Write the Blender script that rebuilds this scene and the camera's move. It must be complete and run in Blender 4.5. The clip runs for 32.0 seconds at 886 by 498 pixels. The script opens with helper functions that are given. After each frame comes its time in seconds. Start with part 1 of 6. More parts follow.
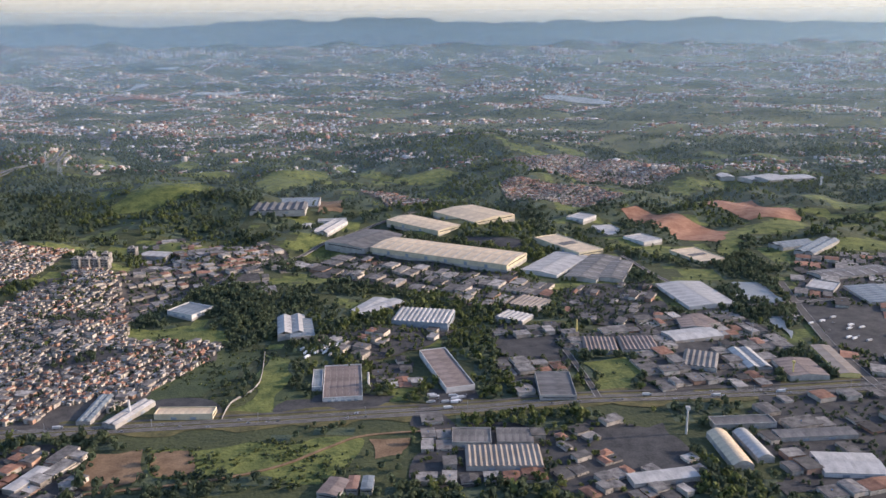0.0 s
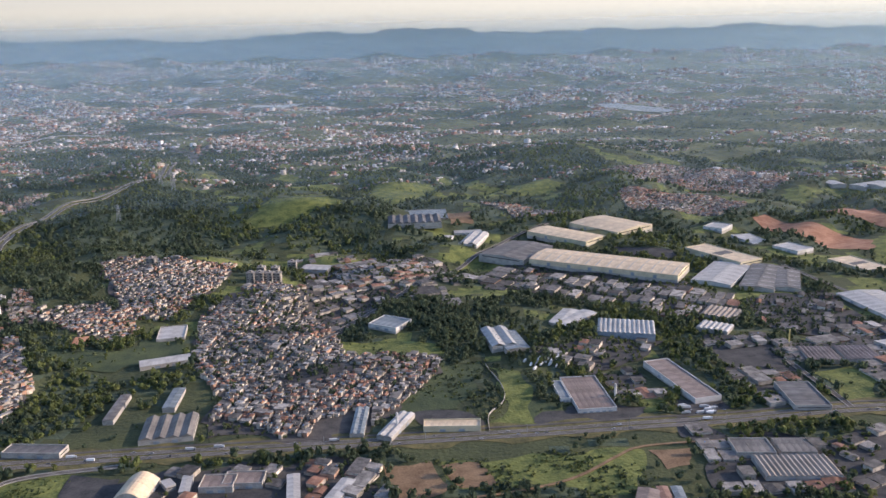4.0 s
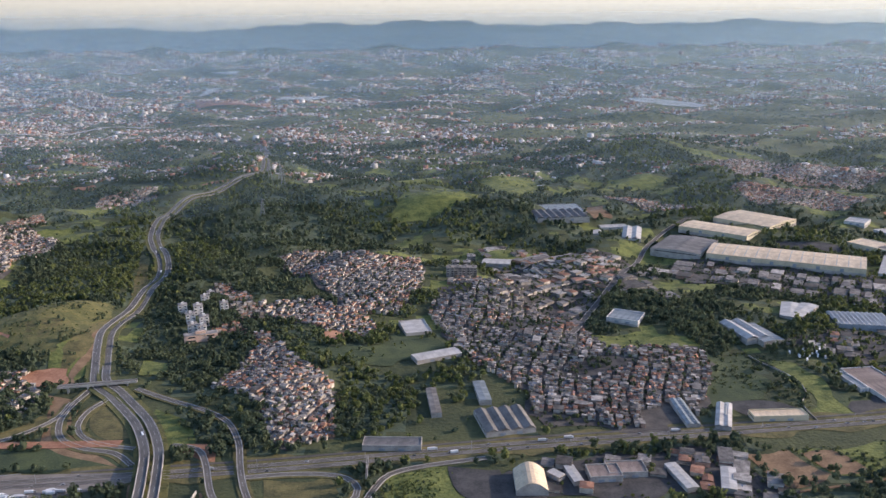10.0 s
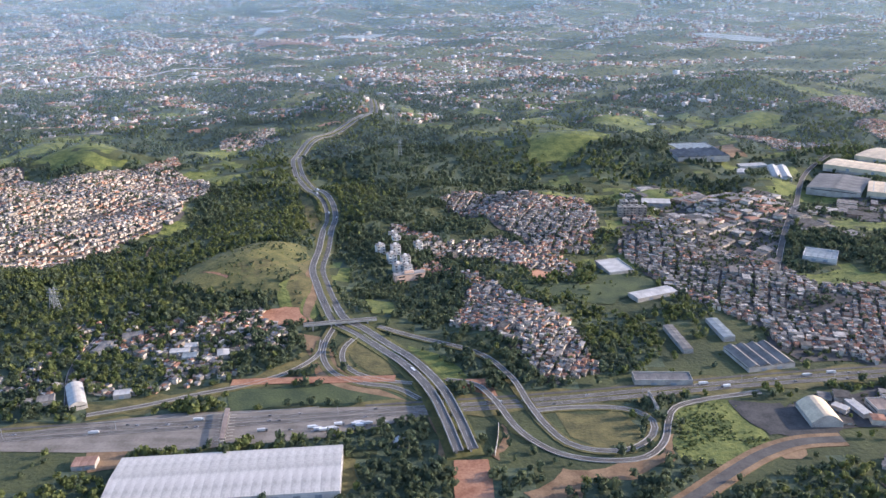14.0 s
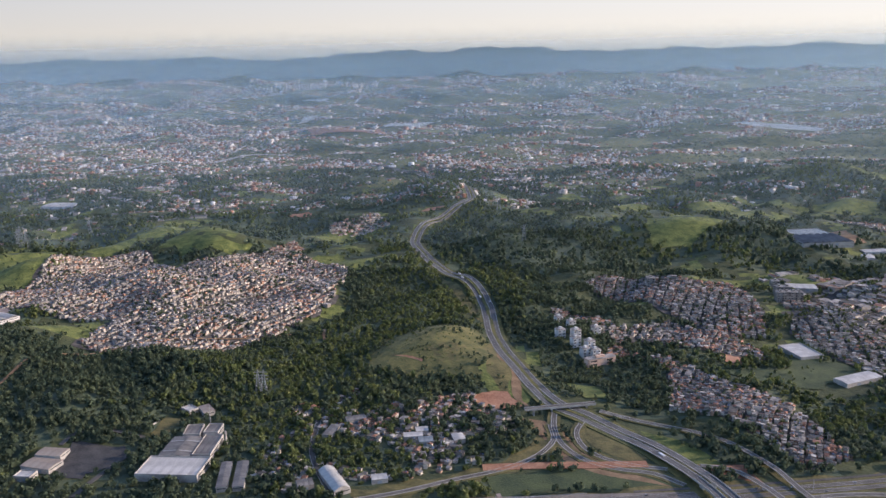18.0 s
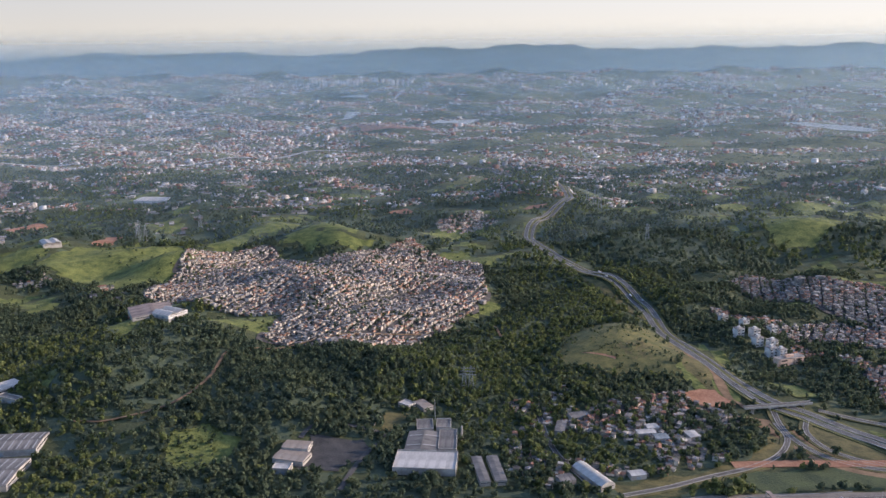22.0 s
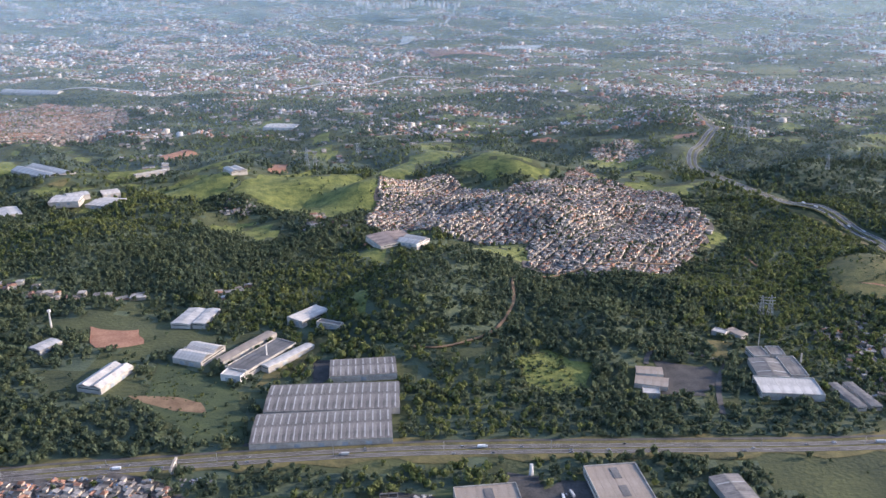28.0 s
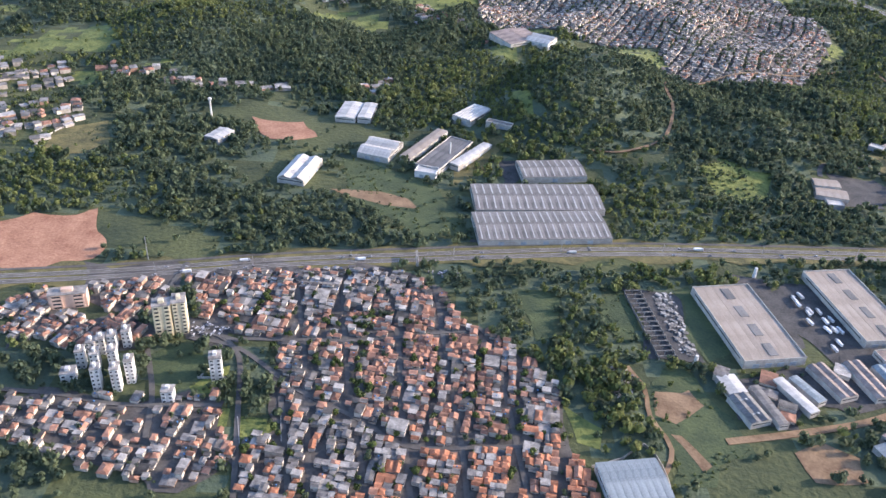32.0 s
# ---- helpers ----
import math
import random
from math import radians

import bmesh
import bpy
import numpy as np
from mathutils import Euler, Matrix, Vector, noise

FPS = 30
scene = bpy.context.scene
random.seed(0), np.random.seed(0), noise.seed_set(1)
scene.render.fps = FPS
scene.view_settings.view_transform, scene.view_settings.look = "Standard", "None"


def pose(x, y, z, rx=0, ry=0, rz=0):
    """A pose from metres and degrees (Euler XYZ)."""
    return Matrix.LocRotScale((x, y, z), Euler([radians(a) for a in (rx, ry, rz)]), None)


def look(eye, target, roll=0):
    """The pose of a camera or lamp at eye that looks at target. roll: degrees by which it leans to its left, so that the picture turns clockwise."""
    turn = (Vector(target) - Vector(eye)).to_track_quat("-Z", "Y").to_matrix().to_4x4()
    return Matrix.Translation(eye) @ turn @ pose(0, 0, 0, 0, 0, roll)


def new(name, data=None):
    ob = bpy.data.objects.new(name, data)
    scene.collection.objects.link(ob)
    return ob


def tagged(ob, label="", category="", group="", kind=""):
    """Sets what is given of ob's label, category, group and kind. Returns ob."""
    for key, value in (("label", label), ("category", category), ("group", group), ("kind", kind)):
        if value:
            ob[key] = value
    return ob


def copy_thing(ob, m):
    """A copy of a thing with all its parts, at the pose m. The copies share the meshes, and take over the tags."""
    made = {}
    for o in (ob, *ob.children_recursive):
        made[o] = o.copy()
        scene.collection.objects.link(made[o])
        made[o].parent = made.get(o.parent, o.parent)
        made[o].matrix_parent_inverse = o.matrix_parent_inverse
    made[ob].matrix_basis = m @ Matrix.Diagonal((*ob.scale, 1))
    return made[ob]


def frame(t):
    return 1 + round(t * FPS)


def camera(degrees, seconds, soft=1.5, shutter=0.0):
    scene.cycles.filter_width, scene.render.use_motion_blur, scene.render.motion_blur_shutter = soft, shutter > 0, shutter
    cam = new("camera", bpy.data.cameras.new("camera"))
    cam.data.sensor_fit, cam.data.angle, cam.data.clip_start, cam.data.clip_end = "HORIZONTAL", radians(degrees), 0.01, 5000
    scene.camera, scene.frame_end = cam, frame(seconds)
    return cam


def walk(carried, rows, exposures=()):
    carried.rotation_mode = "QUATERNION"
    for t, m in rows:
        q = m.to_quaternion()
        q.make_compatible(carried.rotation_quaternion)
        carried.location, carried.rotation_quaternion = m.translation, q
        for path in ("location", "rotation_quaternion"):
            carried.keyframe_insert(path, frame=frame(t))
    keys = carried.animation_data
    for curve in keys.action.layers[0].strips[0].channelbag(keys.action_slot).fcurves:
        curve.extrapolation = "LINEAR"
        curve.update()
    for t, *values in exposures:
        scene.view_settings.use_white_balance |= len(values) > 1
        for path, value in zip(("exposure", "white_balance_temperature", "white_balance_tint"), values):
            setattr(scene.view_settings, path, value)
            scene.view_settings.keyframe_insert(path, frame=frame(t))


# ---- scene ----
# A straight, slightly climbing flight along -x; the view is hand-held: seconds, heading, dip and lean in degrees.
TURNS = [
    (0, -1.28, 14.67, -0.40), (0.5, -1.30, 14.58, -0.47), (1, -1.32, 14.17, -0.72), (1.5, -2.06, 14.13, -0.95), (2, -2.60, 13.98, -1.08),
    (2.5, -2.51, 14.03, -1.05), (3, -2.41, 14.07, -1.09), (3.5, -2.47, 14.03, -1.22), (5.5, -2.09, 14.23, -1.08), (6, -2.14, 14.30, -1.11),
    (6.5, -2.13, 14.35, -1.13), (7, -2.05, 14.32, -1.18), (7.5, -1.91, 14.33, -1.04), (8, -1.51, 14.37, -0.91), (8.5, -1.03, 14.45, -0.76),
    (9, -0.51, 14.51, -0.62), (9.5, 0.05, 14.56, -0.54), (10, -0.08, 14.65, -0.64), (10.5, -0.46, 14.97, -0.81), (11, -0.38, 18.67, -0.60),
    (11.5, -0.16, 21.10, -0.55), (12, -0.17, 20.76, -0.76), (12.5, -0.11, 19.92, -0.80), (13, -0.33, 19.65, -1.05), (13.5, -1.22, 18.89, -1.32),
    (14, -1.52, 18.83, -1.35), (14.5, -1.76, 18.63, -1.31), (16.5, -2.10, 18.14, -1.52), (17, -2.02, 15.55, -1.39), (17.5, -1.87, 12.93, -1.30),
    (18, -1.78, 12.96, -1.19), (18.5, -1.39, 13.02, -1.02), (19, -1.00, 13.15, -0.99), (19.5, -0.62, 13.17, -0.82), (20, -0.55, 13.26, -0.86),
    (20.5, -0.39, 13.34, -0.76), (21, -1.48, 13.32, -0.84), (21.5, -2.01, 13.31, -0.80), (22, -2.15, 13.18, -0.70), (22.5, -2.16, 13.21, -0.72),
    (23, -1.80, 13.35, -0.58), (23.5, -1.31, 13.39, -0.39), (24, -0.93, 13.40, -0.26), (24.5, -0.58, 13.44, -0.10), (25, -0.85, 13.48, 0.07),
    (25.5, -2.19, 13.40, -0.19), (27.5, -2.61, 13.66, -0.48), (28, -2.26, 18.25, -0.40), (28.5, -1.76, 21.31, 0.09), (29, -1.38, 22.75, 0.66),
    (29.5, -0.74, 29.20, 1.54), (30, 0.18, 32.73, 2.45), (30.5, 0.69, 32.61, 2.98), (31, 1.36, 32.44, 3.34), (31.5, 2.04, 32.29, 3.78),
    (32, 1.21, 32.31, 3.40),
]


def flight(t):
    u = t - 16
    return Vector((-35.267 * u + -0.04503 * u * u, -2.439 * u + 0.00807 * u * u, 225 + 1.2097 * u + -0.01452 * u * u))


def aim(t, heading, dip, lean):
    h, d = radians(heading), radians(dip)
    eye = flight(t)
    return look(eye, eye + 100 * Vector((math.sin(h) * math.cos(d), math.cos(h) * math.cos(d), -math.sin(d))), lean)


cam = camera(56.68, 32.0)
EXPOSURES = [(0, 0.58, 6110, 21), (10.5, 0.58, 6090, 21), (11.5, 1.28, 5890, 20), (12.5, 1.48, 5840, 20), (13.3, 1.4, 5840, 20), (14, 1.13, 5850, 20), (14.5, 1.03, 5860, 20), (16.5, 0.93, 5920, 21),
             (17.5, 0.53, 5950, 22), (27.5, 0.76, 5920, 22), (28.3, 1.36, 5890, 20), (29, 1.72, 5890, 20), (30, 1.76, 5890, 20), (31, 1.46, 5860, 19), (32, 1.46, 5860, 19)]
walk(cam, [(t, aim(t, a, b, c)) for t, a, b, c in TURNS], EXPOSURES)

# ---- sky, sun ----
SUN_AZ, SUN_EL = -8.0, 19.0  # degrees: the low sun stands to the right of the flight, a little ahead; walls towards the flight lie in shade
world = bpy.data.worlds.new("sky")
scene.world = world
world.use_nodes = True
sky = world.node_tree.nodes.new("ShaderNodeTexSky")
sky.sky_type, sky.sun_disc = "NISHITA", False
sky.sun_elevation, sky.sun_rotation = radians(SUN_EL), radians(90 + SUN_AZ)
sky.air_density, sky.dust_density, sky.ozone_density = 1.0, 1.5, 2.0
world.node_tree.links.new(sky.outputs[0], world.node_tree.nodes["Background"].inputs[0])
world.node_tree.nodes["Background"].inputs[1].default_value = 0.15
sun = new("sun", bpy.data.lights.new("sun", "SUN"))
sun.data.energy, sun.data.angle, sun.data.color = 2.9, radians(0.6), (1.0, 0.82, 0.60)
SUN_WAY = Vector((math.cos(radians(SUN_AZ)) * math.cos(radians(SUN_EL)), -math.sin(radians(SUN_AZ)) * math.cos(radians(SUN_EL)), math.sin(radians(SUN_EL))))
sun.matrix_world = look(SUN_WAY * 900, (0, 0, 0))


# ---- materials ----
def mat(name, dark, light, size=8.0, fine=0.8, rough=0.85, bump=0.3, metal=0.0, spread=0.0, source="position", leafy=0.0, streak=None):
    """Two colours mixed by noise of two sizes (metres); spread: how far pieces differ from one another; streak: weathering lines along an axis."""
    m = bpy.data.materials.new(name)
    m.use_nodes = True
    n, l = m.node_tree.nodes, m.node_tree.links
    bsdf = n["Principled BSDF"]
    bsdf.inputs["Roughness"].default_value, bsdf.inputs["Metallic"].default_value = rough, metal
    geo = n.new("ShaderNodeNewGeometry")
    where = geo.outputs["Position"]
    if source == "object":
        where = n.new("ShaderNodeTexCoord").outputs["Object"]
    def noise_of(size, detail):
        t = n.new("ShaderNodeTexNoise")
        t.inputs["Scale"].default_value, t.inputs["Detail"].default_value = 1.0 / size, detail
        l.new(where, t.inputs["Vector"])
        return t.outputs["Fac"]
    big, small = noise_of(size, 3), noise_of(fine, 4)
    add = n.new("ShaderNodeMath")
    add.operation = "MULTIPLY_ADD"
    add.inputs[1].default_value = 0.55
    l.new(small, add.inputs[0]), l.new(big, add.inputs[2])
    ramp = n.new("ShaderNodeMapRange")
    ramp.inputs[1].default_value, ramp.inputs[2].default_value = 0.55, 1.0
    l.new(add.outputs[0], ramp.inputs[0])
    fac = ramp.outputs[0]
    if streak:
        stretch = n.new("ShaderNodeMapping")
        stretch.inputs["Scale"].default_value = streak
        l.new(where, stretch.inputs["Vector"])
        t = n.new("ShaderNodeTexNoise")
        t.inputs["Scale"].default_value, t.inputs["Detail"].default_value = 1.0, 4
        l.new(stretch.outputs[0], t.inputs["Vector"])
        mixed = n.new("ShaderNodeMath")
        mixed.operation = "MULTIPLY_ADD"
        mixed.inputs[1].default_value, mixed.use_clamp = 1.3, True
        half = n.new("ShaderNodeMath")
        half.operation = "SUBTRACT"
        half.inputs[1].default_value = 0.5
        l.new(t.outputs["Fac"], half.inputs[0]), l.new(half.outputs[0], mixed.inputs[0]), l.new(fac, mixed.inputs[2])
        fac = mixed.outputs[0]
    mix = n.new("ShaderNodeMix")
    mix.data_type = "RGBA"
    mix.inputs[6].default_value, mix.inputs[7].default_value = (*dark, 1), (*light, 1)
    l.new(fac, mix.inputs[0])
    colour = mix.outputs[2]
    if spread:
        tone = n.new("ShaderNodeHueSaturation")
        which = n.new("ShaderNodeMapRange")
        which.inputs[3].default_value, which.inputs[4].default_value = 1 - spread, 1 + spread
        l.new((n.new("ShaderNodeObjectInfo").outputs["Random"] if source == "object" else geo.outputs["Random Per Island"]), which.inputs[0])
        l.new(which.outputs[0], tone.inputs["Value"]), l.new(colour, tone.inputs["Color"])
        colour = tone.outputs[0]
    l.new(colour, bsdf.inputs["Base Color"])
    if bump:
        b = n.new("ShaderNodeBump")
        b.inputs["Strength"].default_value, b.inputs["Distance"].default_value = bump, fine * 0.4
        l.new(small, b.inputs["Height"]), l.new(b.outputs[0], bsdf.inputs["Normal"])
    if leafy:
        bsdf.inputs["Specular IOR Level"].default_value = 0.2
        through_leaf = n.new("ShaderNodeBsdfTranslucent")
        l.new(colour, through_leaf.inputs[0])
        both = n.new("ShaderNodeMixShader")
        both.inputs[0].default_value = leafy
        l.new(bsdf.outputs[0], both.inputs[1]), l.new(through_leaf.outputs[0], both.inputs[2])
        l.new(both.outputs[0], n["Material Output"].inputs["Surface"])
    return m


SCRUB = mat("scrub", (0.030, 0.044, 0.019), (0.095, 0.106, 0.038), 40, 2.6, 0.95, 0.7)
# green lifted and blued: the missing near haze put into the colour
UNDERGROWTH = mat("undergrowth", (0.053, 0.079, 0.052), (0.105, 0.130, 0.068), 18, 2.0, 0.95, 0.7)
GRASS = mat("grass", (0.058, 0.085, 0.020), (0.215, 0.232, 0.058), 10, 2.2, 0.95, 0.8)
DRY = mat("dry_grass", (0.065, 0.066, 0.024), (0.19, 0.16, 0.058), 9, 1.8, 0.95, 0.6)
GOLDGRASS = mat("golden_grass", (0.060, 0.074, 0.024), (0.175, 0.158, 0.050), 9, 2.0, 0.95, 0.7)
# dark green grass, its colour lowered further to carry shade
DARKGRASS = mat("dark_grass", (0.034, 0.054, 0.024), (0.085, 0.108, 0.040), 14, 1.4, 0.95, 0.6)
CLAY = mat("red_clay", (0.25, 0.11, 0.062), (0.46, 0.25, 0.15), 12, 1.5, 0.95, 0.4)
EARTH = mat("brown_earth", (0.15, 0.09, 0.048), (0.31, 0.205, 0.115), 10, 1.3, 0.95, 0.4)
YARD = mat("yard_concrete", (0.032, 0.032, 0.033), (0.09, 0.086, 0.08), 8, 1.0, 0.9, 0.2)
LOT = mat("town_ground", (0.042, 0.040, 0.039), (0.125, 0.112, 0.097), 7, 1.0, 0.95, 0.3)
ASPHALT = mat("asphalt", (0.085, 0.077, 0.068), (0.165, 0.15, 0.13), 14, 1.1, 0.9, 0.1, streak=(0.02, 0.5, 1))
RINGROAD = mat("dark_asphalt", (0.08, 0.077, 0.072), (0.155, 0.148, 0.138), 14, 1.1, 0.8, 0.1, streak=(0.5, 0.02, 1))
PLAZA = mat("worn_concrete_paving", (0.15, 0.132, 0.11), (0.27, 0.24, 0.205), 12, 1.2, 0.95, 0.1, streak=(0.02, 0.4, 1))
OLDCONCRETE = mat("weathered_concrete", (0.11, 0.103, 0.095), (0.25, 0.235, 0.21), 3, 0.5, 0.95, 0.3, spread=0.35)
STREET = mat("street_asphalt", (0.07, 0.065, 0.06), (0.135, 0.125, 0.112), 9, 1.0, 0.95, 0.1)
CONCRETE = mat("concrete", (0.30, 0.28, 0.25), (0.52, 0.49, 0.44), 5, 0.7, 0.85, 0.15)
PAINT = mat("road_paint", (0.28, 0.28, 0.27), (0.55, 0.55, 0.53), 4, 0.6, 0.7, 0.0)
RAIL = mat("galvanised_steel", (0.35, 0.36, 0.37), (0.55, 0.56, 0.57), 3, 0.4, 0.45, 0.0, 0.7)
WALL = mat("painted_wall", (0.28, 0.26, 0.235), (0.50, 0.47, 0.42), 6, 0.9, 0.85, 0.1, spread=0.2)
HOUSEWALL = mat("house_wall", (0.30, 0.26, 0.21), (0.64, 0.57, 0.48), 3, 0.5, 0.9, 0.1, spread=0.4)
HOUSEWALLS = mat("house_walls", (0.30, 0.25, 0.20), (0.62, 0.54, 0.45), 3, 0.5, 0.9, 0.1, spread=0.4, source="object")
BLOCKWALL = mat("raw_brick_wall", (0.30, 0.17, 0.11), (0.48, 0.31, 0.22), 3, 0.5, 0.95, 0.2, spread=0.3)
TILES = mat("clay_tile_roof", (0.20, 0.092, 0.056), (0.40, 0.215, 0.14), 2.5, 0.4, 0.9, 0.4, spread=0.35)
TILE = mat("clay_tiles", (0.23, 0.085, 0.042), (0.46, 0.20, 0.105), 2.5, 0.4, 0.9, 0.4, spread=0.35, source="object")
FIBRE = mat("fibre_cement_roof", (0.055, 0.051, 0.048), (0.21, 0.195, 0.18), 3, 0.5, 0.9, 0.2, spread=0.7)
SLAB = mat("flat_slab_roof", (0.10, 0.094, 0.088), (0.38, 0.352, 0.315), 4, 0.6, 0.9, 0.1, spread=0.65)
SHEET = {
    "white": mat("white_sheet_roof", (0.36, 0.342, 0.312), (0.60, 0.572, 0.525), 9, 0.9, 0.55, 0.1, 0.0, 0.05, "object", 0, (0.5, 0.05, 1)),
    "grey": mat("grey_sheet_roof", (0.105, 0.096, 0.086), (0.265, 0.24, 0.21), 8, 0.8, 0.6, 0.15, 0.0, 0.16, "object", 0, (0.7, 0.06, 1)),
    "cream": mat("cream_sheet_roof", (0.56, 0.43, 0.28), (0.82, 0.66, 0.45), 9, 0.9, 0.6, 0.1, 0.0, 0.06, "object", 0, (0.5, 0.05, 1)),
    "brown": mat("brown_sheet_roof", (0.17, 0.13, 0.11), (0.33, 0.26, 0.22), 8, 0.9, 0.8, 0.15, 0.0, 0.12, "object", 0, (0.6, 0.06, 1)),
    "beige": mat("beige_sheet_roof", (0.26, 0.212, 0.165), (0.37, 0.31, 0.25), 9, 0.9, 0.7, 0.1, 0.0, 0.05, "object", 0, (0.5, 0.06, 1)),
    "dark": mat("dark_sheet_roof", (0.09, 0.09, 0.09), (0.20, 0.19, 0.18), 8, 0.8, 0.8, 0.15, 0.0, 0.15, "object", 0, (0.6, 0.06, 1)),
    "blue": mat("blue_sheet_roof", (0.14, 0.165, 0.175), (0.30, 0.33, 0.335), 8, 0.8, 0.5, 0.1, 0.0, 0.08, "object", 0, (0.6, 0.06, 1)),
    "red": mat("red_tile_roof", (0.22, 0.12, 0.085), (0.40, 0.25, 0.185), 6, 0.6, 0.9, 0.2, 0.0, 0.15, "object", 0, (0.6, 0.06, 1)),
}
SKYLIGHT = mat("translucent_panel", (0.30, 0.29, 0.27), (0.52, 0.505, 0.47), 3, 0.5, 0.4, 0.0)
DARKGLASS = mat("dark_glass", (0.02, 0.025, 0.03), (0.05, 0.06, 0.07), 2, 0.5, 0.15, 0.0)
GATE = mat("steel_gate", (0.20, 0.24, 0.28), (0.36, 0.40, 0.44), 3, 0.5, 0.6, 0.1)
# leaf green with near haze mixed in: paler darks, more blue
LEAF = mat("foliage", (0.058, 0.088, 0.060), (0.132, 0.158, 0.082), 26, 3.0, 0.8, 0.0, spread=0.28, leafy=0.45)
LEAFPALE = mat("pale_foliage", (0.085, 0.115, 0.040), (0.18, 0.20, 0.07), 16, 3.0, 0.8, 0.0, spread=0.28, leafy=0.4)
LEAFONE = mat("crown_foliage", (0.04, 0.06, 0.02), (0.11, 0.14, 0.04), 9, 2.0, 0.8, 0.0, spread=0.4, leafy=0.25)
BARK = mat("bark", (0.07, 0.05, 0.035), (0.16, 0.12, 0.09), 1, 0.2, 0.95, 0.4)
TANK = mat("blue_plastic", (0.06, 0.16, 0.34), (0.10, 0.24, 0.45), 2, 0.4, 0.5, 0.0)
YELLOW = mat("yellow_paint", (0.62, 0.50, 0.16), (0.80, 0.66, 0.28), 5, 0.7, 0.7, 0.1)
CREAMWALL = mat("cream_paint", (0.52, 0.455, 0.31), (0.70, 0.62, 0.44), 5, 0.7, 0.8, 0.1)
WHITEWALL = mat("white_paint", (0.52, 0.50, 0.47), (0.74, 0.715, 0.68), 6, 0.8, 0.8, 0.1)
SALMON = mat("salmon_paint", (0.55, 0.36, 0.26), (0.74, 0.53, 0.40), 6, 0.8, 0.8, 0.1)
FARGREEN = mat("distant_ground", (0.035, 0.052, 0.022), (0.17, 0.17, 0.055), 150, 20, 1.0, 0.0)
RUST = mat("rusty_steel", (0.20, 0.10, 0.06), (0.38, 0.22, 0.14), 2, 0.4, 0.8, 0.2)
CARPAINT = mat("car_paint", (0.30, 0.30, 0.32), (0.55, 0.55, 0.56), 3, 0.5, 0.3, 0.0, 0.2, 0.75, "object")
CANVAS = mat("truck_canvas", (0.55, 0.55, 0.55), (0.78, 0.78, 0.76), 2, 0.5, 0.7, 0.0, 0.0, 0.3, "object")
RUBBER = mat("rubber", (0.015, 0.015, 0.015), (0.03, 0.03, 0.03), 1, 0.2, 0.8, 0.0)
# base colour paler than water, standing in for part of the sky's reflection
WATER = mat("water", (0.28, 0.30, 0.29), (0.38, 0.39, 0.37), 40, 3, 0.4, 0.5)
RIDGE = mat("wooded_ridge", (0.035, 0.055, 0.035), (0.08, 0.10, 0.06), 120, 20, 1.0, 0.0)


# ---- ground form ----
def smooth(u):
    u = np.clip(u, 0, 1)
    return u * u * (3 - 2 * u)


HILLS = ((-478, 533, 55, 21), (-348, 499, 50, 14), (-430, 595, 60, 18), (-298, 568, 45, 13), (-362, 761, 110, 19), (38, 974, 90, 16), (261, 1020, 70, 22), (-109, 599, 60, 10), (-406, 1008, 80, 19), (-702, 929, 90, 13), (-551, 877, 50, 13), (177, 1075, 90, 16), (-119, 1310, 90, 22), (578, 1519, 150, 26), (143, 733, 70, 13), (-790, 682, 60, 19), (-417, 441, 35, 8), (110, 490, 40, 6), (-85, 645, 28, 5), (-90, 835, 70, 3), (-118, 1205, 90, 15))
LEVEL = ((690, 700, 190), (880, 690, 150), (640, 570, 60), (520, 980, 60), (-555, 470, 60), (-500, 395, 60), (-590, 530, 40), (-245, 420, 60), (-310, 415, 45), (260, 450, 60), (1180, 820, 110), (215, 560, 50), (-650, 440, 40))


def height(x, y):
    """The lie of the land: level by the motorway and the works, rolling beyond, rising to the hills in the distance."""
    n = np.sin(x / 97 + 1.3 * np.sin(y / 143)) * np.sin(y / 81 + 0.7 * np.sin(x / 171 + 2)) + 0.5 * np.sin(x / 47 + y / 61)
    knolls = np.sin(x / 29 + 1.2 * np.sin(y / 43)) * np.sin(y / 33 + 1.1 * np.sin(x / 51 + 1)) + 0.4 * np.sin(x / 17 - y / 21)
    for a, b, r in LEVEL:
        knolls = knolls * (1 - np.exp(-(((x - a) / r) ** 2 + ((y - b) / r) ** 2)))
    low = (3.0 * smooth((y - 425) / 120) + 3.0 * smooth((y - 520) / 200)) * smooth((1700 - y) / 500) * knolls
    for a, b, r, h in HILLS:
        low = low + h * np.exp(-(((x - a) / r) ** 2 + ((y - b) / r) ** 2)) * smooth((y - 415) / 40)
    return low + (5 * smooth((y - 620) / 500) + 7 * smooth((y - 1300) / 1500)) * n + 215 * np.clip((y - 2900) / 1900, 0, 1) ** 1.5


rng = np.random.default_rng(7)


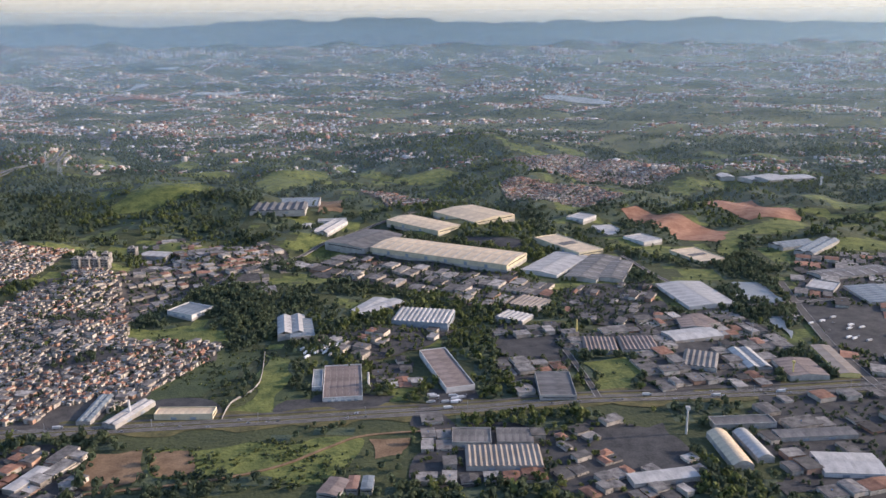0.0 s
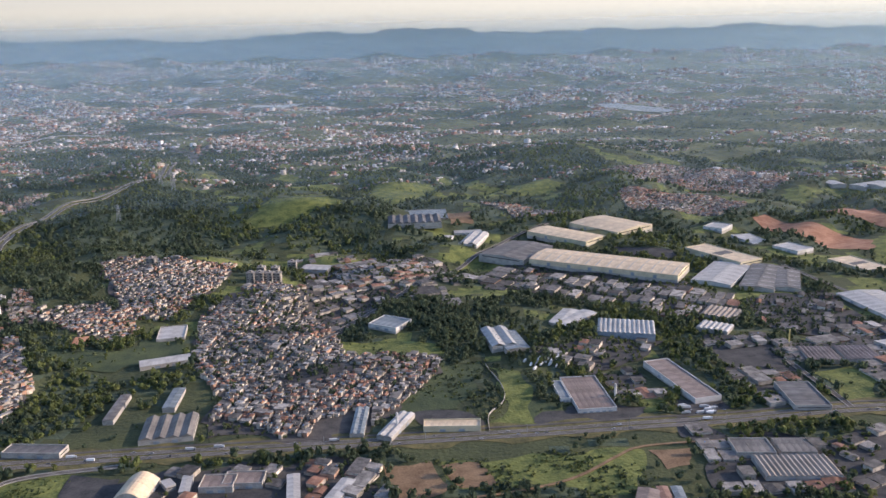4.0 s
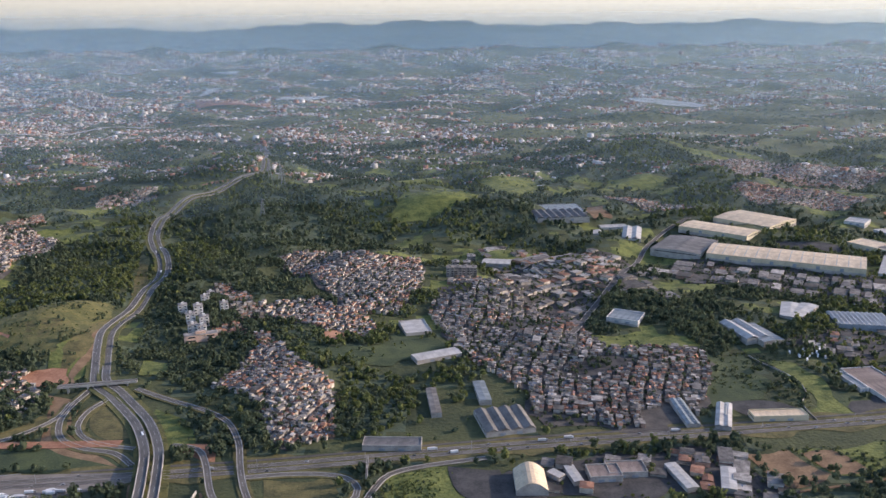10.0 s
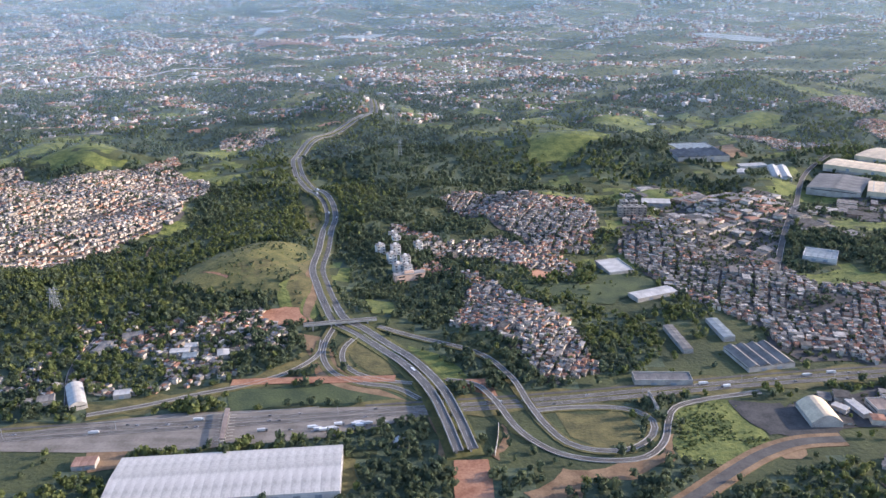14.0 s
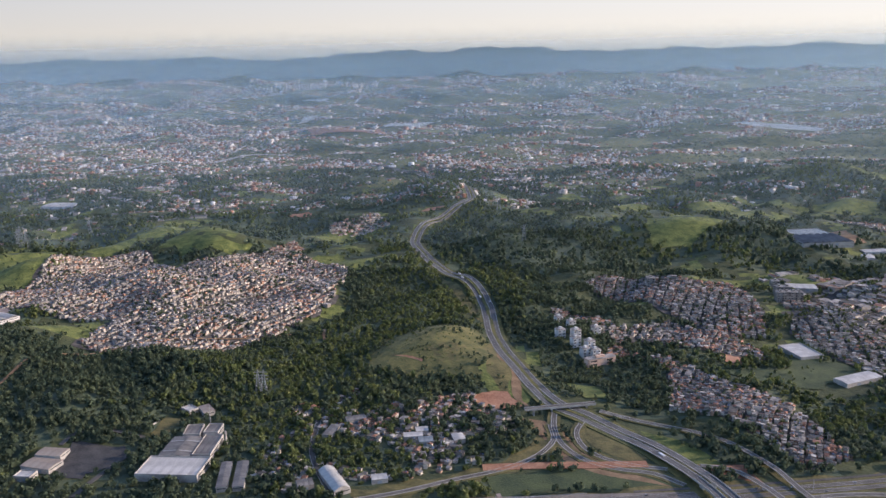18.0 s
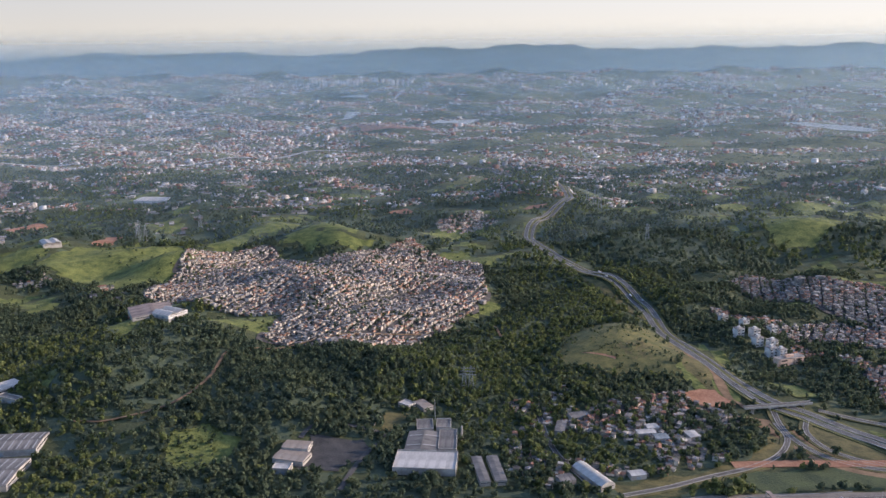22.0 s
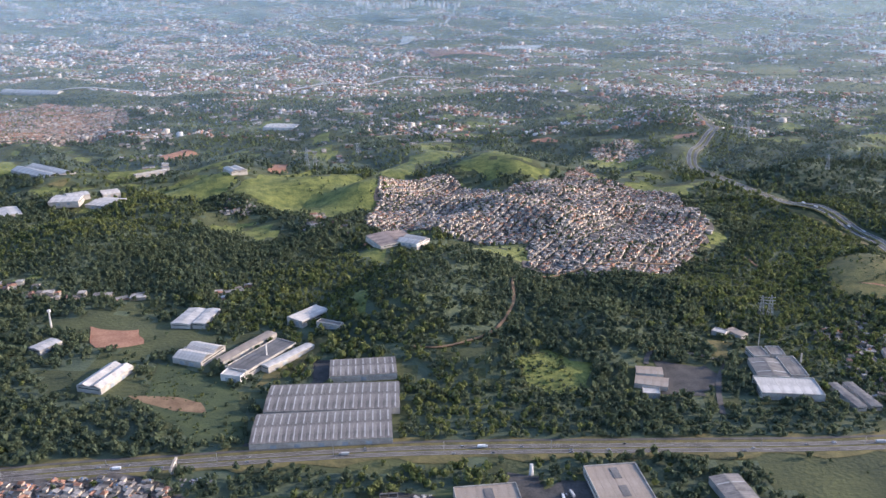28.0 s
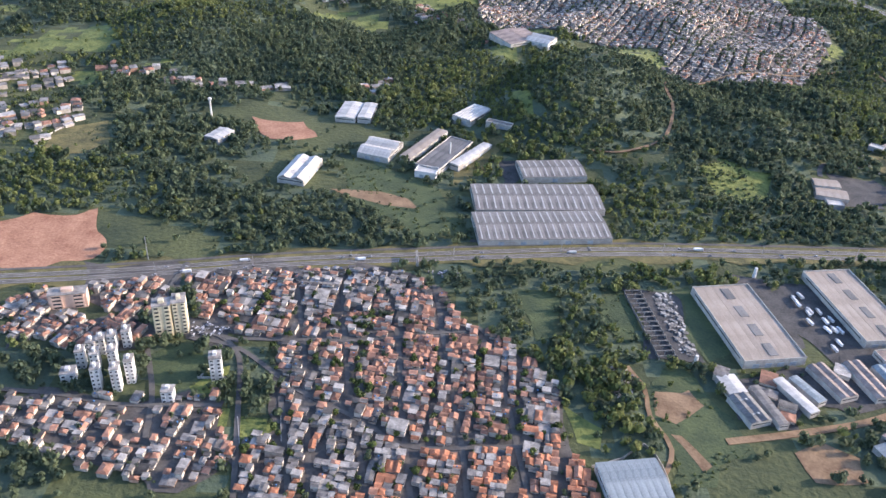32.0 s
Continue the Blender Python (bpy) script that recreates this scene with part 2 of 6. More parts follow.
class Pile:
    """Gathers faces of several materials for one mesh."""

    def __init__(self, *materials):
        self.v, self.f, self.m, self.mats = [], [], [], materials

    def face(self, pts, m=0):
        k = len(self.v)
        self.v.extend(pts)
        self.f.append(tuple(range(k, k + len(pts))))
        self.m.append(m)

    def solid(self, v, f, ms):
        k = len(self.v)
        self.v.extend(v)
        self.f.extend(tuple(k + i for i in q) for q in f)
        self.m.extend(ms if isinstance(ms, (list, tuple)) else [ms] * len(f))

    def box(self, x, y, z, w, d, h, ang=0.0, m=0, top=None):
        c, s = math.cos(ang), math.sin(ang)
        v = [(x + c * a * w / 2 - s * b * d / 2, y + s * a * w / 2 + c * b * d / 2, z + e * h) for e in (0, 1) for a, b in ((-1, -1), (1, -1), (1, 1), (-1, 1))]
        self.solid(v, BOXFACES, [m] * 4 + [m if top is None else top] + [m])

    def mesh(self, name):
        me = bpy.data.meshes.new(name)
        me.from_pydata(self.v, [], self.f)
        for q in self.mats:
            me.materials.append(q)
        me.polygons.foreach_set("material_index", self.m)
        me.update()
        return me


BOXFACES = [(0, 1, 5, 4), (1, 2, 6, 5), (2, 3, 7, 6), (3, 0, 4, 7), (4, 5, 6, 7), (3, 2, 1, 0)]


def part(name, data, parent, m=None, label=""):
    ob = new(name, data.mesh(name) if isinstance(data, Pile) else data)
    ob.parent = parent
    if m is not None:
        ob.matrix_local = m
    return tagged(ob, label)


def stuff(name, pile, label, category):
    return tagged(new(name, pile.mesh(name)), label, category, kind="stuff")


# ---- where things stand: a map of the ground in cells of two metres ----
X0, Y0, CELL = -1500.0, 110.0, 2.0
LAND = np.zeros((800, 1500), np.uint8)  # 0 wild, 1 wood, 2 open, 3 town, 4 built or paved
GX, GY = np.meshgrid(X0 + CELL * (np.arange(1500) + 0.5), Y0 + CELL * (np.arange(800) + 0.5))


def inside(poly, x, y):
    hit = np.zeros(np.shape(x), bool)
    for (ax, ay), (bx, by) in zip(poly, poly[1:] + poly[:1]):
        if ay != by:
            hit ^= ((ay > y) != (by > y)) & (x < (bx - ax) * (y - ay) / (by - ay) + ax)
    return hit


def claim(poly, code, over=(0, 1, 2, 3, 4)):
    px, py = [p[0] for p in poly], [p[1] for p in poly]
    i0, i1 = (int(np.clip((v - X0) / CELL, 0, 1500)) for v in (min(px), max(px) + 2))
    j0, j1 = (int(np.clip((v - Y0) / CELL, 0, 800)) for v in (min(py), max(py) + 2))
    if i1 > i0 and j1 > j0:
        sub = LAND[j0:j1, i0:i1]
        sub[inside(poly, GX[j0:j1, i0:i1], GY[j0:j1, i0:i1]) & np.isin(sub, over)] = code


def land(x, y):
    i, j = ((np.asarray(x) - X0) / CELL).astype(int), ((np.asarray(y) - Y0) / CELL).astype(int)
    ok = (i >= 0) & (i < 1500) & (j >= 0) & (j < 800)
    return np.where(ok, LAND[np.clip(j, 0, 799), np.clip(i, 0, 1499)], 0)


def rect_poly(x, y, w, d, ang, grow=0.0):
    c, s = math.cos(radians(ang)), math.sin(radians(ang))
    w, d = w / 2 + grow, d / 2 + grow
    return [(x + c * a * w - s * b * d, y + s * a * w + c * b * d) for a, b in ((-1, -1), (1, -1), (1, 1), (-1, 1))]


def area_of(poly):
    return abs(sum(a[0] * b[1] - b[0] * a[1] for a, b in zip(poly, poly[1:] + poly[:1]))) / 2


def in_poly(poly, count):
    xs, ys = [p[0] for p in poly], [p[1] for p in poly]
    x, y = rng.uniform(min(xs), max(xs), 4 * count + 8), rng.uniform(min(ys), max(ys), 4 * count + 8)
    k = inside(poly, x, y)
    return x[k][:count], y[k][:count]


# ---- the ground sheet ----
GROUND = []


def sheet():
    xs = np.concatenate([np.linspace(-3600, -1500, 40), np.linspace(-1490, 1490, 280), np.linspace(1500, 3600, 40)])
    ys = np.concatenate([np.linspace(-2500, 100, 20), np.linspace(110, 1700, 190), np.linspace(1715, 4900, 90)])
    x, y = np.meshgrid(xs, ys)
    z = height(x, y)
    v = np.stack([x, y, z], -1).reshape(-1, 3)
    a = (np.arange(len(ys) - 1)[:, None] * len(xs) + np.arange(len(xs) - 1)).ravel()
    f = np.stack([a, a + 1, a + 1 + len(xs), a + len(xs)], -1)
    me = bpy.data.meshes.new("ground")
    me.from_pydata(v.tolist(), [], f.tolist())
    me.materials.append(SCRUB), me.materials.append(FARGREEN), me.materials.append(UNDERGROWTH), me.materials.append(GRASS)
    me.polygons.foreach_set("material_index", (v[a, 1] > 1500).astype(int))
    me.polygons.foreach_set("use_smooth", np.ones(len(f), bool))
    GROUND.append((me, v[a, 0] + 5.3, v[a, 1] + 4.2))
    tagged(new("ground", me), "rolling green land reaching to the horizon", "ground", kind="structure")


sheet()


LAYER = [0]


def patch(name, poly, m, label, category="field", code=2, ragged=1.0):
    """A piece of ground with an uneven edge, laid a little above the sheet."""
    LAYER[0] += 1
    edge = []
    for (ax, ay), (bx, by) in zip(poly, poly[1:] + poly[:1]):
        n = max(1, min(40, int(math.hypot(bx - ax, by - ay) / 5)))
        for k in range(n):
            u = k / n
            wob = ragged * min(3.0, 0.12 * math.hypot(bx - ax, by - ay))
            x, y = ax + (bx - ax) * u, ay + (by - ay) * u
            edge.append((x + wob * math.sin(x / 5.1 + y / 7.7), y + wob * math.sin(y / 4.3 + x / 9.1)))
    bm = bmesh.new()
    vs = [bm.verts.new((x, y, 0)) for x, y in edge]
    bmesh.ops.triangle_fill(bm, use_beauty=True, edges=[bm.edges.new((a, b)) for a, b in zip(vs, vs[1:] + vs[:1])])
    if max(p[1] for p in poly) > 420:
        for _ in range(3):
            bmesh.ops.subdivide_edges(bm, edges=[e for e in bm.edges if e.calc_length() > 9], cuts=1, use_grid_fill=True)
        bmesh.ops.triangulate(bm, faces=bm.faces)
    lift = 0.05 + 0.0022 * LAYER[0]
    for v in bm.verts:
        v.co.z = float(height(v.co.x, v.co.y)) + lift + 0.35 * float(smooth((v.co.y - 430) / 100)) + 2.0 * float(smooth((v.co.y - 1500) / 400))
    for q in bm.faces:
        q.normal_update()
        if q.normal.z < 0:
            q.normal_flip()
    me = bpy.data.meshes.new(name)
    bm.to_mesh(me)
    bm.free()
    me.materials.append(m)
    claim(poly, code, (0, 1, 2) if code == 3 else (0, 1, 2, 3, 4))
    return tagged(new(name, me), label, category, kind="structure")


# ---- roads ----
def curve(pts, step=5.0):
    p = [np.array(q, float) for q in pts]
    p = [2 * p[0] - p[1]] + p + [2 * p[-1] - p[-2]]
    out = []
    for a, b, c, d in zip(p, p[1:], p[2:], p[3:]):
        n = max(2, int(np.hypot(*(c - b)[:2]) / step))
        for k in range(n):
            u = k / n
            out.append(0.5 * (2 * b + (c - a) * u + (2 * a - 5 * b + 4 * c - d) * u * u + (3 * b - a - 3 * c + d) * u ** 3))
    out.append(p[-2])
    return np.array(out)


def sides(c):
    t = np.gradient(c[:, :2], axis=0)
    t /= np.hypot(*t.T)[:, None] + 1e-9
    return np.stack([-t[:, 1], t[:, 0]], -1)


def ribbon(pile, c, left, right, z, thick=0.12, m=0):
    """A strip along the line c between two offsets, with side faces; z is its top."""
    n = sides(c)
    if left < right:
        left, right = right, left
    a, b = c[:, :2] + n * left, c[:, :2] + n * right
    v = []
    for k in range(len(c)):
        v += [(*a[k], z[k]), (*b[k], z[k]), (*b[k], z[k] - thick), (*a[k], z[k] - thick)]
    f = []
    for k in range(0, 4 * len(c) - 4, 4):
        f += [(k, k + 1, k + 5, k + 4), (k + 1, k + 2, k + 6, k + 5), (k + 3, k, k + 4, k + 7), (k + 2, k + 3, k + 7, k + 6)]
    pile.solid(v, f + [(3, 2, 1, 0), (4 * len(c) - 4, 4 * len(c) - 3, 4 * len(c) - 2, 4 * len(c) - 1)], m)


def road(name, pts, width, m, label, lift=0.42, deck=None, lines=True, kerb=True, offset=0.0, thick=0.3, verge=None):
    """A road along pts; deck gives its height over the ground by distance along it, where it is carried on a viaduct."""
    c = curve(pts)
    n = sides(c)
    c = c + 0.0
    c[:, :2] += n * offset
    z = height(c[:, 0], c[:, 1]) + lift + 0.6 * smooth((c[:, 1] - 430) / 100) + 1.5 * smooth((c[:, 1] - 1500) / 400)
    if deck is not None:
        z = z + np.interp(np.linspace(0, 1, len(c)), *deck)
    top = new(name)
    tagged(top, label, "road", kind="structure")
    if verge:
        side = Pile(verge[1])
        ribbon(side, c, width / 2 + verge[0], -width / 2 - verge[0], z * 0 + height(c[:, 0], c[:, 1]) + lift - 0.06 + 0.45 * smooth((c[:, 1] - 430) / 100), 0.5)
        part("verge", side, top)
    body = Pile(m)
    ribbon(body, c, width / 2, -width / 2, z, thick)
    part("carriageway", body, top)
    if kerb:
        for s in (1, -1):
            k = Pile(CONCRETE)
            ribbon(k, c, s * width / 2 + 0.14, s * width / 2 - 0.14, z + 0.12, 0.4)
            part("kerb", k, top)
    if lines:
        k = Pile(PAINT)
        for s in (0.42, -0.42):
            ribbon(k, c, s * width + 0.07, s * width - 0.07, z + 0.03, 0.02)
        part("edge_line", k, top)
        k = Pile(PAINT)
        for q in range(0, len(c) - 1, 2):
            for s in ((0.14, -0.14) if width > 5 else (0,)):
                ribbon(k, c[q:q + 2], s * width + 0.06, s * width - 0.06, z[q:q + 2] + 0.03, 0.02)
        part("lane_mark", k, top)
    for q in range(len(c) - 1):
        (ax, ay), (bx, by) = c[q][:2], c[q + 1][:2]
        w = n[q] * (width / 2 + (verge[0] if verge else 1.0))
        claim([(ax + w[0], ay + w[1]), (bx + w[0], by + w[1]), (bx - w[0], by - w[1]), (ax - w[0], ay - w[1])], 4)
    return top, c, z


# ---- fields, yards and bare ground ----
def fields(name, m, label, polys, category="field", code=2):
    for p in polys:
        patch(name, p, m, label, category, code)


BRIGHT = "bright green open grass with uneven edges"
fields("meadow", GRASS, BRIGHT, [
    [(424, 446), (434, 481), (423, 554), (447, 526), (448, 484), (450, 448)],
    [(632, 531), (659, 534), (662, 511), (648, 479), (634, 478)],
    [(311, 583), (351, 594), (393, 577), (393, 560), (327, 549)],
    [(167, 955), (173, 994), (236, 1034), (253, 1021), (198, 961)],
    [(398, 410), (428, 416), (478, 424), (501, 427), (499, 396), (481, 380), (441, 389), (410, 385)],
    [(803, 821), (833, 892), (842, 873), (820, 805), (798, 779)],
    [(510, 497), (528, 488), (516, 465)]])
fields("meadow", GRASS, BRIGHT, [
    [(-69, 551), (-56, 573), (-24, 545), (-29, 515), (-46, 505)],
    [(179, 393), (213, 398), (217, 358), (194, 339), (173, 345)],
    [(157, 1041), (211, 1013), (195, 953), (146, 949)],
    [(266, 1253), (347, 1298), (365, 1212), (271, 1038)],
    [(464, 1272), (557, 1243), (520, 1180), (437, 1174)],
    [(37, 470), (56, 456), (72, 424), (62, 421), (44, 436)],
    [(41, 466), (71, 428), (62, 425)],
    [(-429, 976), (-368, 963), (-330, 979), (-354, 942), (-413, 941)],
    [(-267, 1100), (-247, 1110), (-255, 1085)],
    [(-267, 920), (-226, 951), (-186, 907), (-188, 871), (-230, 870)],
    [(-6, 554), (20, 548), (27, 523), (9, 515)]])
fields("meadow", GRASS, BRIGHT, [
    [(-821, 895), (-773, 958), (-700, 954), (-708, 857), (-768, 845)],
    [(-708, 857), (-677, 944), (-634, 1008), (-617, 883), (-611, 786), (-652, 834)],
    [(-581, 818), (-548, 857), (-551, 824)],
    [(-396, 446), (-385, 462), (-371, 449), (-354, 445), (-360, 421), (-378, 414), (-398, 420)],
    [(-526, 569), (-509, 540), (-502, 501), (-512, 504)],
    [(-486, 1034), (-407, 989), (-359, 961), (-411, 948)],
    [(-279, 920), (-215, 947), (-216, 872), (-257, 903)],
    [(-648, 880), (-624, 911), (-575, 965), (-515, 867), (-542, 815), (-589, 769)]])
fields("meadow", GRASS, BRIGHT, [
    [(-399, 452), (-378, 461), (-360, 441), (-369, 423), (-392, 420)],
    [(-649, 207), (-635, 208), (-632, 198), (-647, 196)],
    [(-676, 230), (-662, 238), (-659, 224), (-670, 220)],
    [(-670, 212), (-654, 212), (-652, 202), (-664, 198)],
    [(-516, 222), (-499, 210), (-504, 199), (-514, 202)],
    [(-659, 185), (-649, 185), (-649, 180), (-656, 178)]])
fields("dry_meadow", DRY, "yellowish dry grass verge beside the road", [
    [(120, 386), (153, 389), (161, 373), (153, 356), (134, 354), (120, 366)],
    [(8, 349), (20, 344), (14, 309), (7, 309)],
    [(-105, 591), (-88, 606), (-74, 604), (-79, 575), (-95, 572)],
    [(-59, 576), (-56, 635), (-41, 571), (-41, 535), (-40, 505), (-51, 535)],
    [(-4, 483), (16, 468), (35, 436), (22, 430), (8, 437), (-1, 460)],
    [(-138, 399), (-83, 416), (-48, 435), (-26, 469), (-18, 449), (-52, 417), (-104, 392), (-130, 384)],
    [(-537, 485), (-526, 489), (-538, 447), (-553, 417), (-554, 455)],
    [(-830, 436), (-826, 470), (-802, 488), (-784, 449), (-801, 435)],
    [(-563, 441), (-540, 466), (-537, 451), (-556, 426), (-566, 417)],
    [(-275, 472), (-270, 496), (-254, 492), (-260, 467), (-270, 463)]])
fields("dry_meadow", DRY, "yellowish dry grass verge beside the road", [
    [(-99, 830), (-76, 789), (-54, 711), (-62, 697), (-86, 769)],
    [(-943, 912), (-930, 942), (-925, 917)]])
fields("golden_meadow", GOLDGRASS, "golden green rough grass on a slope by the road", [
    [(-150, 570), (-138, 640), (-100, 662), (-60, 668), (-56, 600), (-64, 548), (-110, 550)]])
fields("rough_grass", DARKGRASS, "mown dark green grass, in part darkened for shade", [

    [(450, 448), (448, 484), (463, 485), (465, 450)],
    [(-640, 453), (-615, 446), (-568, 409), (-555, 359), (-580, 352), (-621, 394)],
    # darkened where the slender white tower's shadow falls
    [(-699, 246), (-678, 252), (-668, 232), (-676, 221), (-692, 223)],
    [(-530, 307), (-511, 305), (-511, 270), (-526, 269)],
    [(-488, 306), (-474, 309), (-473, 280), (-479, 266), (-486, 280)],
    # strip darkened for the shade west of the beige warehouse
    [(-447, 315), (-437, 317), (-431, 262), (-445, 258)],
    [(-476, 244), (-456, 253), (-442, 221), (-441, 202), (-462, 183), (-476, 180)],
    # the warehouse strip once more, shade in its colour
    [(-447, 317), (-435, 313), (-434, 259), (-448, 266)],
    [(89, 595), (125, 562), (164, 570), (177, 605), (202, 555), (176, 536), (130, 540)],
    [(176, 619), (209, 574), (213, 551), (184, 547), (169, 589)],
    [(377, 543), (420, 559), (412, 484), (377, 460), (364, 472)]])
fields("clay_field", CLAY, "bare red clay ground under construction", [
    [(737, 981), (765, 1008), (811, 929), (838, 898), (811, 838), (775, 862), (759, 921)],
    [(846, 1031), (922, 1074), (946, 990), (934, 944), (876, 938)],
    [(-71, 517), (-56, 532), (-42, 531), (-38, 508), (-59, 507)],
    [(-709, 505), (-667, 504), (-658, 476), (-689, 469)],
    [(-827, 344), (-797, 359), (-762, 366), (-746, 329), (-756, 311), (-806, 302)],
    [(-142, 1188), (-118, 1206), (-98, 1200), (-103, 1180), (-135, 1174)],
    [(60, 428), (81, 424), (88, 401), (75, 414)]], "earth", 4)
fields("earth_plot", EARTH, "bare brown earth plot", [
    [(-474, 233), (-457, 238), (-454, 226), (-468, 216), (-475, 221)],
    [(-472, 209), (-466, 210), (-459, 192), (-465, 190)]], "earth", 4)
fields("clay_field", CLAY, "bare red clay ground under construction", [
    [(119, 594), (137, 603), (145, 589), (127, 576)],
    [(-348, 1234), (-313, 1234), (-293, 1213), (-337, 1219)],
    [(-906, 1176), (-835, 1146), (-822, 1131), (-860, 1078)],
    [(-603, 2748), (-362, 2796), (-328, 2588), (-566, 2632)],
    [(-680, 949), (-698, 1030), (-680, 1043), (-664, 979)],
    [(-130, 582), (-105, 577), (-107, 570)]], "earth", 4)
fields("earth_plot", EARTH, "bare brown earth plot", [
    [(368, 411), (395, 411), (407, 385), (380, 375)],
    [(507, 427), (525, 427), (525, 407), (508, 406)],
    [(399, 408), (415, 412), (424, 391), (411, 387)],
    [(216, 353), (234, 359), (244, 355), (221, 343)],
    [(-423, 201), (-408, 208), (-396, 200), (-401, 188), (-419, 187)],
    [(371, 1055), (410, 1034), (411, 978), (386, 968)],
    [(-636, 407), (-589, 398), (-581, 385), (-606, 391)]], "earth", 4)
fields("rough_grass", DARKGRASS, "mown dark green grass, in part darkened for shade", [[(-65, 418), (-12, 419), (40, 417), (56, 400), (-6, 399), (-58, 393)]], "field", 4)
fields("earth_bank", EARTH, "bare brown earth bank beside the slip roads", [
    [(-47, 581), (-47, 606), (-34, 536), (-30, 503), (-36, 504), (-39, 535)],
    [(-23, 465), (-7, 438), (18, 418), (45, 401), (33, 400), (3, 415), (-17, 431)],
    [(-41, 496), (-19, 481), (-5, 440), (18, 420), (-1, 421)],
    [(46, 397), (59, 384), (65, 348), (57, 348)],
    [(96, 316), (116, 335), (149, 342), (166, 352), (174, 367), (173, 352), (158, 333), (126, 325), (106, 303)],
    [(-120, 363), (-100, 357), (-97, 340), (-107, 338)]], "earth", 4)
fields("paved_yard", YARD, "grey paved yard among the sheds", [
    [(385, 446), (378, 470), (414, 471), (423, 449)],
    [(578, 572), (614, 570), (617, 541), (576, 537)],
    [(694, 558), (725, 563), (719, 530), (688, 519)],
    [(555, 857), (612, 838), (613, 813), (566, 826)],
    [(534, 488), (564, 489), (564, 465), (535, 463)],
    [(-315, 451), (-281, 454), (-275, 441), (-293, 412), (-314, 417)],
    [(-403, 318), (-372, 324), (-364, 300), (-350, 262), (-384, 252), (-396, 285)],
    [(-689, 262), (-676, 273), (-662, 264), (-674, 254)],
    [(-472, 311), (-449, 313), (-447, 259), (-470, 254)],
    [(-532, 454), (-523, 457), (-517, 432), (-532, 417)],
    [(802, 636), (873, 635), (834, 533), (803, 559)]], "yard", 4)
fields("paved_yard", YARD, "grey paved yard among the sheds", [
    [(447, 459), (469, 478), (515, 479), (513, 462), (468, 450)],
    [(324, 457), (343, 472), (344, 442), (323, 434)],
    [(-689, 274), (-663, 267), (-667, 250), (-684, 257)],
    [(213, 398), (240, 397), (239, 365), (218, 361)],
    [(-553, 353), (-472, 361), (-465, 352), (-554, 345)],
    [(625, 437), (663, 444), (665, 397), (630, 397)],
    [(-412, 331), (-398, 326), (-395, 270), (-404, 266)]], "yard", 4)

patch("clay_field", [(64, 344), (81, 344), (82, 316), (86, 285), (66, 285)], CLAY, "bare red clay embankment where the new road ends", "earth", 4, 0.15)

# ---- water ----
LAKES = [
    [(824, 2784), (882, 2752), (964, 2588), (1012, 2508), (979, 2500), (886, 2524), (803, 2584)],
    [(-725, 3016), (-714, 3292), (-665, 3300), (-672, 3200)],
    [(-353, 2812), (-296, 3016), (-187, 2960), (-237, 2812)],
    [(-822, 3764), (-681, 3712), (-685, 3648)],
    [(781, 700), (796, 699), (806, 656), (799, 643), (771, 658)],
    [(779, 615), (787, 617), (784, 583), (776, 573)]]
fields("lake", WATER, "still lake with pale sky reflection partly in its colour", LAKES, "water", 4)

# ---- roads ----
MAIN = [(-1400, 190), (-1000, 262), (-761, 300), (-655, 322), (-593, 332), (-470, 349), (-339, 356), (-231, 361), (-111, 374), (17, 388), (122, 400), (234, 418), (350, 432), (486, 450), (644, 474), (792, 490), (1000, 515), (1400, 570)]
patch("road_verge", [(x, y - 9) for x, y in MAIN] + [(x, y + 11) for x, y in MAIN[::-1]], DRY, "worn grass verge along the motorway", "verge", 4)
patch("toll_plaza", [(-172, 369), (-130, 381), (-88, 390), (-20, 394), (38, 396), (56, 391), (50, 386), (6, 366), (-66, 355), (-120, 353), (-168, 355)], PLAZA, "wide pale concrete toll plaza with many lanes", "road", 4, 0.0)
motorway, mc, mz = road("motorway", MAIN, 3.7, ASPHALT, "grey asphalt motorway carriageway with white lane marks", offset=2.7, kerb=False)
road("motorway", MAIN, 3.7, ASPHALT, "grey asphalt motorway carriageway with white lane marks", offset=-2.7, kerb=False)
road("service_road", MAIN[1:9], 2.0, STREET, "narrow asphalt service road beside the motorway", 0.40, offset=8.5, lines=False, kerb=False)
road("service_road", MAIN[9:], 2.0, STREET, "narrow asphalt service road beside the motorway", 0.40, offset=8.5, lines=False, kerb=False)
RING = [(70, 346), (62, 380), (51, 416), (31, 455), (6, 487), (-12, 506), (-23, 533), (-34, 565), (-43, 599), (-49, 660), (-52, 705), (-54, 745), (-61, 782), (-82, 828), (-108, 890), (-126, 955), (-137, 1010), (-139, 1058), (-128, 1100),
        (-93, 1168), (-69, 1215), (-66, 1285), (-98, 1420), (-126, 1590), (-180, 1700), (-229, 1756)]
RISE = ([0, 0.028, 0.05, 0.08, 1], [4.2, 4.2, 2.6, 0, 0])
for s in (3.6, -3.6):
    road("ring_road", RING, 5.0, RINGROAD, "winding grey dual carriageway through green hills", 0.5 + 0.004 * s, RISE, offset=s, thick=0.5, verge=(3.2, GOLDGRASS))
road("ring_road", [(-137, 1640), (-172, 1712), (-209, 1740), (-276, 1836)], 9, ASPHALT, "distant pale stretch of the winding road", 1.2, lines=False, kerb=False)
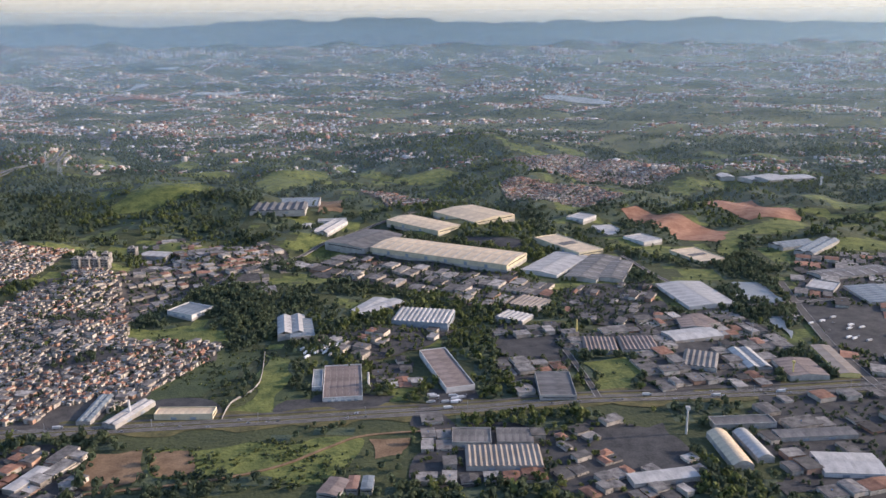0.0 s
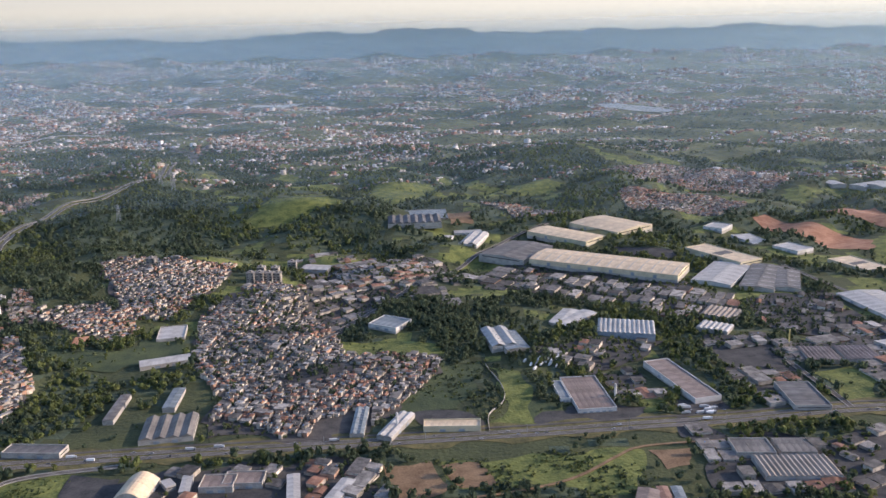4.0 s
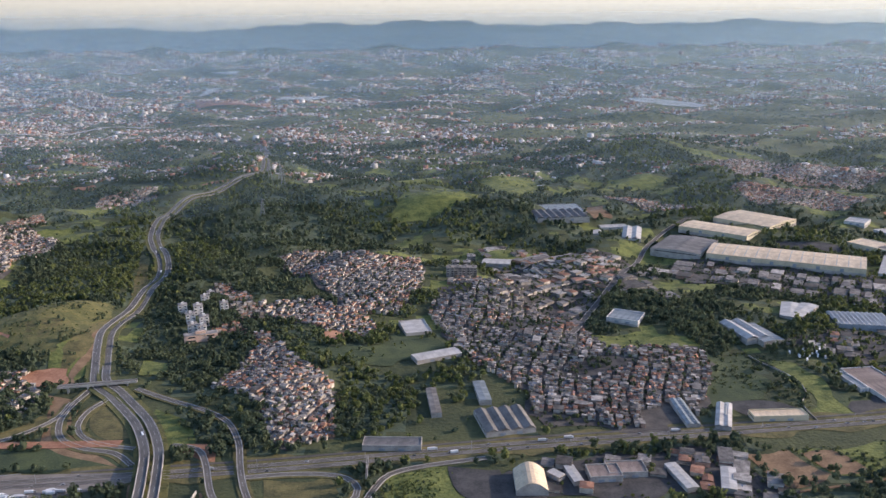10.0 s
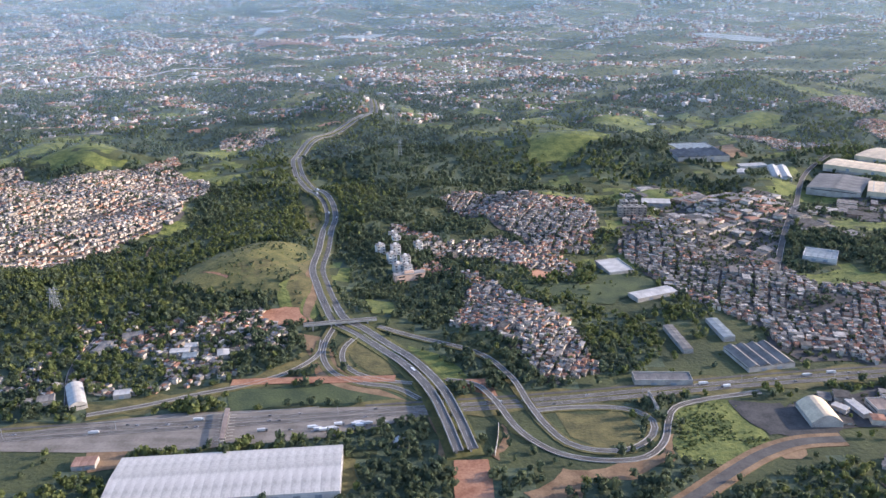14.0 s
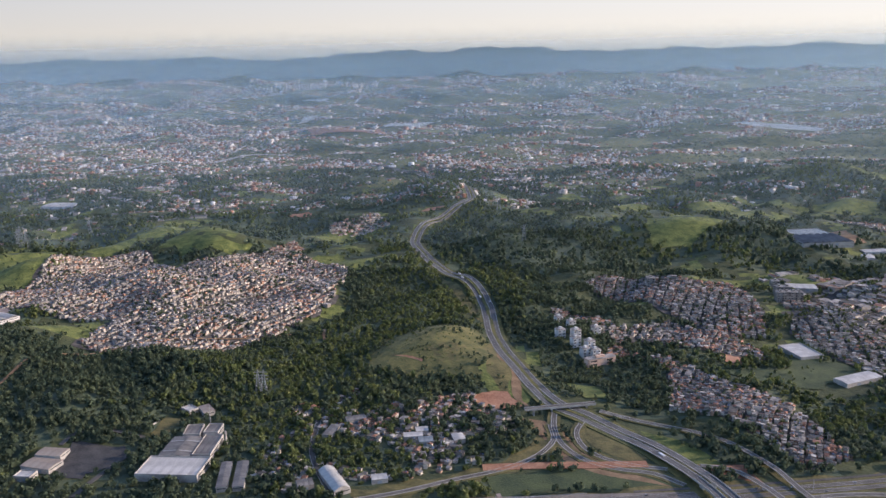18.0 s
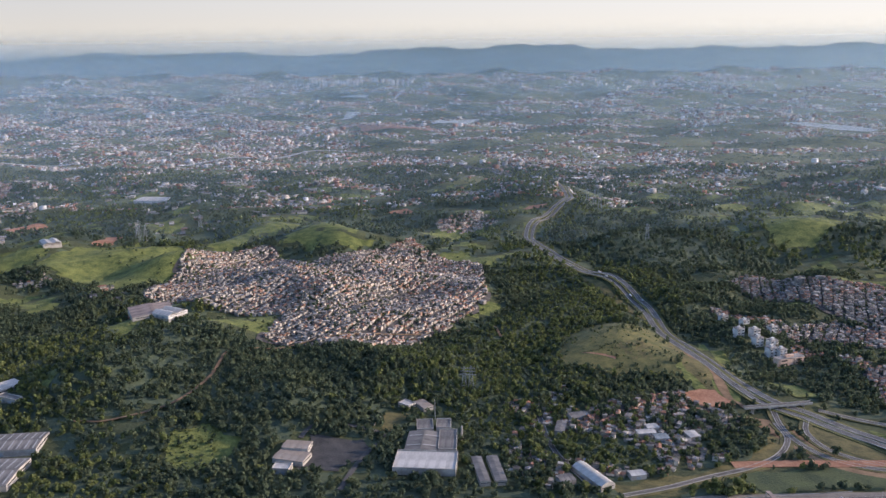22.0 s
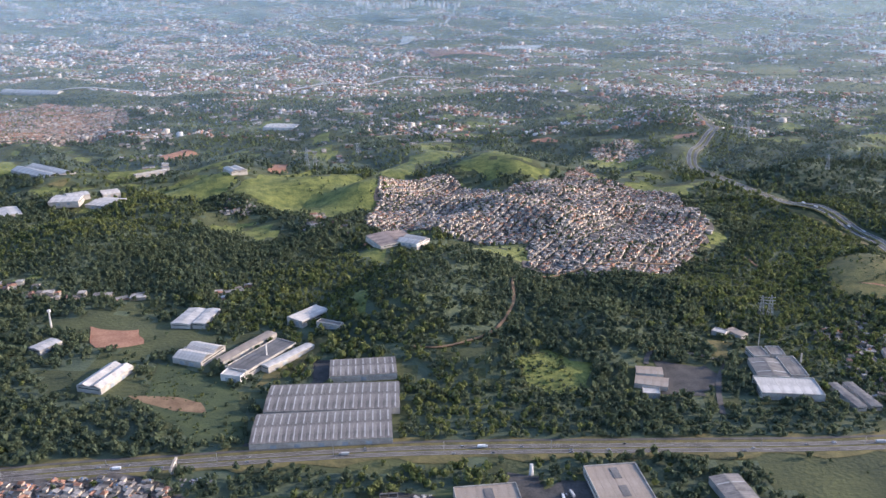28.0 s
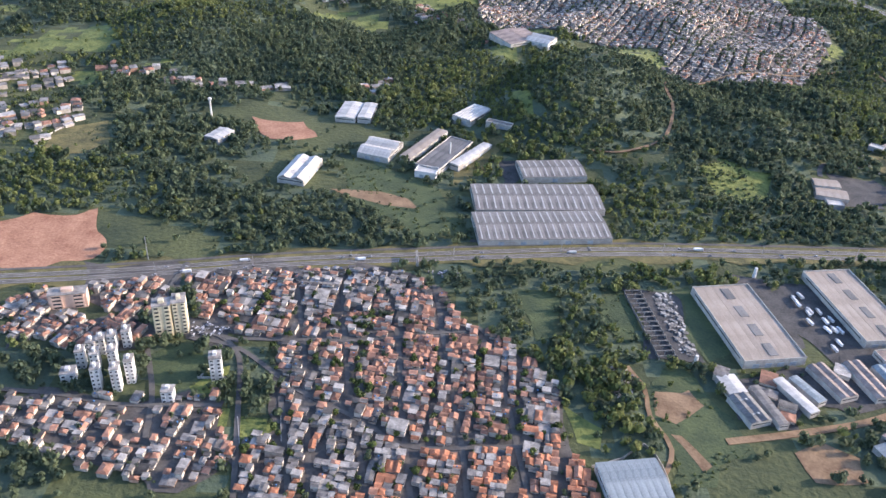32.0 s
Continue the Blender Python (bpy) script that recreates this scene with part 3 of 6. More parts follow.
road("slip_road", [(14, 497), (39, 483), (66, 464), (84, 448), (96, 424), (104, 395), (111, 375), (120, 358), (133, 351), (150, 352), (163, 364), (166, 378), (159, 388), (146, 392), (125, 392), (106, 389)], 3.3, ASPHALT, "curved slip road looping round a grass oval", 0.52, ([0, 0.25, 0.4, 0.55, 1], [0, 0, 2.5, 0, 0]), verge=(1.8, DRY))
road("slip_road", [(59, 425), (75, 418), (84, 402), (95, 372), (106, 356), (120, 346), (138, 342), (156, 345), (168, 359), (174, 377), (181, 391), (198, 399), (231, 407)], 3.3, ASPHALT, "outer slip road curving on to the motorway", 0.52, ([0, 0.2, 0.4, 1], [0, 2.5, 0, 0]))
road("slip_road", [(-15, 500), (-18, 476), (-16, 455), (-6, 434), (11, 422), (31, 416), (45, 403)], 3.3, ASPHALT, "tight slip road in a cutting under the bridge", 0.5, verge=(2.5, DRY))
road("slip_road", [(1, 483), (-5, 468), (-3, 449), (7, 434), (23, 425), (40, 421)], 3.0, ASPHALT, "tight slip road in a cutting under the bridge", 0.5, verge=(2.5, DRY))
road("slip_road", [(-20, 480), (-20, 459), (-32, 438), (-53, 422), (-81, 410), (-107, 398), (-133, 389)], 3.3, ASPHALT, "slip road climbing past a dry bank", 0.5, verge=(2.5, DRY))
road("side_road", [(255, 359), (234, 357), (215, 349), (198, 337), (180, 322), (159, 305), (128, 284)], 5.6, STREET, "curving asphalt side road with earth shoulders", 0.45, lines=False, kerb=False, verge=(3.0, EARTH))
road("dirt_track", [(381, 371), (418, 379), (442, 386), (466, 398), (488, 418), (504, 429), (548, 436)], 1.8, EARTH, "pale dirt track across the grass", 0.45, lines=False, kerb=False)
road("dirt_track", [(-484, 179), (-474, 200), (-479, 219), (-478, 236), (-483, 251)], 2.0, EARTH, "dirt track beside the overgrown stream", 0.45, lines=False, kerb=False)
road("dirt_track", [(-190, 637), (-205, 680), (-267, 652), (-357, 601), (-396, 577), (-401, 529), (-418, 486), (-445, 466), (-472, 466)], 2.2, EARTH, "earth track skirting the wood below the houses", 0.9, lines=False, kerb=False)
road("avenue", [(301, 579), (345, 680), (385, 761), (445, 891), (500, 962)], 4.5, STREET, "straight avenue cutting through the district", 0.6, lines=False)
road("avenue", [(621, 550), (627, 513), (631, 474)], 3.5, STREET, "straight avenue beside a green lot", 0.45, lines=False)
road("avenue", [(818, 700), (799, 569), (796, 506), (797, 487)], 5.5, STREET, "wide avenue between industrial lots", 0.45, lines=False)
road("avenue", [(702, 781), (725, 701), (762, 641), (816, 648), (854, 656)], 3.5, STREET, "access road beside the white warehouse", 0.6, lines=False)
road("avenue", [(-450, 206), (-421, 212), (-389, 220), (-363, 230), (-335, 239), (-302, 248), (-264, 258)], 3.6, EARTH, "straight dusty lane between sheds", 0.45, lines=False, kerb=False)
road("driveway", [(-287, 393), (-283, 416), (-276, 440), (-268, 457), (-281, 466), (-299, 468), (-315, 462), (-320, 449)], 3.2, STREET, "dark asphalt driveway curving through the works", 0.47, lines=False, kerb=False)
road("street", [(-170, 493), (-165, 442), (-147, 396)], 3.0, STREET, "narrow village street among trees", 0.45, lines=False)
LANE = []
for line in ([(-648, 319), (-642, 305), (-630, 252), (-615, 169), (-613, 160)], [(-619, 312), (-613, 266), (-605, 218), (-594, 170), (-592, 158)], [(-594, 300), (-588, 263), (-583, 212), (-578, 170), (-577, 158)],
             [(-572, 308), (-570, 295), (-565, 248), (-559, 198), (-557, 172), (-556, 158)], [(-551, 275), (-544, 263), (-539, 221), (-534, 173), (-532, 160)], [(-683, 257), (-659, 251), (-629, 226), (-600, 209), (-581, 196), (-549, 197), (-517, 201)],
             [(-661, 258), (-630, 259), (-602, 261), (-569, 269), (-556, 271)], [(-641, 158), (-650, 208), (-658, 246), (-672, 262)], [(-636, 226), (-629, 196), (-623, 169)], [(-699, 248), (-688, 219), (-683, 194)], [(-751, 218), (-723, 216), (-700, 212), (-658, 214)],
             [(-700, 318), (-702, 290), (-690, 268), (-660, 256)]):
    LANE.append(line)
    road("street", line, 2.3, STREET, "narrow asphalt street between small houses", 0.38 + 0.025 * len(LANE), lines=False, kerb=False)
fields("footway", EARTH, "worn earth strip beside the bridge works", [[(83, 347), (88, 375), (90, 375), (87, 342)]], "earth", 4)
for line in ([(-741, 2972), (-662, 3248), (-394, 3236)], [(-559, 3628), (-476, 3984), (-339, 3948)], [(-856, 1800), (-744, 1888), (-627, 2044), (-510, 2080)], [(-1502, 1808), (-1360, 1784), (-1140, 1880)]):
    road("distant_road", line, 14, CONCRETE, "pale distant highway in the haze", 1.5, lines=False, kerb=False)


road("earthworks", [(-64, 424), (-30, 426), (-6, 426), (30, 427)], 7.5, CLAY, "bare red clay strip of levelled earthworks", 0.58, lines=False, kerb=False)


# ---- bridges and the toll gate ----
def span(name, a, b, z, width, piers, label):
    top = new(name)
    tagged(top, label, "bridge")
    a, b = Vector((*a, 0)), Vector((*b, 0))
    ln, ang = (b - a).length, math.atan2(b.y - a.y, b.x - a.x)
    top.matrix_world = pose((a.x + b.x) / 2, (a.y + b.y) / 2, float(height(a.x, a.y)), 0, 0, math.degrees(ang))
    k = Pile(CONCRETE)
    k.box(0, 0, z - 0.9, ln, width, 0.9)
    part("deck", k, top)
    for s in (1, -1):
        k = Pile(CONCRETE)
        k.box(0, s * (width / 2 - 0.12), z + 0.003, ln, 0.24, 0.6)
        part("parapet", k, top)
    k = Pile(ASPHALT)
    k.box(0, 0, z + 0.003, ln, width - 0.6, 0.03)
    part("surface", k, top)
    for i in range(piers):
        k = Pile(CONCRETE)
        x = (i + 0.5) / piers * ln - ln / 2
        k.box(x, 0, z - 1.5, 1.0, width * 0.9, 0.6)
        k.box(x, -width * 0.25, -0.4, 0.8, 0.8, z - 1.1)
        k.box(x, width * 0.25, -0.4, 0.8, 0.8, z - 1.1)
        part("pier", k, top)
    return top


BR = [(-35, 495), (12, 504)]
span("road_bridge", BR[0], BR[1], 5.2, 3.4, 4, "pale concrete overpass on piers across the dual carriageway")
span("footbridge", *[(-581, 322), (-582, 334)], 4.2, 1.0, 2, "narrow concrete footbridge over the motorway")
span("footbridge", *[(170, 383), (169, 402)], 4.2, 1.0, 2, "narrow concrete footbridge over the motorway")
for s in (3.6, -3.6):
    c = curve(RING)[:12]
    n = sides(c)
    top = tagged(new("viaduct_support"), "concrete viaduct pier row under the raised road", "bridge")
    for q in range(1, 12, 3):
        k = Pile(CONCRETE)
        x, y = c[q][:2] + n[q] * s
        k.box(x, y, -0.3, 0.9, 3.6, 3.8, math.atan2(n[q][1], n[q][0]))
        part("pier", k, top)
    k = Pile(CONCRETE)
    for w in (2.3, -2.3):
        zz = np.interp(np.linspace(0, 1, len(curve(RING))), *RISE)[:12] + 0.5
        ribbon(k, c, s + w + 0.12, s + w - 0.12, zz + 0.6, 0.6)
    part("parapet", k, top)


def toll_gate(a, b, lanes):
    a, b = Vector((*a, 0)), Vector((*b, 0))
    ln, ang = (b - a).length, math.atan2(b.y - a.y, b.x - a.x)
    top = tagged(new("toll_gate"), "long brown toll canopy over a row of booths", "toll gate")
    top.matrix_world = pose((a.x + b.x) / 2, (a.y + b.y) / 2, 0, 0, 0, math.degrees(ang))
    k = Pile(SHEET["brown"])
    k.box(0, 0, 3.4, ln, 2.4, 0.5)
    part("canopy", k, top)
    for i in range(lanes):
        x = (i + 0.5) / lanes * ln - ln / 2
        k = Pile(WALL, DARKGLASS)
        k.box(x, 0, 0.3, 0.9, 2.4, 1.4)
        part("booth", k, top)
        k = Pile(CONCRETE)
        k.box(x, 0, 0.2, 0.5, 9.0, 0.25)
        part("island", k, top)
        k = Pile(RAIL)
        k.box(x, 1.6, 0.3, 0.3, 0.3, 3.1)
        part("post", k, top)


toll_gate(*[(-51.5, 359), (-56.5, 389)], 10)


# ---- sheds and factories ----
def roof_slice(kind, w, d, rise, m, i, n):
    """One of n slices of a roof, along w; its own mesh."""
    k = Pile(m, SKYLIGHT)
    a, b = -w / n / 2 + 0.03, w / n / 2 - 0.03
    if kind == "arch":
        pro = [(-d / 2 + d * q / 8, rise * math.sin(math.pi * q / 8)) for q in range(9)]
    elif kind == "flat":
        pro = [(-d / 2, 0.0), (0.0, rise), (d / 2, 0.0)]
    elif kind == "twin":
        pro = [(-d / 2, 0), (-d / 4, rise), (0, rise * 0.15), (d / 4, rise), (d / 2, 0)]
    else:
        pro = [(-d / 2 - 0.2, 0), (0, rise), (d / 2 + 0.2, 0)]
    v, f = [], []
    for y, z in pro:
        v += [(a, y, z), (b, y, z), (b, y, z - 0.15), (a, y, z - 0.15)]
    for q in range(0, 4 * len(pro) - 4, 4):
        f += [(q, q + 1, q + 5, q + 4), (q + 1, q + 2, q + 6, q + 5), (q + 2, q + 3, q + 7, q + 6), (q + 3, q, q + 4, q + 7)]
    e = 4 * len(pro) - 4
    k.solid(v, f + [(3, 2, 1, 0), (e, e + 1, e + 2, e + 3)], 0)
    return k.mesh("roof_panel")


SHEDS = []


def shed(x, y, w, d, ang, h, roof="grey", kind="gable", label="", lights=0, bays=0, rise=None, wall=None, gates=2, name="warehouse", monitors=0, side=0):
    """A long building: walls with a plinth, a panelled roof, gates, windows, roof lights."""
    if d > 1.25 * w and kind in ("gable", "arch", "twin"):
        w, d, ang, bays = d, w, ang + 90, 0
    z = float(height(x, y))
    if len(label.split()) < 4:
        label += " with a %s sheet roof" % roof
    top = tagged(new(name), label, "building")
    top.matrix_world = pose(x, y, z - 0.4, 0, 0, ang)
    wall = wall or WALL
    rise = rise if rise is not None else {"gable": 0.05 * d if d < 25 else 0.6 + 0.022 * d, "arch": 0.22 * d, "flat": 0.25, "saw": 0.0, "twin": 0.1 * d}[kind]
    k = Pile(wall)
    hh = h + 0.4
    k.box(0, 0, -2.5, w, d, hh + 2.5)
    if kind in ("gable", "arch"):
        pro = [(-d / 2, 0), (0, rise), (d / 2, 0)] if kind == "gable" else [(-d / 2 + d * q / 8, rise * math.sin(math.pi * q / 8)) for q in range(9)]
        for s in (-1, 1):
            k.face([(s * w / 2, q, hh + e - 0.05) for q, e in (pro if s > 0 else pro[::-1])])
    part("wall", k, top)
    k = Pile(CONCRETE)
    k.box(0, 0, -2.5, w + 0.16, d + 0.16, 3.25)
    part("plinth", k, top)
    n = bays or max(2, min(10, int(w / 12)))
    if kind == "saw":
        n = bays or 4
        tooth = w / n
        for i in range(n):
            a = -w / 2 + i * tooth
            k = Pile(SHEET[roof])
            r = 0.22 * tooth
            k.solid([(a, -d / 2, hh + 0.02), (a + tooth, -d / 2, hh + 0.02), (a + 0.6 * tooth, -d / 2, hh + r), (a, d / 2, hh + 0.02), (a + tooth, d / 2, hh + 0.02), (a + 0.6 * tooth, d / 2, hh + r)], [(0, 1, 2), (5, 4, 3), (0, 2, 5, 3), (1, 4, 5, 2), (0, 3, 4, 1)], 0)
            tooth_ob = part("roof_tooth", k, top)
            if lights:
                k = Pile(SKYLIGHT)
                k.box(a + tooth * 0.6, 0, hh + r, tooth * 0.3, d * 0.8, 0.12)
                part("roof_light", k, tooth_ob)
    else:
        me = roof_slice(kind, w, d, rise, SHEET[roof], 0, n)
        for i in range(n):
            p = part("roof_panel", me, top, pose(-w / 2 + (i + 0.5) * w / n, 0, hh + (0.04 if i % 2 else 0.06)))
            if lights and kind != "arch":
                sl = math.degrees(math.atan2(rise, d / 2))
                for s in (-1, 1):
                    k = Pile(SKYLIGHT)
                    k.box(0, 0, 0, min(0.8, w / n * 0.16), d * 0.42, 0.06)
                    part("roof_light", k, p, pose(0, s * d * 0.25, rise / 2 + 0.03, -s * sl))
    if kind == "flat":
        for s, (a, b, e, f) in enumerate(((0, -1, w, 0.3), (0, 1, w, 0.3), (-1, 0, 0.3, d - 0.6), (1, 0, 0.3, d - 0.6))):
            k = Pile(wall)
            k.box(a * (w / 2 - 0.15), b * (d / 2 - 0.15), hh + 0.003, e, f, 0.75)
            part("parapet", k, top)
    for i in range(monitors):
        k = Pile(SHEET["dark"], SHEET[roof])
        at = -d / 2 + (i + 0.5) * d / monitors
        k.box(side * w, at, hh + rise * 0.8, 0.14 * w, d / monitors * 0.6, 0.22)
        part("roof_monitor", k, top)
    for i in range(gates):
        k = Pile(GATE)
        gw = min(3.2, w / (gates + 1) * 0.6)
        k.box(-w / 2 + (i + 1) * w / (gates + 1), -d / 2 - 0.06, 0.4, gw, 0.14, h * 0.62)
        part("gate", k, top)
    if h >= 3:
        for s in (-1, 1):
            k = Pile(DARKGLASS)
            k.box(s * w / 2, 0, hh * 0.66, 0.12, d * 0.86, hh * 0.14)
            part("window_band", k, top)
    claim(rect_poly(x, y, w, d, ang, 2.0), 4)
    SHEDS.append((x, y, w, d, ang, h))
    return top


WH = "large white warehouse with a ribbed sheet roof"
shed(-40.6, 328.6, 105.6, 37.3, 5.4, 4, "white", "gable", "very long white logistics warehouse beside the toll plaza", bays=24, wall=WHITEWALL, gates=10)
shed(-512.2, 368.0, 76.1, 31.2, 6.8, 4, "grey", "gable", "grey factory hall with a streaked ribbed roof by the motorway", 1, 18, gates=5)
shed(-511.8, 401.6, 77.6, 32.3, 5.2, 4, "grey", "gable", "grey factory hall with a streaked ribbed roof", 1, 16, gates=0)
shed(-499.2, 439.6, 41.8, 23.4, 8.2, 4, "grey", "gable", "small grey factory hall with a ribbed roof", 1, 9, gates=1)
shed(-419.0, 284.8, 30.8, 59.4, 9.3, 4, "beige", "flat", "big beige flat-roofed warehouse with dark roof openings", bays=6, gates=4, monitors=4, side=0.03)
shed(-356.4, 303.8, 26.8, 60.2, 8.6, 4, "beige", "flat", "big beige flat-roofed warehouse with dark roof openings", bays=6, gates=4, monitors=4, side=0.03)
shed(-301.9, 305.4, 15.2, 42.7, 11.4, 4, "grey", "gable", "grey warehouse with ribbed roof and pale roof lights", 1, 6)
shed(-493.5, 179.9, 24.6, 20.1, 9.3, 4, "blue", "gable", "large pale grey warehouse with a ribbed roof inside a walled lot", bays=8, wall=WHITEWALL)
shed(-439.1, 238.9, 8.7, 12.2, 13.3, 3, "white", "gable", "gleaming white metal shed roof", bays=4)
shed(-435.8, 224.0, 10.1, 17.7, 17.3, 3, "dark", "twin", "dark weathered shed with pale roof strips", 1, 3)
shed(-426.7, 226.6, 4.4, 24.8, 13.1, 3, "grey", "gable", "narrow grey shed", 0, 3)
shed(-412.3, 233.7, 5.0, 23.3, 23.4, 3, "white", "gable", "narrow white-roofed shed", 0, 3)
shed(-405.7, 238.0, 4.6, 17.8, 26.0, 3, "blue", "gable", "narrow bluish-roofed shed", 0, 3)
shed(-392.2, 244.4, 9.3, 23.1, 18.8, 3, "brown", "twin", "brown double-pitched shed", 0, 4)
shed(-375.1, 246.3, 9.2, 25.2, 12.6, 3, "brown", "twin", "brown double-pitched shed", 0, 4)
shed(-362.1, 245.4, 10.2, 23.3, 11.3, 3, "blue", "twin", "pale blue-grey shed with twin roofs", 1, 4)
shed(-350.2, 247.2, 10.8, 15.0, 27.5, 3, "red", "twin", "rust-red twin-roofed shed", 1, 4)
shed(-319.6, 252.6, 15.1, 15.7, 15.3, 4, "dark", "flat", "dark blue-grey flat-roofed hall", 0, 4)
shed(-325.1, 267.7, 17.4, 15.8, 13.3, 4, "brown", "flat", "brown flat-roofed hall beside the lane", 0, 4)
shed(-355.2, 264.5, 15.3, 8.1, 11.3, 3, "brown", "flat", "low brown flat-roofed building", 0, 3)
shed(-372.3, 204.5, 19.0, 20.9, 24.9, 4, "brown", "gable", "brown workshop with rows of roof vents", 1, 8)
shed(-383.6, 197.8, 8.9, 17.7, 19.6, 3, "blue", "gable", "light blue metal shed", 0, 4)
shed(-354.7, 211.9, 8.5, 15.8, 20.6, 3, "grey", "twin", "grey shed open at one end", 1, 3)
shed(-337.1, 219.5, 9.5, 12.2, 24.9, 3, "grey", "arch", "grey arched shed", 0, 3)
shed(-241.0, 420.9, 36.1, 21.8, -3.2, 4, "white", "flat", "white front hall of a factory in the woods", 0, 6, wall=WALL)
shed(-244.3, 445.4, 19.2, 25.8, -3.0, 4, "grey", "gable", "middle hall of the factory with ribbed roof", 1, 6)
shed(-229.0, 447.5, 11.0, 27.0, 0.0, 4, "grey", "flat", "side hall of the factory", 0, 3)
shed(-244.1, 467.5, 10.4, 14.1, 5.5, 4, "grey", "flat", "rear hall of the factory", 0, 3)
shed(-232.3, 469.5, 9.2, 13.0, 0.0, 4, "grey", "flat", "rear hall of the factory", 0, 3)
shed(-320.7, 427.3, 19.8, 12.0, -14.7, 3, "beige", "gable", "low beige shed of a small works", 0, 4)
shed(-320.0, 438.9, 16.5, 9.9, -6.9, 3, "beige", "gable", "low beige shed of a small works", 0, 4)
shed(-323.6, 414.4, 10.0, 7.8, -5.7, 3, "white", "flat", "small white office annexe", 0, 2)
shed(-209.4, 413.2, 5.8, 29.9, 9.9, 3, "dark", "gable", "dark derelict shed among trees", 0, 3)
shed(-200.3, 414.2, 6.2, 29.9, 9.3, 3, "dark", "gable", "dark derelict shed among trees", 0, 3)
shed(-258.4, 502.8, 9.7, 7.2, -38.1, 3, "white", "flat", "small white building at the wood's edge", 0, 2)
shed(-246.9, 502.5, 13.2, 7.3, -56.2, 3, "beige", "gable", "small beige building at the wood's edge", 0, 2)
shed(-146.5, 407.2, 27.3, 9.3, -61.4, 3, "white", "arch", "white vaulted shed on the village street", 0, 4)
for a, b, w, d, q, r in ((-121.6, 410.0, 9, 6, 12, "white"), (-106.0, 462.0, 12, 6, 8, "white"), (-98.0, 456.0, 9, 7, 8, "blue"), (-101.0, 469.0, 8, 6, 10, "white"), (-144.7, 487.0, 13, 7, 20, "grey"), (-78.1, 459.0, 7, 9, 15, "white"), (-162.1, 404.0, 9, 8, 20, "grey"), (-158.0, 470.0, 16, 6, 78, "grey")):
    shed(a, b, w, d, q, 2.8, r, "gable", "village workshop among trees", 0, 3, gates=1)
shed(-581.7, 469.8, 52.0, 7.9, 62.2, 4, "beige", "gable", "long narrow factory wing with pale roof", 0, 6)
shed(-568.0, 455.5, 17.0, 50.0, -27.0, 4, "dark", "flat", "dark brown flat-roofed factory hall between pale wings", 0, 4)
shed(-550.4, 455.9, 41.0, 6.8, 56.1, 4, "white", "gable", "long narrow white factory wing", 0, 6)
shed(-579.1, 429.9, 13.6, 9.1, -12.8, 4, "white", "flat", "white office block in front of the factory", 0, 2, wall=WHITEWALL)
shed(-610.8, 460.2, 22.0, 26.9, -18.6, 4, "white", "twin", "striped white factory roof", 1, 8)
shed(-658.4, 424.6, 17.2, 32.2, -13.4, 4, "white", "twin", "white and blue striped factory roof", 1, 7)
shed(-637.5, 520.8, 14.4, 29.8, -8.0, 4, "white", "gable", "pale hall on a wooded slope", 1, 4)
shed(-624.5, 519.6, 9.4, 28.3, -6.1, 4, "white", "gable", "pale hall on a wooded slope", 1, 4)
shed(-548.8, 518.0, 15.7, 28.2, -34.9, 4, "white", "saw", "white saw-toothed roof in the woods", 0, 6)
shed(-720.3, 471.4, 11.5, 17.6, -25.7, 4, "white", "gable", "small white hall with a striped roof", 1, 3)
shed(-530.0, 498.3, 18.5, 6.0, -22.2, 3, "grey", "flat", "row of low grey outbuildings", 0, 4)
shed(540.1, 781.9, 140.9, 45.6, -26.6, 5, "cream", "gable", "immense cream-roofed factory hall", 1, 14, wall=CREAMWALL, gates=6)
shed(458.1, 835.2, 50.0, 65.9, -32.7, 5, "grey", "gable", "wide grey factory hall joined to the cream one", 0, 7)
shed(513.2, 895.8, 78.0, 36.2, -42.8, 5, "cream", "gable", "cream-roofed factory hall", 0, 7, wall=CREAMWALL)
shed(567.2, 936.7, 69.8, 59.0, -49.4, 5, "cream", "gable", "cream-roofed rear hall", 0, 5, wall=CREAMWALL)
shed(345.5, 958.0, 61.0, 44.0, 5.7, 4, "dark", "saw", "dark teal saw-toothed works on a hillside", 0, 7)
shed(351.5, 1012.0, 60.0, 56.0, 5.7, 5, "blue", "flat", "low pale blue hall behind the saw-toothed works", 0, 6)
shed(656.3, 814.5, 70.2, 29.0, -58.7, 5, "cream", "flat", "flat cream building with a light well", 0, 5, wall=CREAMWALL, monitors=1)
shed(638.5, 754.0, 34.5, 72.6, -31.4, 2.8, "white", "gable", WH, 1, 6, wall=WHITEWALL)
shed(670.0, 741.0, 28.0, 79.8, -25.4, 2.8, "grey", "gable", "grey ribbed warehouse roof", 1, 5)
shed(687.9, 730.5, 20.7, 59.6, -19.8, 2.8, "grey", "gable", "grey ribbed warehouse roof", 1, 5)
shed(737.1, 662.3, 60.2, 38.7, -78.7, 2.8, "white", "gable", WH + " beside a pond", 1, 8, wall=WHITEWALL)
shed(687.3, 939.7, 21.9, 27.7, -39.7, 2.8, "white", "flat", "white block on a terrace", 0, 3, wall=WHITEWALL)
shed(711.9, 900.1, 44.2, 22.6, -76.5, 2.8, "white", "flat", "white block on a terrace", 0, 3, wall=WHITEWALL)
shed(735.4, 846.0, 29.6, 24.4, -57.8, 2.8, "white", "flat", "white block on a terrace", 0, 3, wall=WHITEWALL)
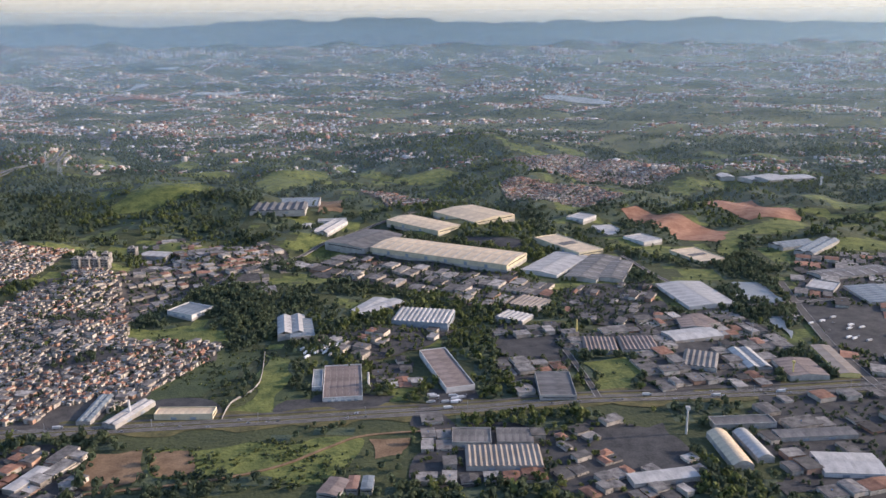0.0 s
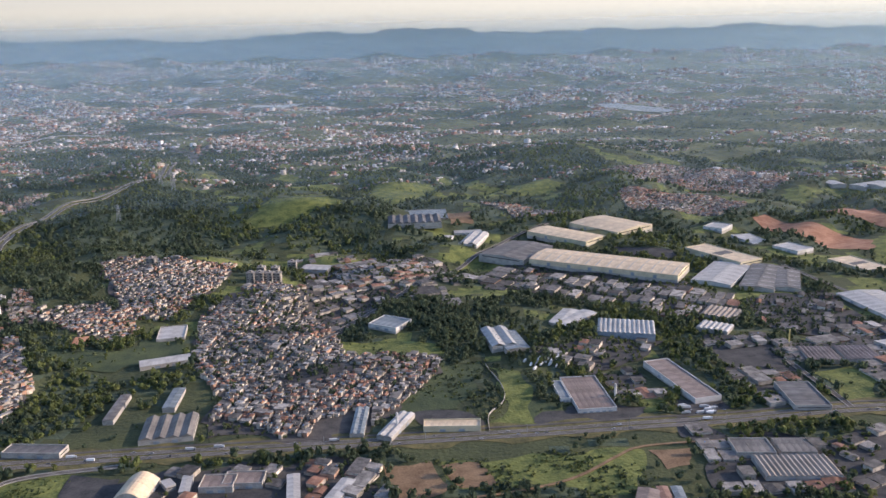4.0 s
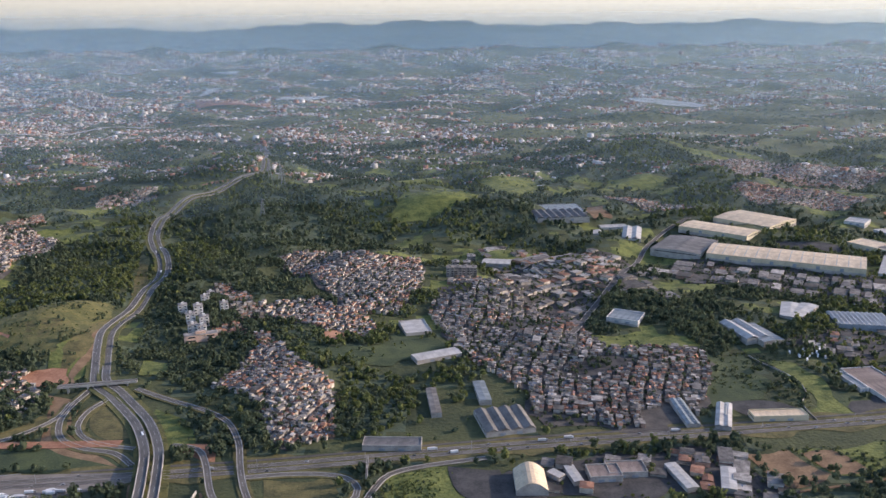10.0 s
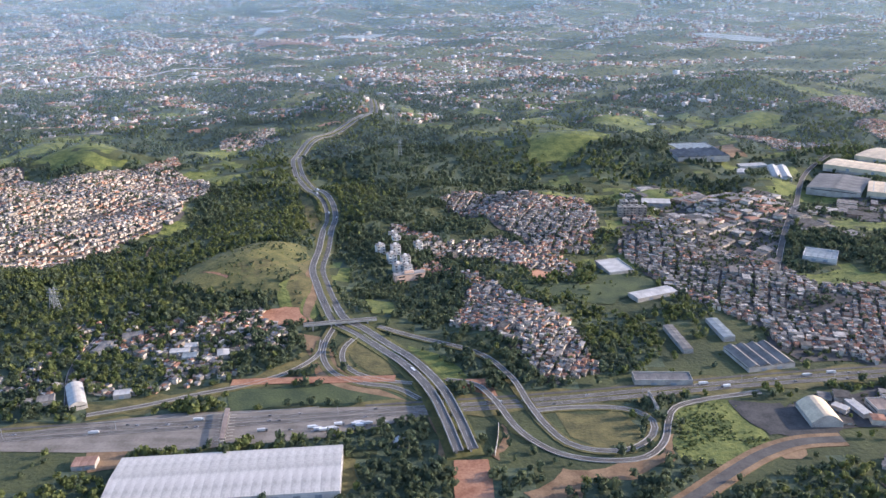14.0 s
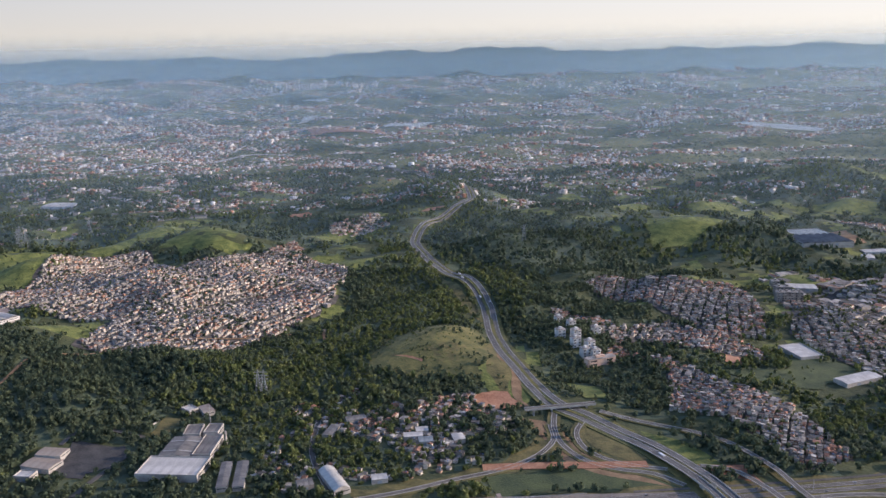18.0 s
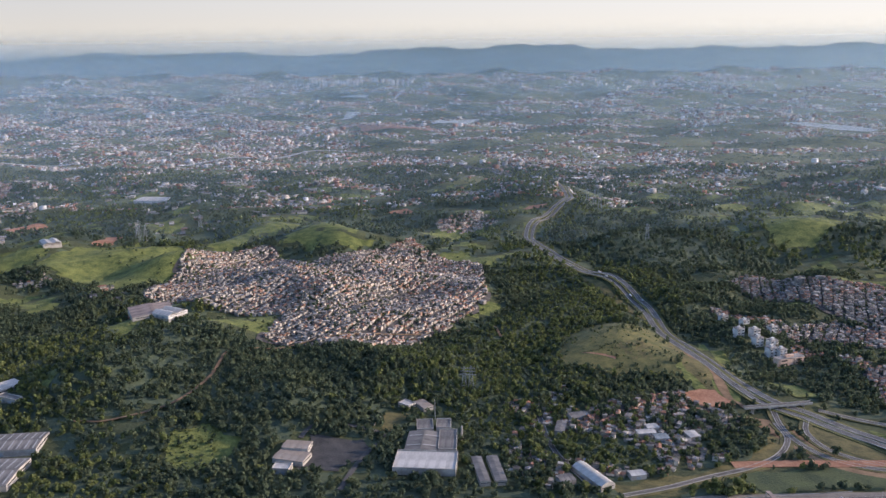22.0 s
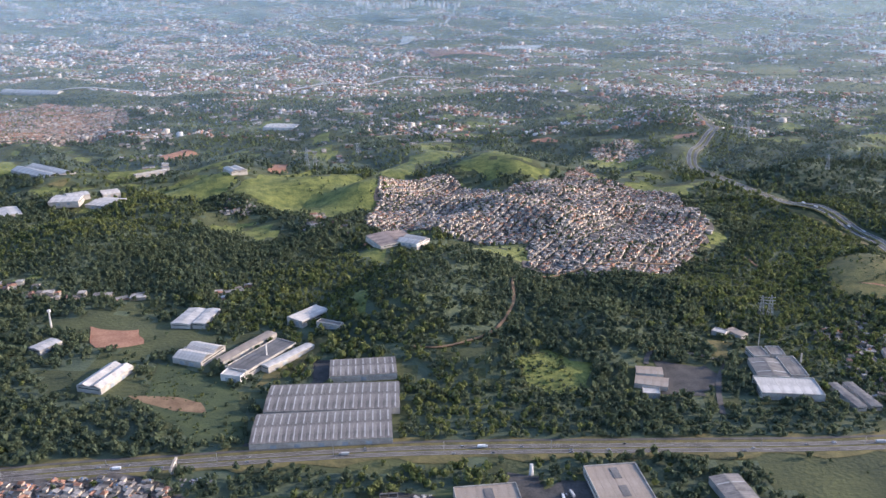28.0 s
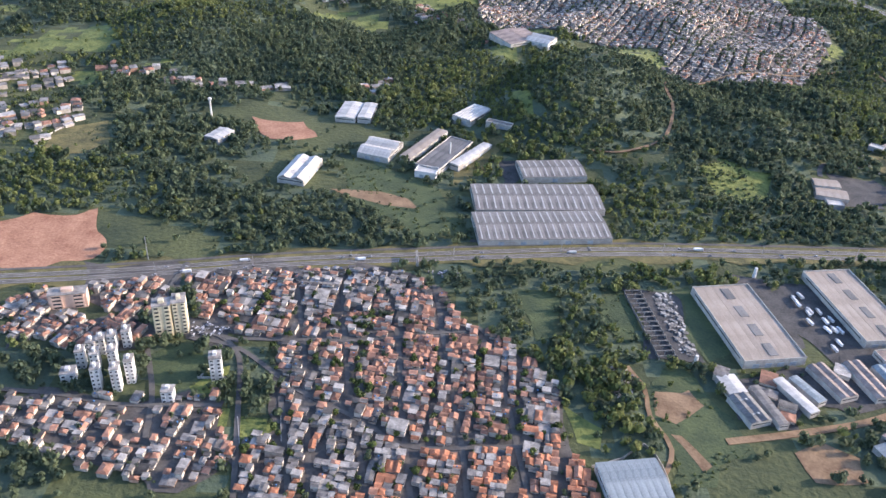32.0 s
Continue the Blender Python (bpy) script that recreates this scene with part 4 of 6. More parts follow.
shed(773.2, 784.8, 45.7, 29.4, -66.8, 2.8, "cream", "flat", "cream block with a light well", 0, 4, wall=CREAMWALL, monitors=1)
shed(875.3, 818.8, 20.2, 42.6, -69.9, 2.8, "blue", "twin", "blue-striped hall", 1, 4)
shed(894.1, 809.9, 18.0, 69.5, -41.9, 2.8, "blue", "twin", "blue-striped hall", 1, 6)
shed(930.3, 1216.2, 20.4, 31.5, 2.8, 2.8, "white", "gable", "white hall in a row on the far slope", 0, 3)
shed(978.6, 1205.1, 25.2, 62.3, -61.0, 2.8, "white", "gable", "white hall in a row on the far slope", 0, 3)
shed(1006.0, 1185.1, 32.1, 75.5, -75.2, 2.8, "white", "gable", "white hall in a row on the far slope", 0, 3)
shed(888.4, 725.9, 23.1, 72.4, -72.4, 2.8, "grey", "gable", "wide grey shed", 1, 8)
shed(886.1, 662.1, 43.0, 46.9, -88.5, 2.8, "blue", "gable", "wide blue-grey shed", 1, 8)
shed(525.7, 605.1, 41.0, 29.6, -9.8, 5, "white", "saw", "white saw-toothed factory hall with a dark side", 1, 12, wall=GATE)
shed(484.4, 633.1, 14.6, 35.4, -24.2, 2.8, "white", "gable", "white shed", 0, 4)
shed(440.7, 583.0, 37.1, 16.6, -76.3, 2.8, "blue", "gable", "pale grey shed with a bluish roof", 1, 4)
shed(482.5, 492.9, 22.6, 47.3, 7.6, 2.8, "brown", "flat", "brown flat-roofed store with white walls by the motorway", 0, 6, wall=WHITEWALL, gates=5)
shed(543.4, 514.1, 61.9, 17.5, -72.5, 2.8, "brown", "flat", "long brown-roofed depot with a pale parapet", 0, 8, wall=WHITEWALL)
shed(467.0, 496.0, 6.0, 26.0, 7.6, 2.0, "blue", "flat", "pale blue annexe beside the brown-roofed store", 0, 3, wall=WHITEWALL)
shed(607.8, 487.1, 34.0, 20.8, -89.7, 3, "dark", "flat", "dark flat-roofed hall", 0, 4)
shed(591.9, 610.4, 22.7, 17.5, -31.9, 2.8, "white", "saw", "small white saw-toothed hall", 0, 6)
shed(605.4, 642.5, 25.3, 25.7, -31.0, 2.8, "beige", "saw", "beige saw-toothed hall", 0, 7)
shed(685.7, 412.4, 34.1, 10.5, -85.4, 2.8, "cream", "arch", "cream vaulted shed", 0, 8)
shed(698.6, 416.5, 28.2, 8.4, -82.8, 2.8, "white", "arch", "white vaulted shed", 0, 8)
shed(737.8, 398.2, 20.0, 29.5, -93.2, 2.8, "white", "gable", WH, 0, 8, wall=WHITEWALL)
shed(646.9, 386.2, 9.2, 32.9, -77.0, 2.8, "white", "gable", "long white shed beside scrub", 0, 8)
shed(573.5, 404.0, 37.1, 21.0, 1.5, 2.8, "beige", "saw", "beige factory roof of many ridges", 0, 14)
shed(558.2, 424.0, 19.9, 16.0, 0.0, 2.8, "grey", "flat", "grey flat-roofed depot", 0, 5)
shed(580.3, 425.5, 18.5, 15.0, 0.0, 2.8, "grey", "gable", "grey depot", 0, 5)
shed(760.1, 513.1, 27.0, 23.7, -86.9, 2.8, "brown", "gable", "brown shed behind a yellow sign", 0, 6)
shed(786.1, 525.4, 47.0, 11.9, -91.4, 2.8, "beige", "gable", "yellow-walled shed", 0, 5, wall=YELLOW)
shed(710.8, 572.4, 18.8, 36.8, -73.1, 2.8, "white", "gable", "long white-roofed shed", 0, 7)
shed(717.7, 594.0, 19.0, 21.2, -92.6, 2.8, "brown", "gable", "brown shed", 0, 4)
shed(735.3, 530.7, 32.1, 15.0, -84.5, 2.8, "white", "twin", "striped white shed", 1, 5)
shed(701.7, 442.4, 33.5, 9.8, 5.1, 2.8, "dark", "flat", "long dark terrace of workshops", 0, 6)
shed(734.7, 429.4, 41.8, 8.8, 5.5, 2.8, "dark", "gable", "long dark shed with white eaves", 0, 6)
shed(350.1, 380.5, 7.1, 22.0, -16.5, 2.8, "white", "gable", "long pale shed", 0, 6)
shed(370.9, 450.5, 9.1, 31.7, -19.3, 2.8, "white", "twin", "white shed beside the motorway", 0, 6)
shed(402.2, 450.0, 31.7, 9.1, 1.8, 3, "cream", "flat", "low cream row of shop units", 0, 8, wall=CREAMWALL)
shed(494.9, 374.6, 10.3, 14.9, -16.9, 3, "brown", "gable", "workshop shed", 0, 4)
shed(503.2, 378.0, 5.1, 12.0, 0.0, 3, "red", "gable", "red-roofed shed", 0, 2)
shed(509.8, 378.0, 5.1, 12.0, 0.0, 3, "blue", "gable", "blue-roofed shed", 0, 2)
shed(251.6, 380.5, 15.7, 21.0, 0.0, 2.8, "cream", "arch", "cream barrel-vaulted hall", 0, 6, rise=4.2)
shed(274.0, 386.5, 16.3, 4.9, -78.9, 2.8, "white", "gable", "narrow white shed", 0, 4)
shed(301.4, 391.5, 19.6, 12.0, 2.9, 2.8, "brown", "flat", "brown low hall", 0, 4)
shed(327.4, 383.6, 24.5, 6.2, -77.9, 2.8, "white", "gable", "long white shed", 0, 6)
shed(243.5, 447.2, 28.9, 29.1, 12.0, 3, "grey", "saw", "grey saw-toothed factory with four ridges", 0, 4)
shed(202.6, 473.3, 36.2, 6.0, -83.5, 2.8, "grey", "gable", "narrow grey shed", 0, 4)
shed(232.5, 485.9, 29.2, 7.3, -83.7, 2.8, "blue", "gable", "narrow bluish shed", 0, 3)
shed(203.9, 548.3, 12.0, 33.6, -66.0, 2.8, "white", "gable", "white and blue sports hall", 0, 5)
shed(187.1, 607.5, 28.9, 20.0, -75.6, 2.8, "white", "flat", "white U-shaped school block", 0, 3)
shed(349.7, 456.1, 34.0, 7.7, -88.2, 2.8, "blue", "twin", "striped bluish shed", 1, 5)
shed(350.7, 619.6, 24.5, 22.6, -26.7, 2.8, "blue", "flat", "white building with blue trim", 0, 5, wall=WHITEWALL)
shed(432.5, 589.6, 37.9, 19.7, -77.5, 2.8, "white", "twin", "white-grey works", 1, 5)
shed(490.5, 629.0, 13.2, 42.5, -43.1, 2.8, "white", "gable", "white shed with a long canopy", 0, 4)
shed(261.7, 795.9, 27.8, 17.1, -10.3, 2.8, "white", "gable", "white shed in the district", 0, 4)
shed(180.7, 420.5, 31.9, 10.0, -1.8, 3, "dark", "flat", "low grey hall behind trees", 0, 5)
shed(407.0, 949.0, 32.0, 14.0, 8.0, 2.8, "white", "gable", "white block of a hillside works", 0, 3, wall=WHITEWALL)
shed(414.0, 882.0, 20.0, 56.0, -14.0, 2.8, "white", "twin", "white striped hall of a hillside works", 1, 5, wall=WHITEWALL)
shed(384.0, 914.0, 12.0, 20.0, -10.0, 2.8, "white", "gable", "small white shed of a hillside works", 0, 3, wall=WHITEWALL)
shed(-113.0, 342.0, 11.0, 8.0, 8.0, 2.6, "red", "gable", "small orange tile-roofed house beside the toll plaza", 0, 3)
shed(265.1, 386.5, 8.0, 4.7, -49.0, 3, "white", "gable", "small white shed", 0, 3)
shed(289.5, 387.8, 16.5, 12.5, 3.5, 3, "brown", "flat", "brown low hall", 0, 4)
shed(-755.4, 1352.3, 54.4, 44.9, -6.3, 4, "white", "gable", "white square distribution shed", 0, 5, wall=WHITEWALL)
shed(-879.0, 835.0, 31.6, 32.7, 11.0, 4, "white", "gable", "pale industrial hall", 0, 5)
shed(-839.7, 844.2, 29.4, 34.5, -13.8, 4, "white", "gable", "pale industrial hall", 0, 5)
shed(-982.7, 985.0, 82.6, 40.0, -33.0, 2.8, "white", "twin", "white industrial roofs", 1, 8)
shed(-929.5, 804.7, 21.3, 38.5, 37.7, 2.8, "white", "gable", "pale industrial hall", 0, 4)
shed(-849.5, 1003.3, 45.8, 8.1, 46.1, 4, "white", "flat", "long pale hall", 0, 4)
shed(-1415.1, 1786.2, 148.5, 29.1, -12.4, 2.8, "white", "arch", "very long white hall", 0, 10)

shed(-505.0, 688.8, 36.5, 36.7, -61.3, 3, "brown", "gable", "brown-roofed hall below the crowded hill", 0, 4)
shed(-484.5, 678.7, 21.4, 21.9, -27.8, 3, "white", "twin", "white works hall below the crowded hill", 1, 5, wall=WHITEWALL)
shed(-874.8, 850.4, 23.4, 18.5, 36.7, 3, "white", "gable", "pale industrial hall in a row", 0, 4)
shed(-849.5, 877.4, 19.3, 19.1, 34.7, 3, "white", "twin", "pale industrial hall in a row", 1, 4)
shed(-713.5, 917.7, 19.5, 27.0, 38.0, 3, "white", "twin", "small white hall on the green slope", 1, 3)
shed(644.7, 554.0, 21.7, 25.1, -2.6, 2.8, "brown", "saw", "brown ridged workshop hall", 0, 8)
shed(669.9, 554.5, 23.6, 25.0, 0.0, 2.8, "brown", "saw", "brown ridged workshop hall", 0, 8)
shed(703.1, 526.1, 21.0, 26.7, -19.5, 2.8, "grey", "saw", "grey jumbled factory hall with vents", 0, 6)
shed(724.3, 600.6, 22.6, 17.0, -68.3, 2.8, "brown", "gable", "weathered brown hall among yards", 0, 4)
shed(846.6, 684.8, 21.1, 26.4, -34.7, 2.8, "white", "flat", "low pale depot beside the avenue", 0, 4)


# the roofless ruin: frames of beams on posts
def ruin(x, y, w, d, ang, h):
    top = tagged(new("roofless_shed"), "roofless concrete frame of a shed with debris", "building")
    top.matrix_world = pose(x, y, 0.2, 0, 0, ang)
    for i in range(15):
        k = Pile(OLDCONCRETE)
        q = -d / 2 + i * d / 14
        k.box(0, q, h - 0.5, w, 0.45, 0.5)
        for s in (-1, 0, 1):
            k.box(s * w / 2, q, 0, 0.5, 0.5, h - 0.5)
        part("portal_frame", k, top)
    for s in (-1, 1):
        k = Pile(OLDCONCRETE)
        k.box(s * w / 2, 0, 0, 0.3, d, h * 0.6)
        part("side_wall", k, top)
    claim(rect_poly(x, y, w, d, ang, 1), 4)


ruin(-466.5, 283.0, 8.5, 52.0, 7.5, 2.4)


def rubble(poly, count, low, high, label):
    """Broken blocks and slabs strewn over a yard."""
    k = Pile(OLDCONCRETE, CONCRETE)
    for x, y in zip(*in_poly(poly, count)):
        w = rng.uniform(low, high)
        k.box(x, y, float(height(x, y)) + 0.1, w, w * rng.uniform(0.3, 0.9), w * rng.uniform(0.15, 0.5), rng.uniform(0, 3.1), int(rng.random() < 0.25))
    stuff("rubble", k, label, "rubble")


rubble([(-460, 310), (-450, 311), (-448, 262), (-455, 258)], 260, 0.5, 2.2, "broken concrete debris over a demolished yard")
rubble([(-498, 247), (-484, 252), (-478, 238), (-490, 228)], 160, 0.4, 1.6, "pale heaps of rubble beside the trees")


# ---- towers and blocks of flats ----
def flats(x, y, w, d, ang, h, wall, label, floors=None, name="apartment_block"):
    z = float(height(x, y))
    top = tagged(new(name), label, "building")
    top.matrix_world = pose(x, y, z - 0.3, 0, 0, ang)
    k = Pile(wall)
    k.box(0, 0, 0, w, d, h + 0.3)
    k.box(w * 0.28, 0, 0.01, w * 0.3, d + 0.7, h + 0.1)
    k.box(-w * 0.28, 0, 0.01, w * 0.3, d + 0.7, h + 0.1)
    part("wall", k, top)
    k = Pile(SLAB)
    k.box(0, 0, h + 0.3, w + 0.3, d + 0.9, 0.3)
    part("roof", k, top)
    k = Pile(wall)
    k.box(0, 0, h + 0.6, w * 0.3, d * 0.4, 1.5)
    part("lift_house", k, top)
    floors = floors or max(2, int(h / 1.9))
    for s in (-1, 1):
        for i in range(floors):
            for q in (-0.28, 0.28):
                k = Pile(DARKGLASS)
                k.box(q * w, s * (d / 2 + 0.35), 0.3 + (i + 0.3) * h / floors, w * 0.22, 0.1, h / floors * 0.4)
                part("window", k, top)
    claim(rect_poly(x, y, w, d, ang, 1.5), 4)


flats(-694.6, 260.5, 8, 6, 14, 17, CREAMWALL, "tall cream apartment tower with a flat roof")
flats(-687.6, 263.4, 6, 7, 14, 17.6, CREAMWALL, "cream wing of the tall apartment tower")
flats(-664.0, 232.0, 5, 5, 12, 12, WHITEWALL, "slender white apartment tower on a green lot")
for a, b, h in ((-711.4, 222.5, 11), (-703.0, 222.0, 12), (-699.0, 227.5, 12), (-722.9, 235.5, 9), (-716.4, 234.5, 9), (-709.6, 236.6, 9.5), (-721.2, 243.0, 8), (-717.6, 245.2, 8.5), (-713.6, 247.6, 8.5), (-708.4, 250.6, 9)):
    flats(a, b, 3.6, 4.4, 12, h, WHITEWALL, "white apartment tower in a dense group")
flats(-745.0, 278.0, 17, 6, 14, 8, SALMON, "salmon slab block of flats by the motorway")
flats(-680.2, 216.5, 5, 4, 5, 6, WHITEWALL, "small white tower house with flat roof")
flats(-724.8, 226.0, 6, 5, 12, 5, WHITEWALL, "low white plastered block of flats")
for a, b in ((3.1, 631.0), (13.5, 616.0), (15.5, 630.0), (24.4, 614.0), (19.2, 601.0), (26.4, 600.0)):
    flats(a, b, 7, 6, 20, 7.2, WHITEWALL, "white apartment tower in a hillside cluster")
for a, b in ((14.6, 653.0), (8.4, 690.0), (33.3, 640.0)):
    flats(a, b, 6.5, 5.5, 20, 7, WHITEWALL, "white apartment tower in a hillside cluster")
flats(28.7, 589.0, 24, 6, 20, 5.5, SALMON, "long salmon and white block of flats")
for a, b in ((215.3, 730.0), (222.6, 733.0), (229.8, 736.0), (236.3, 740.0), (220.4, 747.0), (231.2, 755.0)):
    flats(a, b, 7, 7, 0, 9, SLAB, "grey apartment block of several storeys")
for a, b in ((107.3, 777.0), (236.8, 800.0)):
    flats(a, b, 8, 7, 0, 9, SLAB, "grey apartment block of several storeys")

# ---- small houses ----
HOUSE_FACES = [(0, 1, 5, 4), (1, 2, 6, 5), (2, 3, 7, 6), (3, 0, 4, 7)]


def house_solid(w, d, h, rise, over, kind):
    """Walls and roof of a small house round its own middle; wall and roof apart."""
    v = [(a * w / 2, b * d / 2, e) for e in (0, h) for a, b in ((-1, -1), (1, -1), (1, 1), (-1, 1))]
    W, D = w / 2 + over, d / 2 + over
    if kind == 0:  # gable
        r = [(-W, -D, h - 0.1), (W, -D, h - 0.1), (W, D, h - 0.1), (-W, D, h - 0.1), (-W, 0, h + rise), (W, 0, h + rise)]
        rf = [(0, 1, 5, 4), (2, 3, 4, 5), (1, 2, 5), (3, 0, 4)]
    elif kind == 1:  # hip
        r = [(-W, -D, h - 0.1), (W, -D, h - 0.1), (W, D, h - 0.1), (-W, D, h - 0.1), (-W * 0.35, 0, h + rise), (W * 0.35, 0, h + rise)]
        rf = [(0, 1, 5, 4), (2, 3, 4, 5), (1, 2, 5), (3, 0, 4)]
    else:  # lean-to or slab
        r = [(-W, -D, h), (W, -D, h), (W, D, h + rise * 0.5), (-W, D, h + rise * 0.5), (-W, -D, h + 0.2), (W, -D, h + 0.2), (W, D, h + rise * 0.5 + 0.2), (-W, D, h + rise * 0.5 + 0.2)]
        rf = BOXFACES[:5]
    return v, HOUSE_FACES, r, rf


def place(v, x, y, z, ang):
    c, s = math.cos(ang), math.sin(ang)
    return [(x + c * a - s * b, y + s * a + c * b, z + e) for a, b, e in v]


HOUSES = []
SINGLE = []


def town(name, poly, ang, label, kinds, lot=(5.2, 6.0), block=(38, 15), gap=2.6, fill=0.93, tall=0.3, wilds=0.0, pave=LOT, single=False, grid=True, halls=0.03):
    """Rows of small houses, back to back in blocks between streets. kinds: shares of clay tile, fibre cement and flat slab roofs."""
    if name == "villas":
        claim(poly, 3, (0, 1, 2))
    if pave:
        patch("town_floor", poly, pave, "trodden earth and pavement between houses", "ground", 3, 1.5)
    if lot[0] < 6 and not single:
        lot, block, gap = (lot[0] * 0.53, lot[1] * 0.53), (block[0] * 0.85, block[1] * 0.66), gap * 0.6
    ca, sa = math.cos(radians(ang)), math.sin(radians(ang))
    px, py = np.array([p[0] for p in poly]), np.array([p[1] for p in poly])
    u, v = px * ca + py * sa, -px * sa + py * ca
    pile = Pile(HOUSEWALL, TILES, FIBRE, SLAB, DARKGLASS, TANK, BLOCKWALL)
    out = []
    uu = u.min()
    while uu < u.max():
        vv = v.min()
        while vv < v.max():
            bu, bv = block
            row_u = uu
            while row_u < uu + bu - gap:
                w = rng.uniform(0.65, 1.35) * lot[0] * (1.9 if rng.random() < 0.08 else 1.0)
                depth = 0
                while depth < bv - gap:
                    d = rng.uniform(0.7, 1.15) * lot[1]
                    if depth + d > bv - gap + 1.0:
                        break
                    cu, cv = row_u + w / 2, vv + depth + d / 2
                    x, y = cu * ca - cv * sa, cu * sa + cv * ca
                    jit = rng.uniform(-0.3, 0.3, 2)
                    out.append((x + jit[0], y + jit[1], w * rng.uniform(0.8, 0.97), d * rng.uniform(0.78, 0.96)))
                    depth += d
                row_u += w
            vv += bv
        uu += bu
    xy = np.array([o[:2] for o in out])
    bend = 3.5 if not single else 2.0
    xy = xy + bend * np.stack([np.sin(xy[:, 1] / 29 + 1.3 * np.sin(xy[:, 0] / 47)), np.sin(xy[:, 0] / 33 + 1.7 * np.sin(xy[:, 1] / 41))], -1)
    ok = inside(poly, xy[:, 0], xy[:, 1]) & (rng.random(len(xy)) < fill)
    if wilds:
        ok &= np.sin(xy[:, 0] / 17 + 1.7 * np.sin(xy[:, 1] / 23)) + np.sin(xy[:, 1] / 13 + 2) > wilds
    cells = land(xy[:, 0], xy[:, 1])
    ok &= cells != 4
    size = np.array([o[2:] for o in out])
    for k in rng.permutation(np.where(ok)[0])[:int(halls * ok.sum())]:  # a few large roofs among the small ones
        if ok[k]:
            ok &= np.hypot(*(xy - xy[k]).T) > 1.35 * lot[0]
            ok[k], size[k] = True, size[k] * rng.uniform(1.6, 2.5, 2)
    for k in np.where(ok)[0]:
        (x, y), (w, d) = xy[k], size[k]
        hall = w * d > 2.5 * lot[0] * lot[1]
        a = radians(ang + rng.normal(0, 2.5 if grid else 12))
        h = rng.uniform(1.3, 1.9) + (rng.uniform(0.9, 1.6) if rng.random() < tall else 0)
        lean = math.sin(x / 23 + 1.4 * math.sin(y / 31)) + math.sin(y / 19 + 1.2 * math.sin(x / 37))
        share = np.array(kinds) * (1 + 0.55 * lean, 1 - 0.3 * lean, 1 - 0.2 * lean)
        roof = int(rng.choice(3, p=share.clip(0.02) / share.clip(0.02).sum())) if not hall else int(rng.choice((1, 1, 2)))
        form = (int(rng.integers(0, 2)) if roof == 0 else (0 if roof == 1 and rng.random() < 0.5 else 2))
        if rng.random() < 0.5:
            w, d, a = d, w, a + math.pi / 2
        HOUSES.append((x, y))
        if single and len(SINGLE) < 290 and y < 250 and rng.random() < 0.8:
            SINGLE.append((x, y, w, d, a, h, roof, form))
            continue
        z = float(height(x, y)) - 0.2
        V, F, R, RF = house_solid(w, d, h + 0.2, rng.uniform(0.4, 0.8) if roof == 0 else rng.uniform(0.1, 0.5), 0.22, form)
        pile.solid(place(V, x, y, z, a), F, 6 if rng.random() < 0.14 else 0)
        pile.solid(place(R, x, y, z, a), RF, 1 + roof)
        if rng.random() < 0.12:
            pile.box(x + rng.uniform(-0.6, 0.6), y + rng.uniform(-0.6, 0.6), z + h + 0.5, 0.5, 0.5, 0.5, a, 5)
        if y < 420:
            for q in (-0.27, 0.27):
                c, s = math.cos(a), math.sin(a)
                pile.box(x + c * q * w + s * (d / 2 + 0.02), y + s * q * w - c * (d / 2 + 0.02), z + 0.8, 0.5, 0.1, 0.55, a, 4)
    if pile.f:
        stuff(name, pile, label, "houses")


RED, MIXED, GREYISH = (0.60, 0.23, 0.17), (0.34, 0.38, 0.28), (0.16, 0.44, 0.40)
town("suburb_houses", [(-698, 305), (-676, 317), (-641, 316), (-609, 317), (-590, 302), (-568, 303), (-556, 276), (-538, 266), (-523, 246), (-513, 227), (-520, 215), (-515, 196), (-506, 175), (-520, 158), (-641, 156), (-650, 190), (-634, 200), (-636, 226), (-645, 255), (-661, 260), (-680, 270)], 82, "terracotta-roofed small houses in tight rows", RED, (2.9, 3.5), (58, 18.5), 2.4, 0.93, 0.25, single=True)
town("suburb_houses", [(-778, 276), (-759, 289), (-730, 264), (-715, 272), (-698, 252), (-714, 247), (-733, 245), (-751, 252), (-764, 247)], 70, "mixed small houses near the white towers", RED, (5.2, 6.2), (40, 17), 3.4, 0.85, 0.3)
town("suburb_houses", [(-752, 312), (-704, 316), (-701, 280), (-716, 262), (-738, 288)], 74, "mixed houses and sheds beside the motorway", MIXED, (5.2, 6.2), (40, 17), 3.4, 0.85, 0.3)
town("suburb_houses", [(-749, 215), (-720, 217), (-689, 216), (-658, 221), (-647, 181), (-661, 172), (-688, 173), (-723, 185), (-752, 196)], 84, "scattered small houses with gardens", MIXED, (5.2, 6.2), (40, 18), 4.0, 0.62, 0.25)
town("suburb_houses", [(-690, 318), (-652, 323), (-595, 320), (-578, 311), (-573, 298), (-681, 295)], 78, "terracotta-roofed houses by the motorway", RED, (5.0, 6.0), (44, 17), 3.4, 0.9)
town("hill_houses", [(-538, 747), (-535, 842), (-543, 969), (-462, 958), (-402, 887), (-308, 981), (-203, 871), (-200, 742), (-240, 669), (-285, 603), (-340, 595), (-386, 612), (-379, 675), (-458, 699)], 60, "dense unplastered houses packed over a hill", (0.15, 0.37, 0.48), (4.6, 5.2), (60, 16), 4.6, 0.9, 0.45)
